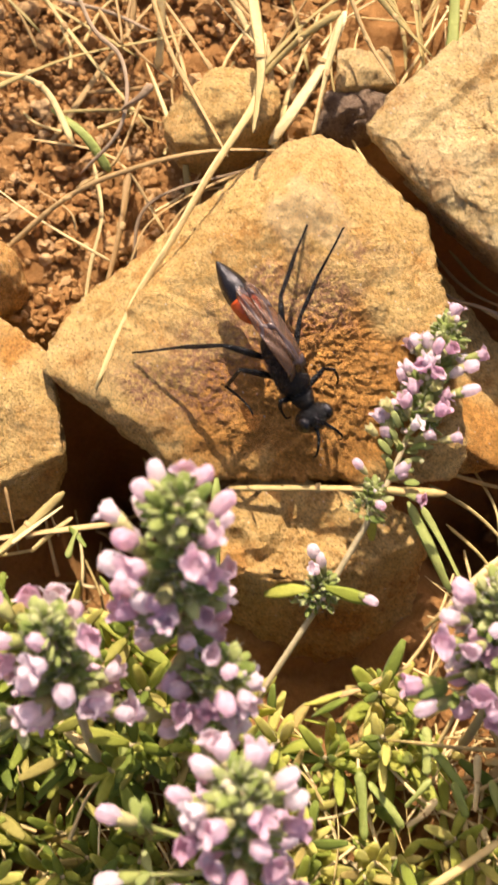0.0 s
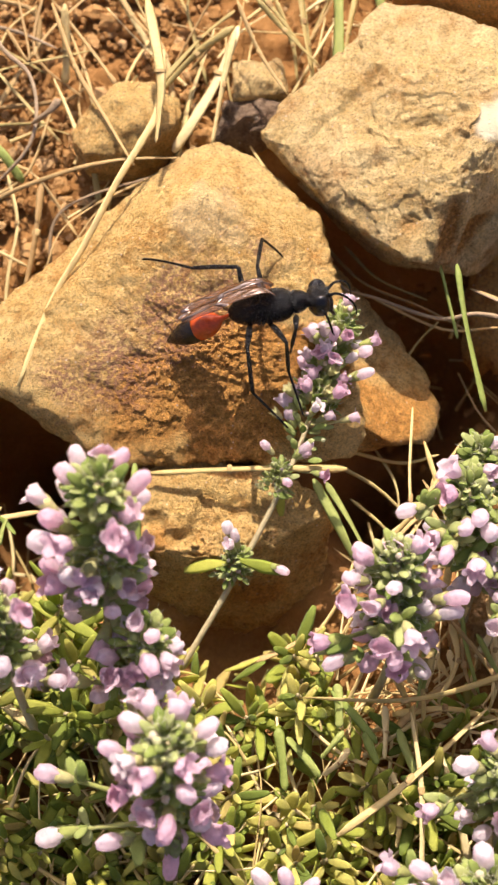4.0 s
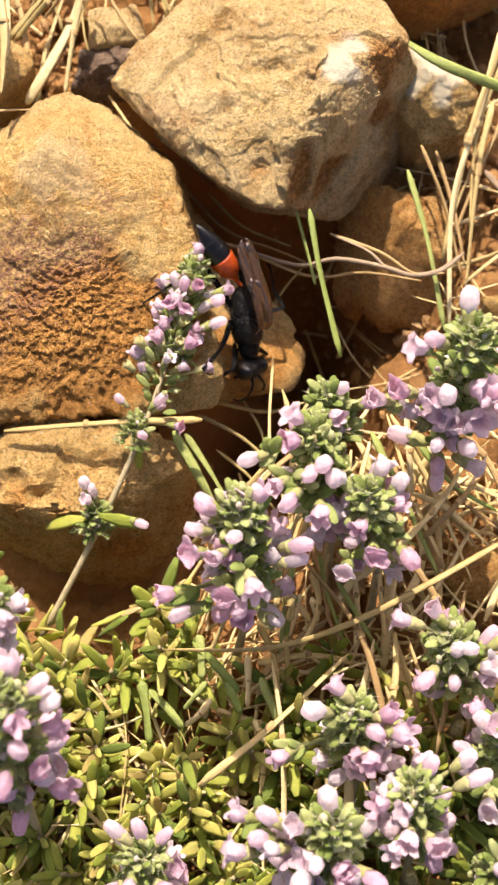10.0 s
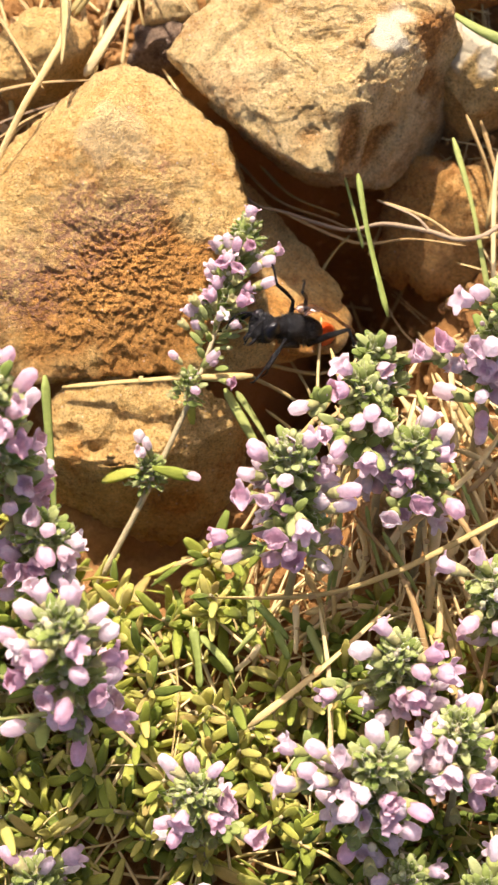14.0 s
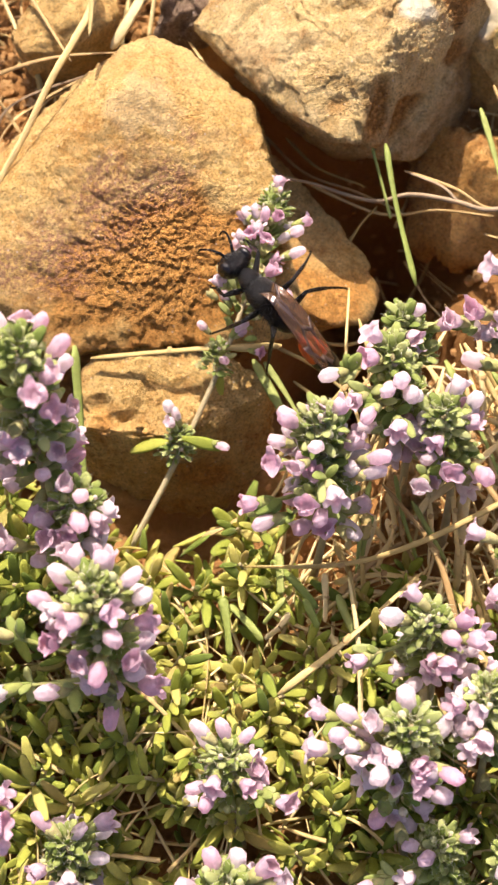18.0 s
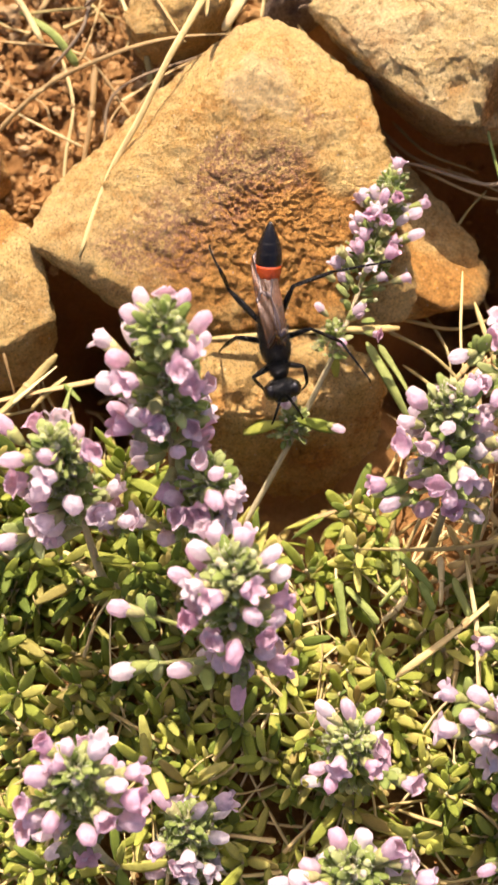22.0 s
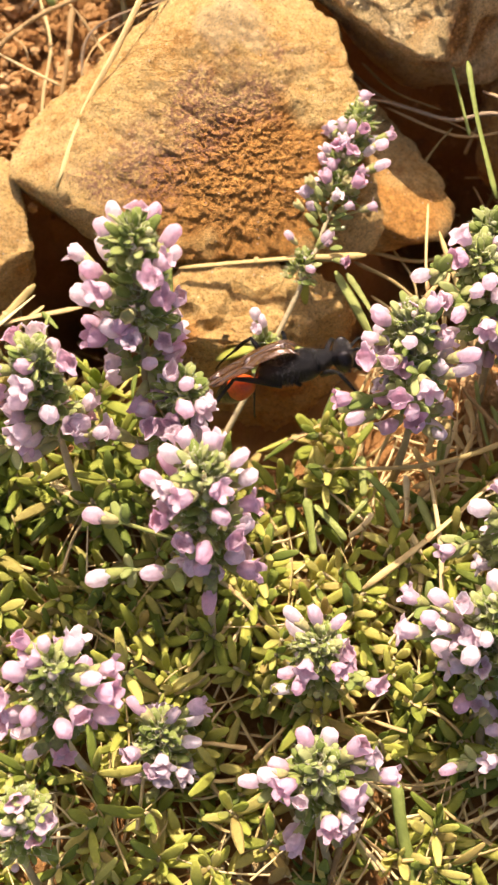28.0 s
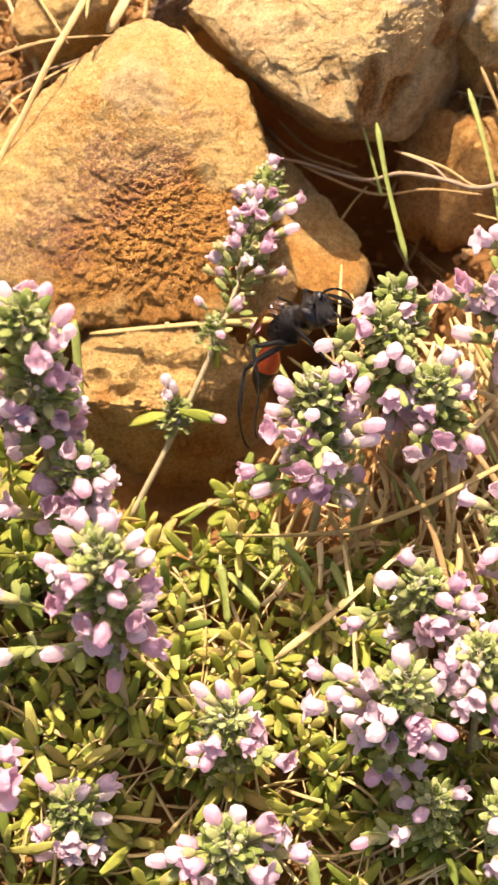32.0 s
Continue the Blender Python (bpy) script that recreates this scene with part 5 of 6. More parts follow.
while count < 300:
    x, y = rnd.uniform(-38, 42), rnd.uniform(-82, -27)
    edge = (-33.5 if -14 < x < 3 else -30) - 0.28 * max(0.0, x - 4) + 1.5 * math.sin(x * 0.4)
    if y > edge or (x > 6 and y > -41 and rnd.random() < 0.85) or (y < -63 and rnd.random() < 0.55):
        continue
    near = min(1.0, (edge - y) / 6)
    leafy_shoot((x, y, 0), rnd.uniform(4.5, 9.5) * (0.7 + 0.3 * near), (rnd.uniform(-2.5, 2.5), rnd.uniform(-1.0, 3.0)), rnd.choice((4, 5, 5, 6)), *((SHOOT2, rnd.uniform(0.8, 1.1), count, DULL_LEAVES) if x > 12 or (x < -8 and y > -46 + 3 * math.sin(x * 0.5)) else (SHOOT, rnd.uniform(0.8, 1.1), count)))
    count += 1
for i in range(34):
    x, y = rnd.uniform(-36, -8), rnd.uniform(-40, -20)
    if y > -22 - 0.2 * (x + 36) or (x > -17 and y > -34):
        continue
    leafy_shoot((x, y, 0), rnd.uniform(7, 14), (rnd.uniform(-2.5, 2.5), rnd.uniform(0, 3.0)), 6, SHOOT2, 1.0, 400 + i, DULL_LEAVES)


# ---- crumbs of soil and dry litter ----
def crumbs():
    rnd = random.Random(5)
    verts, faces = [], []
    spans = ((-60, 0, 2, 60, 5600, 1.15), (20, 62, -30, 50, 1900, 1.1), (-10, 40, 25, 60, 450, 1.1), (-45, 50, -90, -20, 500, 0.8), (-20, 25, -22, -8, 160, 0.7))
    for x0, x1, y0, y1, n, big in spans:
        for i in range(n):
            r = big * min(1.7, 0.20 + 0.26 * rnd.expovariate(1.6))
            c = np.array((rnd.uniform(x0, x1), rnd.uniform(y0, y1), r * 0.3 - 0.3))
            c[2] -= sunk(c[0], c[1])
            ways, tris = ico(2 if r > 0.55 else 1)
            k = len(verts)
            stretch = np.array((rnd.uniform(0.7, 1.2), rnd.uniform(0.7, 1.2), rnd.uniform(0.6, 1.0)))
            for w in ways:
                d = 1 + 0.6 * noise.noise(Vector(w * 1.6 + i * 3.7)) + 0.35 * noise.noise(Vector(w * 3.4 + i))
                verts.append((c + w * stretch * r * d) * MM)
            faces += [[a + k for a in f] for f in tris]
    return tagged(new("soil_crumbs", mesh("soil_crumbs", verts, faces, SOIL, False)), "loose reddish-brown crumbs of dry soil", "soil", kind="stuff")


def litter():
    rnd = random.Random(8)
    verts, faces = [], []
    spans = ((-55, 0, 5, 55, 30), (0, 40, 27, 55, 70), (26, 60, -25, 45, 130), (8, 45, -42, -18, 110), (-45, 50, -85, -33, 700), (-50, -18, -30, -5, 60))
    for x0, x1, y0, y1, n in spans:
        for i in range(n):
            p = Vector((rnd.uniform(x0, x1), rnd.uniform(y0, y1), rnd.uniform(0.3, 2.5) + (rnd.uniform(0, 4.5) if y1 < -30 else 0)))
            p.z -= sunk(p.x, p.y)
            a, l = rnd.uniform(0, math.pi), rnd.uniform(4, 15)
            d = Vector((math.cos(a), math.sin(a), rnd.uniform(-0.12, 0.12))) * l / 2
            b = Vector((rnd.uniform(-1, 1), rnd.uniform(-1, 1), rnd.uniform(0, 1))) * l * 0.12
            rings = stalk_rings([p - d, p + b, p + d], rnd.uniform(0.2, 0.6), 0.4, (1.0, 0.5), 5, 4)
            k = len(verts)
            verts += [q * MM for ring in rings for q in ring]
            faces += [(k + s * 5 + j, k + s * 5 + (j + 1) % 5, k + (s + 1) * 5 + (j + 1) % 5, k + (s + 1) * 5 + j) for s in range(len(rings) - 1) for j in range(5)]
    return tagged(new("grass_litter", mesh("grass_litter", verts, faces, STRAW)), "scattered pale scraps of dry grass", "litter", kind="stuff")


def loose_leaves():
    """Small leaves lying low between the shoots, too many to count."""
    rnd = random.Random(21)
    verts, faces = [], []
    shapes = [([v.co.copy() for v in me.vertices], [tuple(p.vertices) for p in me.polygons]) for me in LEAVES]
    while len(verts) < 66000:
        x, y = rnd.uniform(-45, 46), rnd.uniform(-88, -26)
        if y > -30 - 0.28 * max(0.0, x - 4) or (x > 6 and y > -41 and rnd.random() < 0.8):
            continue
        if len(verts) < 6000:  # the gap below the stones
            x, y = rnd.uniform(-31, -12), rnd.uniform(-31, -21)
        pts, polys = rnd.choice(shapes)
        m = aim((x, y, rnd.uniform(0.3, 4.5)), (rnd.uniform(-1, 1), rnd.uniform(-0.7, 1), rnd.uniform(-0.2, 0.9)), rnd.uniform(0, 6), rnd.uniform(0.55, 0.95))
        k = len(verts)
        verts += [m @ v for v in pts]
        faces += [tuple(a + k for a in f) for f in polys]
    return tagged(new("loose_leaves", mesh("loose_leaves", verts, faces, LEAF)), "tangle of small yellow-green thyme leaves on the ground", "leaves", kind="stuff")


crumbs()
litter()
loose_leaves()


# ---- the wasp ----
def shell(name, color, roughness, specular=0.5, hair=0.0, coat=0.0):
    m, nt, b = material(name, roughness, specular)
    v = place(nt)
    col = mixed(nt, 0.6, color, ramp(nt, noisy(nt, v, 3.0, 5, 0.7), [(0.3, (0.6, 0.6, 0.6)), (0.7, (1.4, 1.4, 1.4))]), "MULTIPLY")
    nt.links.new(col, b.inputs["Base Color"])
    b.inputs["Coat Weight"].default_value = coat
    bumped(nt, b, [(noisy(nt, v, 9.0, 4, 0.6), 0.25 + hair)], 0.0002)
    return m


BLACK = shell("dull_black_cuticle", (0.0015, 0.0015, 0.0016), 0.24, 0.32, 0.75)
GLOSS = shell("glossy_black_cuticle", (0.003, 0.0022, 0.002), 0.2, 0.4, 0.1, 0.1)
DOWN_GREY = shell("grey_black_down", (0.022, 0.024, 0.022), 0.35, 0.5)
RED = shell("orange_red_cuticle", (0.48, 0.066, 0.008), 0.24, 0.45, 0.15, 0.15)


def wing_material():
    m, nt, b = material("smoky_wing", 0.34, 0.7)
    tc = nt.nodes.new("ShaderNodeTexCoord")
    stretch = node(nt, "Mapping", Scale=(330, 1500, 1000))
    nt.links.new(tc.outputs["Object"], stretch.inputs["Vector"])
    v = stretch.outputs["Vector"]
    glare_or_vein = node(nt, "TexVoronoi", Scale=0.55)
    glare_or_vein.feature = "DISTANCE_TO_EDGE"
    nt.links.new(v, glare_or_vein.inputs["Vector"])
    lines = ramp(nt, glare_or_vein.outputs["Distance"], [(0.03, (1, 1, 1)), (0.07, (0, 0, 0))])
    col = mixed(nt, lines, (0.10, 0.055, 0.02), (0.03, 0.015, 0.008))
    nt.links.new(col, b.inputs["Base Color"])
    bumped(nt, b, [(lines, 0.6), (noisy(nt, v, 1.2, 3), 0.5)], 0.0002)
    clear = nt.nodes.new("ShaderNodeBsdfTransparent")
    clear.inputs["Color"].default_value = (0.78, 0.56, 0.36, 1)
    b.inputs["IOR"].default_value = 1.9
    b.inputs["Specular Tint"].default_value = (1.0, 0.88, 0.86, 1)
    mx = nt.nodes.new("ShaderNodeMixShader")
    solid = ramp(nt, glare_or_vein.outputs["Distance"], [(0.03, (0.9, 0.9, 0.9)), (0.08, (0.42, 0.42, 0.42))])
    nt.links.new(solid, mx.inputs["Fac"])
    nt.links.new(clear.outputs["BSDF"], mx.inputs[1])
    nt.links.new(b.outputs["BSDF"], mx.inputs[2])
    nt.links.new(mx.outputs["Shader"], nt.nodes["Material Output"].inputs["Surface"])
    return m


WING = wing_material()


def lathe(name, profile, mat, tall=1.0, sides=20, drop=0.0, smooth_steps=4):
    """A body along x: rows of (x, radius), smoothed, taller or flatter than round; drop bends its end down."""
    pts = curve_points([(x, r, 0) for x, r in profile], smooth_steps)
    x0, span = profile[0][0], profile[-1][0] - profile[0][0]
    rings = []
    for p in pts:
        u = (p.x - x0) / span
        r = max(p.y, 0.03)
        rings.append([(p.x, r * math.cos(2 * math.pi * k / sides), r * tall * math.sin(2 * math.pi * k / sides) - drop * u * u) for k in range(sides)])
    return rings_mesh(name, rings, mat)


def limb(name, points, widths, mat, sides=8):
    """A jointed segment through the points, each with its own width."""
    line = curve_points(points, 5)
    rings = []
    n = len(line) - 1
    for i, p in enumerate(line):
        u = i / n * (len(widths) - 1)
        k = min(int(u), len(widths) - 2)
        w = (widths[k] * (1 - (u - k)) + widths[k + 1] * (u - k)) / 2
        ahead = (line[min(i + 1, n)] - line[max(i - 1, 0)]).normalized()
        a = ahead.orthogonal().normalized()
        b = ahead.cross(a)
        rings.append([p + (a * math.cos(2 * math.pi * j / sides) + b * math.sin(2 * math.pi * j / sides)) * w for j in range(sides)])
    return rings_mesh(name, rings, mat)


def blob(name, at, radii, mat, level=4, tilt=None):
    ways, faces = ico(level)
    pts = ways * np.array(radii)
    if tilt:
        pts = pts @ np.array(tilt.to_matrix()).T
    return mesh(name, (pts + np.array(at)) * MM, faces, mat)


wasp = tagged(root("wasp", (0, 0, 0)), "slender black sand wasp with an orange-red abdomen base", "wasp")
thorax = under("thorax", lathe("thorax", [(-4.2, 0.28), (-3.9, 0.7), (-3.2, 1.1), (-2.1, 1.32), (-1.4, 1.24), (-0.6, 1.42), (0.7, 1.46), (1.5, 1.22), (1.85, 0.88), (2.3, 0.98), (2.9, 0.85), (3.5, 0.42)], BLACK, 1.15), wasp, "dull black downy thorax")
head = under("head", blob("head", (4.3, 0, -0.25), (1.15, 1.7, 1.5), BLACK), wasp)
for s in (1, -1):
    under("eye", blob("eye", (4.4, s * 1.2, 0.05), (0.85, 0.62, 1.15), GLOSS, 3), head, "glossy dark eye")
    under("antenna", limb("antenna", [(5.3, s * 0.45, 0.4), (6.0, s * 0.8, 0.75), (6.9, s * 1.25, 0.4), (7.5, s * 1.5, -0.5), (7.6, s * 1.45, -1.6)], (0.34, 0.26, 0.24, 0.2, 0.14), BLACK, 7), head)
    under("mandible", limb("mandible", [(5.2, s * 0.55, -1.2), (5.6, s * 0.5, -1.9), (5.5, s * 0.1, -2.3)], (0.4, 0.3, 0.12), GLOSS, 7), head)
under("face", blob("face", (5.2, 0, -0.75), (0.5, 0.9, 0.8), BLACK, 3), head)


def down(name, parent, centre, radii, count, length, seed):
    """Short black hairs standing off a rounded body."""
    rnd = random.Random(seed)
    verts, faces = [], []
    for i in range(count):
        w = Vector((rnd.gauss(0, 1), rnd.gauss(0, 1), rnd.gauss(0, 1))).normalized()
        p = Vector((w.x * radii[0], w.y * radii[1], w.z * radii[2])) + Vector(centre)
        way = (w + Vector((rnd.uniform(-0.5, 0.5), rnd.uniform(-0.5, 0.5), rnd.uniform(-0.5, 0.5)))).normalized()
        a = way.orthogonal().normalized() * 0.03
        b = way.cross(a)
        k = len(verts)
        verts += [(p + a) * MM, (p - a + b) * MM, (p - a - b) * MM, (p + way * length * rnd.uniform(0.5, 1.2)) * MM]
        faces += [(k, k + 1, k + 3), (k + 1, k + 2, k + 3), (k + 2, k, k + 3)]
    return under(name, mesh(name, verts, faces, DOWN_GREY), parent, "short grey-black down")


down("hair", thorax, (-0.6, 0, 0), (3.1, 1.3, 1.5), 1500, 0.55, 1)
down("hair", head, (4.4, 0, -0.25), (0.95, 1.5, 1.4), 420, 0.45, 2)
collar = under("collar", lathe("collar", [(1.75, 0.85), (1.95, 1.05), (2.35, 1.08), (2.6, 0.88)], BLACK, 1.05), thorax)
abdomen = under("abdomen", lathe("abdomen", [(0.3, 0.2), (-0.6, 0.22), (-1.1, 0.4), (-1.8, 0.92), (-2.7, 1.2), (-3.7, 1.25)], RED, 1.05), wasp, "glossy orange-red abdomen base on a thin waist")
under("abdomen_tip", lathe("abdomen_tip", [(-3.6, 1.22), (-4.3, 1.26), (-5.4, 1.12), (-6.6, 0.7), (-7.5, 0.28), (-7.8, 0.06)], GLOSS, 1.0), abdomen, "glossy black pointed abdomen tip")
for x, r, mat in ((-2.4, 1.13, RED), (-4.9, 1.21, GLOSS), (-5.8, 1.0, GLOSS)):
    under("segment_edge", lathe("segment_edge", [(x + 0.12, r - 0.05), (x, r + 0.02), (x - 0.12, r - 0.08)], mat, 1.0), abdomen)


def wing_mesh(side):
    """A narrow folded wing, pleated along its veins."""
    rows, n, across = [], 40, 15
    for i in range(n + 1):
        u = i / n
        w = (0.3 + 0.42 * math.sin(math.pi * min(1, 0.05 + 0.88 * u)) ** 0.8) * (1.0 if u < 0.96 else 0.7)
        x, y, z = 0.2 - 9.0 * u, side * (0.45 + 0.1 * u), 1.95 + 1.7 * (1 - math.exp(-9 * u)) - 2.7 * u + (0.07 if side > 0 else -0.07)
        ring = []
        for k in range(across):
            v = k / (across - 1) * 2 - 1
            pleat = 0.10 * abs((v * 2.4 + 0.5 * math.sin(3 * u) + 0.3 * side) % 1.0 - 0.5) * min(1.0, 6 * u)
            ring.append((x + 0.25 * v * side, y + v * w, z - 0.16 * v * v + pleat + 0.06 * math.sin(u * 17 + 5 * v + side) * min(1.0, 5 * u)))
        rows.append(ring + [(a, b, c - 0.03) for a, b, c in ring[::-1]])
    return rings_mesh("wing", rows, WING)


for s in (1, -1):
    under("wing", wing_mesh(s), wasp, "smoky brown folded wing")

# hip, lengths of thigh, shin and foot, and their widths; each piece is built straight out from the body
LEGS = {
    "hind": ((-2.4, 1.0, -1.0), (4.4, 4.5, 5.6), (0.68, 0.42, 0.25)),
    "middle": ((-0.5, 1.1, -1.3), (4.2, 4.0, 4.8), (0.64, 0.39, 0.24)),
    "front": ((2.0, 0.8, -1.2), (2.8, 2.4, 3.0), (0.64, 0.38, 0.24)),
}
legs = {}
for key, (hip, sizes, thick) in LEGS.items():
    for side, s in (("left", 1), ("right", -1)):
        long, shin_long, foot_long = sizes
        leg = under("leg", limb("leg", [(0, -0.3 * s, 0), (0, long * 0.45 * s, 0.15), (0, long * s, 0)], (0.6 * thick[0], thick[0], 0.9 * thick[0], 0.55 * thick[0]), BLACK, 10), wasp)
        leg.location = Vector((hip[0], hip[1] * s, hip[2])) * MM
        shin = under("shin", limb("shin", [(0, 0, 0), (0, shin_long * 0.5 * s, 0.08), (0, shin_long * s, 0)], (0.8 * thick[1], thick[1], 1.05 * thick[1], 0.85 * thick[1]), BLACK, 10), leg)
        foot = under("foot", limb("foot", [(0, 0, 0), (0, foot_long * 0.4 * s, 0.1), (0, foot_long * 0.75 * s, 0.05), (0, foot_long * 0.95 * s, -0.15), (0.15, foot_long * 1.0 * s, -0.4)], (1.1 * thick[2], thick[2], 0.85 * thick[2], 0.8 * thick[2], 0.25 * thick[2]), BLACK, 8), leg)
        legs[key + "_" + side] = (leg, shin, foot, Vector((hip[0], hip[1] * s, hip[2])), sizes, s)


def motions():
    """The wasp walks over the slab, feeds on the spike and climbs on; its abdomen and legs move with it."""
    walk(wasp, [
    (0, pose(-0.00441, -0.00209, 0.01475, -8.7, 20.7, -58.1)),
    (0.3, pose(-0.00440, -0.00239, 0.01475, -11.2, 21.6, -47.0)),
    (0.5, pose(-0.00273, -0.00131, 0.01500, -14.3, 18.8, -21.1)),
    (0.7, pose(0.00045, -0.00064, 0.01575, -14.3, 13.7, 6.2)),
    (1, pose(-0.00012, 0.00095, 0.01700, -13.7, -0.0, 12.2)),
    (1.3, pose(0.00165, 0.00436, 0.01800, -12.9, -0.0, 23.3)),
    (1.5, pose(0.00232, 0.00388, 0.01800, -28.4, -0.0, 23.4)),
    (2, pose(0.00315, 0.00436, 0.01825, -28.9, -3.8, 22.9)),
    (2.5, pose(0.00362, 0.00389, 0.01825, -29.8, -4.2, 16.7)),
    (3, pose(0.00393, 0.00344, 0.01825, -30.4, -3.7, 8.4)),
    (3.5, pose(0.00273, 0.00235, 0.01825, -30.4, -3.8, 7.1)),
    (5.5, pose(0.00271, 0.00260, 0.01825, -30.4, -3.6, 8.5)),
    (6, pose(0.00261, 0.00274, 0.01825, -30.4, -3.6, 8.5)),
    (6.5, pose(0.00280, 0.00289, 0.01825, -30.4, -3.6, 7.5)),
    (7, pose(0.00283, 0.00278, 0.01825, -30.4, -3.6, 6.8)),
    (7.5, pose(0.00329, 0.00347, 0.01825, -30.5, -3.7, 3.9)),
    (8, pose(0.00852, 0.00529, 0.01800, -30.5, -0.0, -0.1)),
    (8.3, pose(0.01172, 0.00380, 0.01520, -35.5, 19.2, -28.2)),
    (8.5, pose(0.01246, 0.00350, 0.01300, -38.4, 25.2, -39.2)),
    (8.7, pose(0.01164, 0.00237, 0.01100, -40.8, 30.3, -44.6)),
    (9, pose(0.01273, 0.00293, 0.01050, -40.7, 29.8, -45.3)),
    (9.5, pose(0.01440, 0.00024, 0.00950, -42.1, 30.0, -63.3)),
    (10, pose(0.01464, -0.00234, 0.00870, -41.5, 33.9, -86.6)),
    (10.3, pose(0.01569, -0.00487, 0.00850, -32.8, 27.1, -93.6)),
    (10.5, pose(0.01508, -0.00438, 0.00850, -34.4, 24.1, -85.9)),
    (10.7, pose(0.01460, -0.00555, 0.00850, -24.0, -0.0, -89.3)),
    (11, pose(0.01510, -0.00582, 0.00800, 13.8, -45.9, -115.6)),
    (11.3, pose(0.01458, -0.00500, 0.00930, 41.5, -53.8, -168.4)),
    (11.5, pose(0.01422, -0.00657, 0.00900, 41.5, -55.6, -166.3)),
    (12, pose(0.01394, -0.00668, 0.00900, 46.5, -55.9, -176.5)),
    (12.5, pose(0.01392, -0.00667, 0.00900, 46.3, -55.3, -176.9)),
    (13, pose(0.01429, -0.00669, 0.00900, 46.4, -55.0, -177.7)),
    (13.5, pose(0.01449, -0.00701, 0.00900, 45.2, -53.9, -176.6)),
    (15.5, pose(0.00926, -0.00744, 0.01750, 13.2, -8.8, 156.3)),
    (16, pose(0.00873, -0.00790, 0.01750, 9.1, -9.3, 127.5)),
    (16.5, pose(0.00868, -0.00784, 0.01750, 5.0, -9.7, 109.4)),
    (17, pose(0.00808, -0.00923, 0.01750, 6.2, -9.8, 114.3)),
    (17.5, pose(0.00808, -0.01013, 0.01750, 7.8, -9.4, 121.6)),
    (18, pose(0.00791, -0.00890, 0.01750, 9.1, -8.4, 128.0)),
    (18.3, pose(0.00854, -0.00794, 0.01750, 13.9, -8.2, 166.3)),
    (18.5, pose(0.00594, -0.00735, 0.01750, 14.2, -8.9, 175.2)),
    (19, pose(0.00023, -0.01127, 0.01700, 13.0, 18.6, -146.7)),
    (19.5, pose(-0.00136, -0.01154, 0.01575, 10.9, 32.8, -124.3)),
    (20, pose(-0.00233, -0.01138, 0.01425, 29.6, 65.3, -120.2)),
    (20.5, pose(-0.00333, -0.01121, 0.01550, 11.5, 25.8, -131.7)),
    (21, pose(-0.00303, -0.01267, 0.01525, 7.6, 20.0, -117.5)),
    (21.5, pose(-0.00208, -0.01395, 0.01500, -1.6, 16.9, -84.3)),
    (22, pose(-0.00310, -0.01389, 0.01500, -1.8, 15.8, -83.5)),
    (22.5, pose(-0.00411, -0.01331, 0.01500, -4.1, 16.3, -75.1)),
    (23, pose(-0.00444, -0.01312, 0.01500, -4.3, 15.8, -74.5)),
    (23.5, pose(-0.00444, -0.01319, 0.01500, -4.2, 16.1, -74.6)),
    (24, pose(-0.00413, -0.01315, 0.01500, -3.8, 16.3, -76.3)),
    (24.5, pose(-0.00502, -0.01373, 0.01500, -4.5, 15.8, -73.5)),
    (25, pose(-0.00523, -0.01326, 0.01500, -4.0, 15.7, -75.6)),
    (25.3, pose(-0.00286, -0.01364, 0.01500, -5.7, 17.2, -69.3)),
    (25.5, pose(-0.00366, -0.01487, 0.01500, -6.9, 17.2, -64.4)),
    (25.7, pose(-0.00253, -0.01684, 0.01475, -9.8, 12.5, -49.6)),
    (26, pose(-0.00172, -0.01884, 0.01450, -12.2, 7.8, -33.0)),
    (26.2, pose(0.00133, -0.01907, 0.01425, -12.9, 4.1, -25.0)),
    (26.5, pose(-0.00199, -0.02594, 0.01275, -3.9, 12.6, -75.2)),
    (27.5, pose(0.00082, -0.02587, 0.01450, -29.9, -12.3, -20.9)),
    (28.5, pose(0.00156, -0.02287, 0.01675, -44.0, -4.7, 31.8)),
    (28.7, pose(0.00152, -0.02321, 0.01675, -43.7, -4.3, 37.7)),
    (29, pose(0.00767, -0.01999, 0.01750, -44.2, -7.6, 37.2)),
    (29.3, pose(0.00810, -0.01832, 0.01850, -46.9, -22.7, 30.9)),
    (29.5, pose(0.00787, -0.01791, 0.01900, -60.7, -52.2, 32.4)),
    (30, pose(0.00800, -0.01716, 0.01900, -59.1, -49.3, 33.1)),
    (30.5, pose(0.00779, -0.01698, 0.01900, -62.1, -55.0, 31.5)),
    (31, pose(0.01010, -0.01521, 0.01900, -49.4, -62.5, 5.5)),
    (31.5, pose(0.01018, -0.01551, 0.01900, -49.4, -63.2, 5.0)),
    (32, pose(0.01050, -0.01486, 0.01900, -48.4, -64.4, 2.9)),
    ])
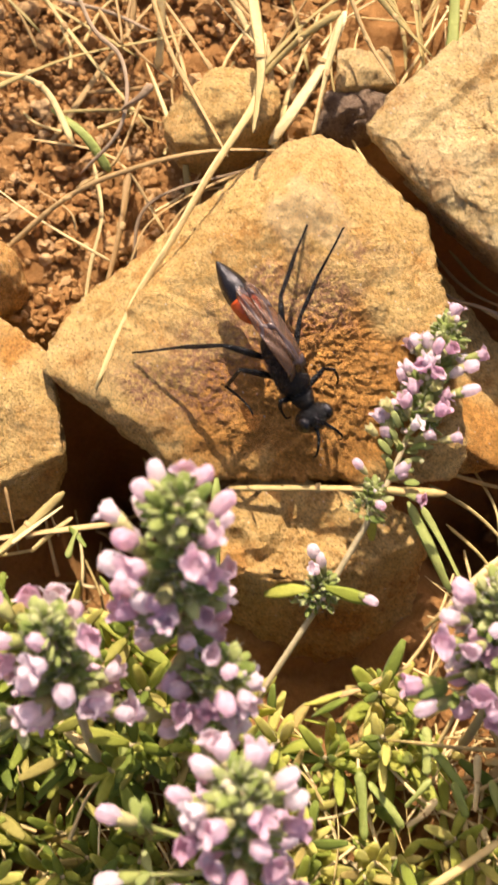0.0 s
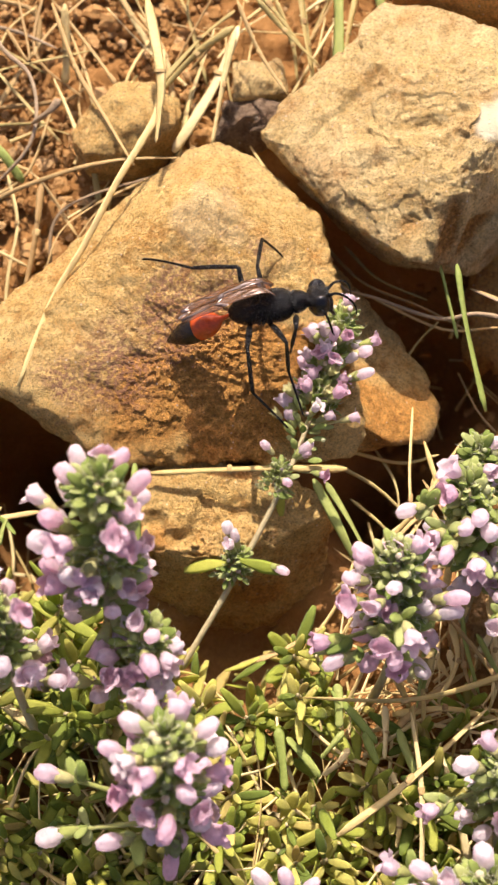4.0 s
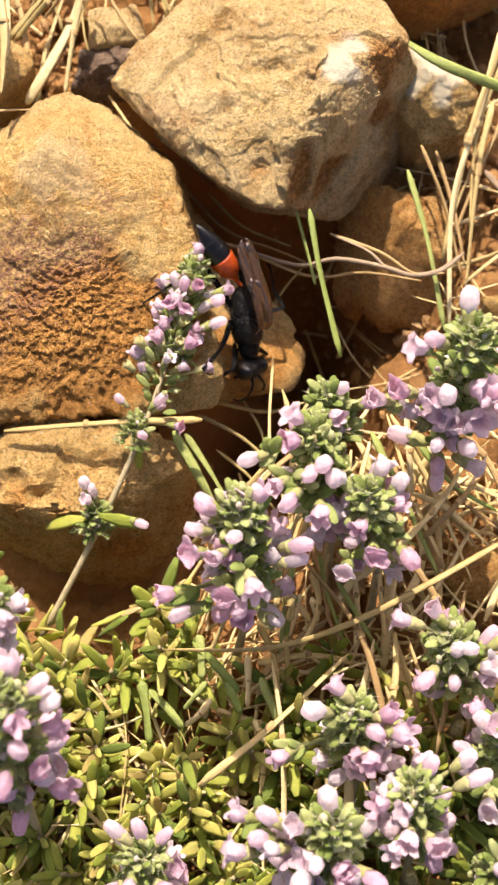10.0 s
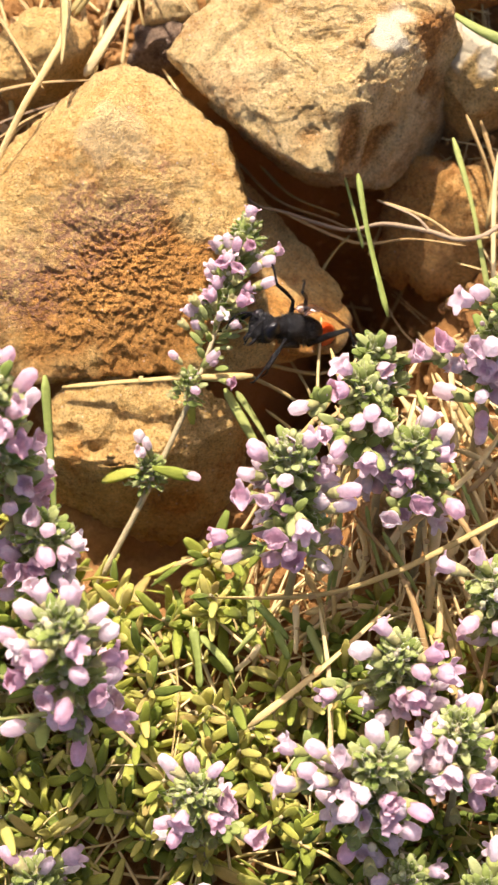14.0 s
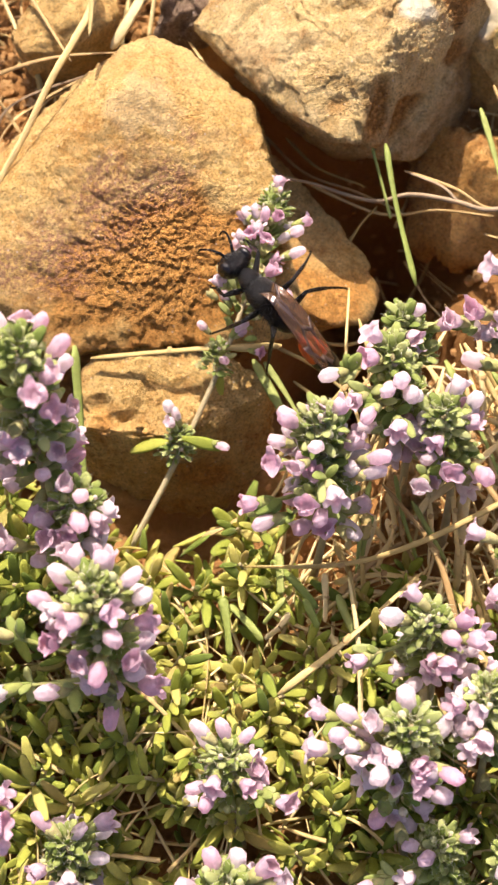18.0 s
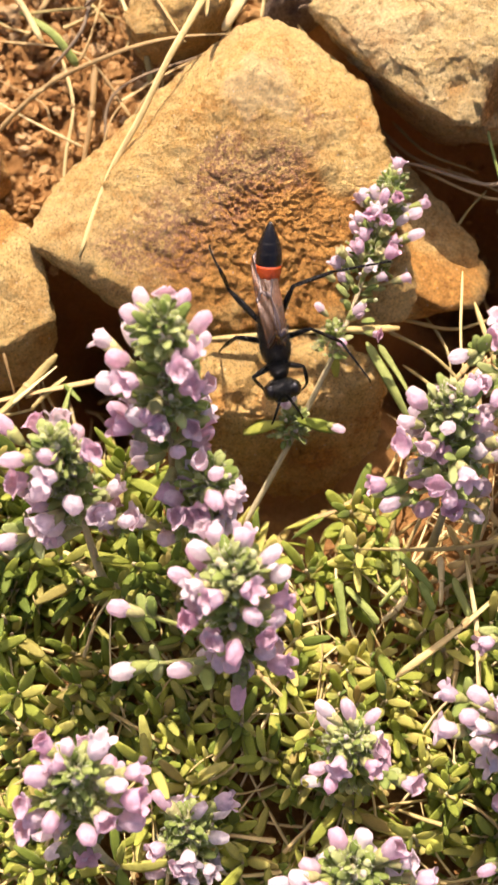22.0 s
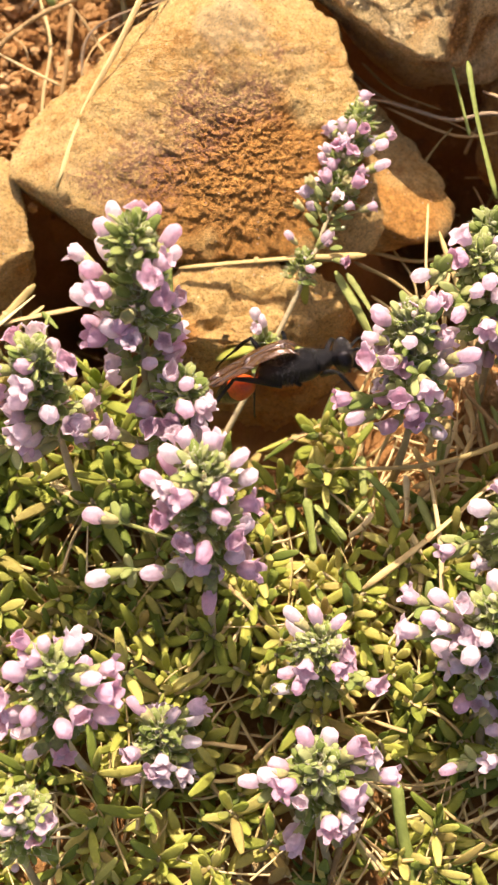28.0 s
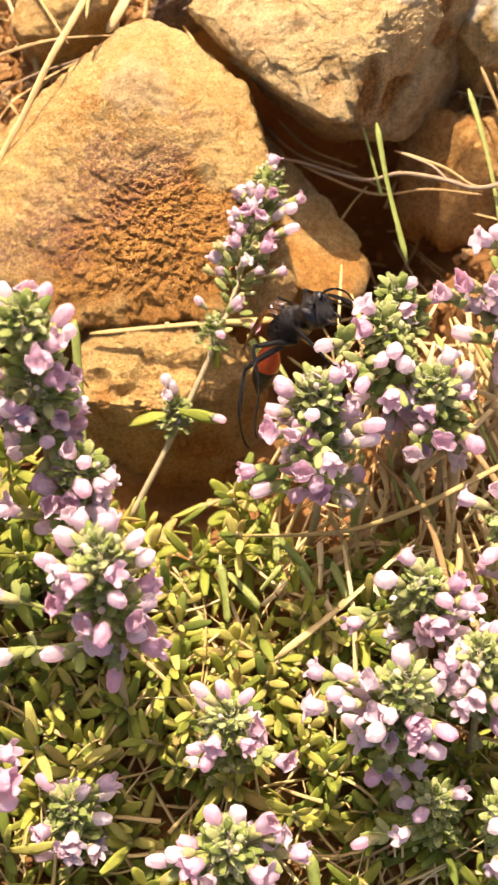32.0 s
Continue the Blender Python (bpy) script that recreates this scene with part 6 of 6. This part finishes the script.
    walk(abdomen, [
    (0, pose(-0.0042, 0, -0.0002, 0, -15.8, -0.5)),
    (0.3, pose(-0.0042, 0, -0.0002, 0, -14.3, -12.0)),
    (0.5, pose(-0.0042, 0, -0.0002, 0, -8.8, -18.3)),
    (0.7, pose(-0.0042, 0, -0.0002, 0, -2.6, -32.1)),
    (1, pose(-0.0042, 0, -0.0002, 0, -5.6, -19.3)),
    (1.3, pose(-0.0042, 0, -0.0002, 0, -14.7, -22.4)),
    (1.5, pose(-0.0042, 0, -0.0002, 0, -8.0, -17.8)),
    (2, pose(-0.0042, 0, -0.0002, 0, -29.1, -25.7)),
    (2.5, pose(-0.0042, 0, -0.0002, 0, -29.4, -20.6)),
    (3, pose(-0.0042, 0, -0.0002, 0, -32.6, -15.1)),
    (3.5, pose(-0.0042, 0, -0.0002, 0, -31.4, -18.1)),
    (5.5, pose(-0.0042, 0, -0.0002, 0, -28.6, -22.1)),
    (6, pose(-0.0042, 0, -0.0002, 0, -28.0, -20.6)),
    (6.5, pose(-0.0042, 0, -0.0002, 0, -28.2, -19.6)),
    (7, pose(-0.0042, 0, -0.0002, 0, -28.6, -19.6)),
    (7.5, pose(-0.0042, 0, -0.0002, 0, -30.3, -16.3)),
    (8, pose(-0.0042, 0, -0.0002, 0, -31.4, -23.2)),
    (8.3, pose(-0.0042, 0, -0.0002, 0, -3.7, 31.8)),
    (8.5, pose(-0.0042, 0, -0.0002, 0, -7.2, 31.6)),
    (8.7, pose(-0.0042, 0, -0.0002, 0, -12.3, 28.4)),
    (9, pose(-0.0042, 0, -0.0002, 0, -9.6, 25.2)),
    (9.5, pose(-0.0042, 0, -0.0002, 0, -2.7, 38.2)),
    (10, pose(-0.0042, 0, -0.0002, 0, -12.1, 27.0)),
    (10.3, pose(-0.0042, 0, -0.0002, 0, -3.9, 32.8)),
    (10.5, pose(-0.0042, 0, -0.0002, 0, 2.0, 33.7)),
    (10.7, pose(-0.0042, 0, -0.0002, 0, -4.0, 9.0)),
    (11, pose(-0.0042, 0, -0.0002, 0, -19.5, 10.7)),
    (11.3, pose(-0.0042, 0, -0.0002, 0, -13.1, 35.3)),
    (11.5, pose(-0.0042, 0, -0.0002, 0, -12.0, 32.7)),
    (12, pose(-0.0042, 0, -0.0002, 0, -9.2, 35.1)),
    (12.5, pose(-0.0042, 0, -0.0002, 0, -9.5, 34.5)),
    (13, pose(-0.0042, 0, -0.0002, 0, -9.8, 34.1)),
    (13.5, pose(-0.0042, 0, -0.0002, 0, -10.8, 32.7)),
    (15.5, pose(-0.0042, 0, -0.0002, 0, -24.3, 12.9)),
    (16, pose(-0.0042, 0, -0.0002, 0, -35.7, 20.0)),
    (16.5, pose(-0.0042, 0, -0.0002, 0, -23.5, 13.7)),
    (17, pose(-0.0042, 0, -0.0002, 0, -20.1, 15.2)),
    (17.5, pose(-0.0042, 0, -0.0002, 0, -22.0, 5.5)),
    (18, pose(-0.0042, 0, -0.0002, 0, -27.3, 16.9)),
    (18.3, pose(-0.0042, 0, -0.0002, 0, -12.4, 5.0)),
    (18.5, pose(-0.0042, 0, -0.0002, 0, 1.6, -0.9)),
    (19, pose(-0.0042, 0, -0.0002, 0, -15.4, 11.8)),
    (19.5, pose(-0.0042, 0, -0.0002, 0, -26.2, -19.9)),
    (20, pose(-0.0042, 0, -0.0002, 0, -28.4, -21.0)),
    (20.5, pose(-0.0042, 0, -0.0002, 0, -0.3, -7.2)),
    (21, pose(-0.0042, 0, -0.0002, 0, 10.6, -3.3)),
    (21.5, pose(-0.0042, 0, -0.0002, 0, 21.2, -9.4)),
    (22, pose(-0.0042, 0, -0.0002, 0, 21.5, -10.3)),
    (22.5, pose(-0.0042, 0, -0.0002, 0, 20.6, -3.1)),
    (23, pose(-0.0042, 0, -0.0002, 0, 21.0, -4.3)),
    (23.5, pose(-0.0042, 0, -0.0002, 0, 24.4, -1.4)),
    (24, pose(-0.0042, 0, -0.0002, 0, 22.7, 3.1)),
    (24.5, pose(-0.0042, 0, -0.0002, 0, 18.5, -8.9)),
    (25, pose(-0.0042, 0, -0.0002, 0, 21.1, -9.2)),
    (25.3, pose(-0.0042, 0, -0.0002, 0, -6.1, -5.0)),
    (25.5, pose(-0.0042, 0, -0.0002, 0, -9.2, -3.2)),
    (25.7, pose(-0.0042, 0, -0.0002, 0, 1.6, -9.7)),
    (26, pose(-0.0042, 0, -0.0002, 0, 2.0, -8.6)),
    (26.2, pose(-0.0042, 0, -0.0002, 0, -0.2, 1.0)),
    (26.5, pose(-0.0042, 0, -0.0002, 0, 0.5, -9.6)),
    (27.5, pose(-0.0042, 0, -0.0002, 0, -2.5, -50.8)),
    (28.5, pose(-0.0042, 0, -0.0002, 0, -57.7, -12.1)),
    (28.7, pose(-0.0042, 0, -0.0002, 0, -44.6, -20.1)),
    (29, pose(-0.0042, 0, -0.0002, 0, -39.2, -2.9)),
    (29.3, pose(-0.0042, 0, -0.0002, 0, -37.3, -8.8)),
    (29.5, pose(-0.0042, 0, -0.0002, 0, -21.7, 1.7)),
    (30, pose(-0.0042, 0, -0.0002, 0, -21.4, 2.2)),
    (30.5, pose(-0.0042, 0, -0.0002, 0, -19.8, 9.3)),
    (31, pose(-0.0042, 0, -0.0002, 0, -29.0, 18.6)),
    (31.5, pose(-0.0042, 0, -0.0002, 0, -29.1, 17.9)),
    (32, pose(-0.0042, 0, -0.0002, 0, -26.4, 14.5)),
    ])
    # how each leg is held: the ways of thigh, shin and foot in the wasp's own space
    stances = []
    stances += [(t, dict(hind_left=((-0.88, 0.45, 0.15), (-0.55, 0.79, -0.26), (-0.46, 0.81, -0.37)), hind_right=((-0.67, -0.68, 0.30), (-0.35, -0.54, -0.77), (-0.30, -0.58, -0.76)), middle_left=((-0.76, 0.62, 0.17), (-0.59, 0.76, 0.27), (-0.52, 0.79, 0.32)), middle_right=((-0.54, -0.68, 0.50), (0.26, -0.20, -0.95), (0.57, -0.01, 0.82)), front_left=((-0.31, 0.81, 0.49), (0.10, -0.07, 0.99), (0.55, 0.20, -0.81)), front_right=((-0.23, -0.52, 0.82), (0.40, 0.12, -0.91), (0.53, 0.27, -0.80)))) for t in (0,)]
    stances += [(t, dict(hind_left=((-0.37, 0.78, 0.50), (0.54, 0.84, 0.10), (0.40, 0.89, -0.21)), hind_right=((-1.00, 0.04, -0.02), (-0.91, 0.13, -0.40), (-0.95, 0.30, -0.07)), middle_left=((0.36, 0.37, 0.86), (0.47, 0.34, -0.82), (0.78, 0.33, -0.52)), middle_right=((-0.54, -0.71, -0.45), (0.43, -0.58, -0.69), (0.35, -0.33, -0.88)), front_left=((0.64, 0.64, 0.43), (0.41, 0.26, -0.87), (0.53, 0.32, -0.79)), front_right=((-0.55, -0.81, -0.22), (0.26, -0.86, -0.43), (0.38, -0.84, -0.38)))) for t in (1.0,)]
    stances += [(t, dict(hind_left=((-0.02, 0.41, 0.91), (-0.94, 0.33, -0.06), (-0.83, 0.56, -0.01)), hind_right=((-0.15, -0.96, 0.25), (-0.04, -0.33, -0.94), (0.51, -0.16, -0.84)), middle_left=((-0.06, 0.62, 0.78), (0.24, 0.97, 0.01), (0.47, 0.23, -0.85)), middle_right=((0.21, -0.94, 0.25), (-0.03, 0.10, -0.99), (0.15, -0.44, -0.89)), front_left=((0.35, -0.55, 0.75), (0.66, -0.55, -0.51), (0.20, 0.15, -0.97)), front_right=((-0.11, -0.92, 0.38), (-0.25, 0.05, -0.97), (-0.08, 0.53, -0.84)))) for t in (1.8, 7.6)]
    stances += [(t, dict(hind_left=((-0.99, -0.06, 0.08), (0.58, -0.46, 0.67), (0.67, 0.70, -0.27)), hind_right=((-0.90, -0.35, -0.26), (0.14, -0.98, -0.18), (0.50, -0.15, -0.85)), middle_left=((-0.10, 0.78, 0.62), (-0.20, 0.55, -0.81), (-0.40, 0.65, -0.65)), middle_right=((0.29, -0.84, 0.46), (0.14, -0.95, 0.29), (0.49, 0.71, -0.51)), front_left=((0.64, 0.64, 0.43), (0.41, 0.26, -0.87), (0.53, 0.32, -0.79)), front_right=((0.64, -0.64, 0.43), (0.41, -0.26, -0.87), (0.53, -0.32, -0.79)))) for t in (9.0, 10.2)]
    stances += [(t, dict(hind_left=((-0.35, 0.55, 0.75), (-0.54, 0.59, -0.59), (-0.60, 0.50, -0.62)), hind_right=((0.43, 0.06, 0.90), (0.70, 0.55, 0.46), (-0.80, -0.59, 0.14)), middle_left=((0.98, 0.18, -0.04), (0.81, 0.57, -0.15), (-0.79, -0.54, -0.29)), middle_right=((0.39, 0.07, 0.92), (0.84, 0.25, 0.48), (-0.47, -0.78, 0.41)), front_left=((0.64, 0.64, 0.43), (0.41, 0.26, -0.87), (0.53, 0.32, -0.79)), front_right=((0.64, -0.64, 0.43), (0.41, -0.26, -0.87), (0.53, -0.32, -0.79)))) for t in (11.6, 13.4)]
    stances += [(t, dict(hind_left=((-0.10, 0.46, 0.88), (-0.23, -0.00, -0.97), (-0.21, -0.04, -0.98)), hind_right=((0.15, -0.09, 0.98), (0.02, -0.72, -0.70), (-0.06, -0.70, -0.71)), middle_left=((0.16, 0.68, 0.71), (0.13, 0.04, -0.99), (0.22, -0.09, -0.97)), middle_right=((0.03, -0.15, 0.99), (0.10, -0.80, -0.59), (0.21, -0.65, -0.73)), front_left=((0.40, 0.79, 0.47), (0.51, -0.33, -0.79), (0.34, -0.31, -0.89)), front_right=((0.64, -0.64, 0.43), (0.41, -0.26, -0.87), (0.53, -0.32, -0.79)))) for t in (15.6, 17.6)]
    stances += [(t, dict(hind_left=((-0.72, 0.35, 0.59), (-0.24, 0.02, -0.97), (-0.12, -0.14, -0.98)), hind_right=((-0.51, -0.78, 0.37), (-0.85, -0.39, -0.36), (-0.81, -0.29, -0.50)), middle_left=((-0.58, 0.51, 0.64), (0.53, 0.17, -0.83), (0.21, 0.54, -0.81)), middle_right=((-0.33, -0.53, 0.78), (0.28, -0.71, -0.65), (0.04, -0.75, -0.66)), front_left=((-0.67, 0.54, 0.51), (0.55, -0.13, -0.83), (0.05, 0.57, -0.82)), front_right=((0.64, -0.64, 0.43), (0.41, -0.26, -0.87), (0.53, -0.32, -0.79)))) for t in (19.0,)]
    stances += [(t, dict(hind_left=((-0.75, 0.66, -0.05), (0.64, 0.17, -0.75), (0.61, 0.07, -0.79)), hind_right=((-0.67, -0.64, -0.38), (-0.32, -0.12, -0.94), (-0.44, -0.14, -0.89)), middle_left=((-0.31, 0.84, 0.45), (0.56, 0.03, -0.83), (0.62, -0.17, -0.77)), middle_right=((-0.10, -0.78, 0.62), (-0.20, -0.55, -0.81), (-0.40, -0.65, -0.65)), front_left=((0.64, 0.64, 0.43), (0.41, 0.26, -0.87), (0.53, 0.32, -0.79)), front_right=((0.64, -0.64, 0.43), (0.41, -0.26, -0.87), (0.53, -0.32, -0.79)))) for t in (20.0,)]
    stances += [(t, dict(hind_left=((-0.61, 0.34, 0.71), (-0.15, 0.93, -0.33), (0.02, 0.96, 0.27)), hind_right=((-0.82, -0.57, -0.07), (-0.37, -0.16, 0.92), (-0.53, -0.09, -0.84)), middle_left=((-0.10, 0.55, 0.83), (0.42, 0.74, -0.52), (0.87, 0.45, 0.19)), middle_right=((-0.20, -0.60, 0.77), (0.17, -0.29, -0.94), (0.13, -0.09, -0.99)), front_left=((0.19, 0.52, 0.84), (0.68, 0.10, -0.72), (0.30, -0.20, -0.93)), front_right=((0.26, -0.65, 0.72), (0.46, 0.33, -0.82), (0.41, 0.36, -0.84)))) for t in (21.4, 25.0)]
    stances += [(t, dict(hind_left=((-0.34, 0.08, 0.94), (-0.17, 0.72, -0.68), (-0.13, 0.68, -0.72)), hind_right=((-0.48, -0.31, 0.82), (-0.32, 0.22, -0.92), (-0.25, 0.25, -0.94)), middle_left=((-0.34, 0.32, 0.88), (0.40, 0.90, -0.17), (0.85, 0.41, -0.34)), middle_right=((-0.55, -0.40, 0.73), (-0.25, -0.12, -0.96), (-0.40, -0.26, -0.88)), front_left=((-0.19, 0.23, 0.95), (0.31, 0.63, -0.71), (0.20, 0.46, -0.86)), front_right=((-0.47, -0.71, 0.53), (0.48, -0.06, -0.88), (0.25, 0.19, -0.95)))) for t in (26.0,)]
    stances += [(t, dict(hind_left=((-0.35, 0.55, 0.75), (-0.54, 0.59, -0.59), (-0.60, 0.50, -0.62)), hind_right=((-0.92, 0.26, 0.30), (-0.84, -0.30, -0.46), (-0.19, 0.21, -0.96)), middle_left=((-0.10, 0.78, 0.62), (-0.20, 0.55, -0.81), (-0.40, 0.65, -0.65)), middle_right=((-0.69, 0.45, 0.57), (-0.41, 0.49, -0.77), (-0.26, 0.04, -0.96)), front_left=((0.64, 0.64, 0.43), (0.41, 0.26, -0.87), (0.53, 0.32, -0.79)), front_right=((0.64, -0.64, 0.43), (0.41, -0.26, -0.87), (0.53, -0.32, -0.79)))) for t in (28.6, 30.0)]
    stances += [(t, dict(hind_left=((-0.35, 0.55, 0.75), (-0.54, 0.59, -0.59), (-0.60, 0.50, -0.62)), hind_right=((-0.53, -0.82, 0.21), (-0.30, -0.72, -0.63), (-0.79, 0.08, -0.61)), middle_left=((-0.10, 0.78, 0.62), (-0.20, 0.55, -0.81), (-0.40, 0.65, -0.65)), middle_right=((-0.10, -0.78, 0.62), (-0.20, -0.55, -0.81), (-0.40, -0.65, -0.65)), front_left=((0.64, 0.64, 0.43), (0.41, 0.26, -0.87), (0.53, 0.32, -0.79)), front_right=((0.64, -0.64, 0.43), (0.41, -0.26, -0.87), (0.53, -0.32, -0.79)))) for t in (31.0, 32.0)]
    strides = ((0.2, 1.6), (7.8, 8.8), (10.3, 11.4), (14.0, 15.4), (17.9, 18.9), (20.2, 21.2), (25.2, 25.9), (26.2, 28.4))
    order = {"hind_left": 0, "middle_right": 0, "front_left": 0, "hind_right": 1, "middle_left": 1, "front_right": 1}
    times = sorted({round(q * 0.2, 2) for q in range(161)} | {t for t, _ in stances})
    for key, (leg, shin, foot, hip, sizes, side) in legs.items():
        rows, shin_rows, foot_rows, last = [], [], [], None
        for t in times:
            after = next((i for i, (when, _) in enumerate(stances) if when >= t - 1e-6), len(stances) - 1)
            before = max(0, after - 1)
            t0, t1 = stances[before][0], stances[after][0]
            u = 1.0 if t1 <= t0 else min(1.0, max(0.0, (t - t0) / (t1 - t0)))
            u = u * u * (3 - 2 * u)
            ways = [(Vector(p) * (1 - u) + Vector(q) * u).normalized() for p, q in zip(stances[before][1][key], stances[after][1][key])]
            step = Matrix()
            if any(a < t < b for a, b in strides):
                step = Matrix.Rotation(radians(14) * math.sin(t * 11 + math.pi * order[key]) * side, 4, "Z")
            else:
                step = Matrix.Rotation(radians(1.2) * math.sin(t * 2.1 + 2 * order[key]), 4, "Z")
            ways = [step.to_3x3() @ w for w in ways]
            turns = [Vector((0, side, 0)).rotation_difference(w).to_matrix().to_4x4() for w in ways]
            knee = hip + ways[0] * sizes[0]
            ankle = knee + ways[1] * sizes[1]
            base = Matrix.Translation(hip * MM) @ turns[0]
            rows.append((t, base))
            shin_rows.append((t, base.inverted() @ Matrix.Translation(knee * MM) @ turns[1]))
            foot_rows.append((t, base.inverted() @ Matrix.Translation(ankle * MM) @ turns[2]))
        walk(leg, rows)
        walk(shin, shin_rows)
        walk(foot, foot_rows)


motions()
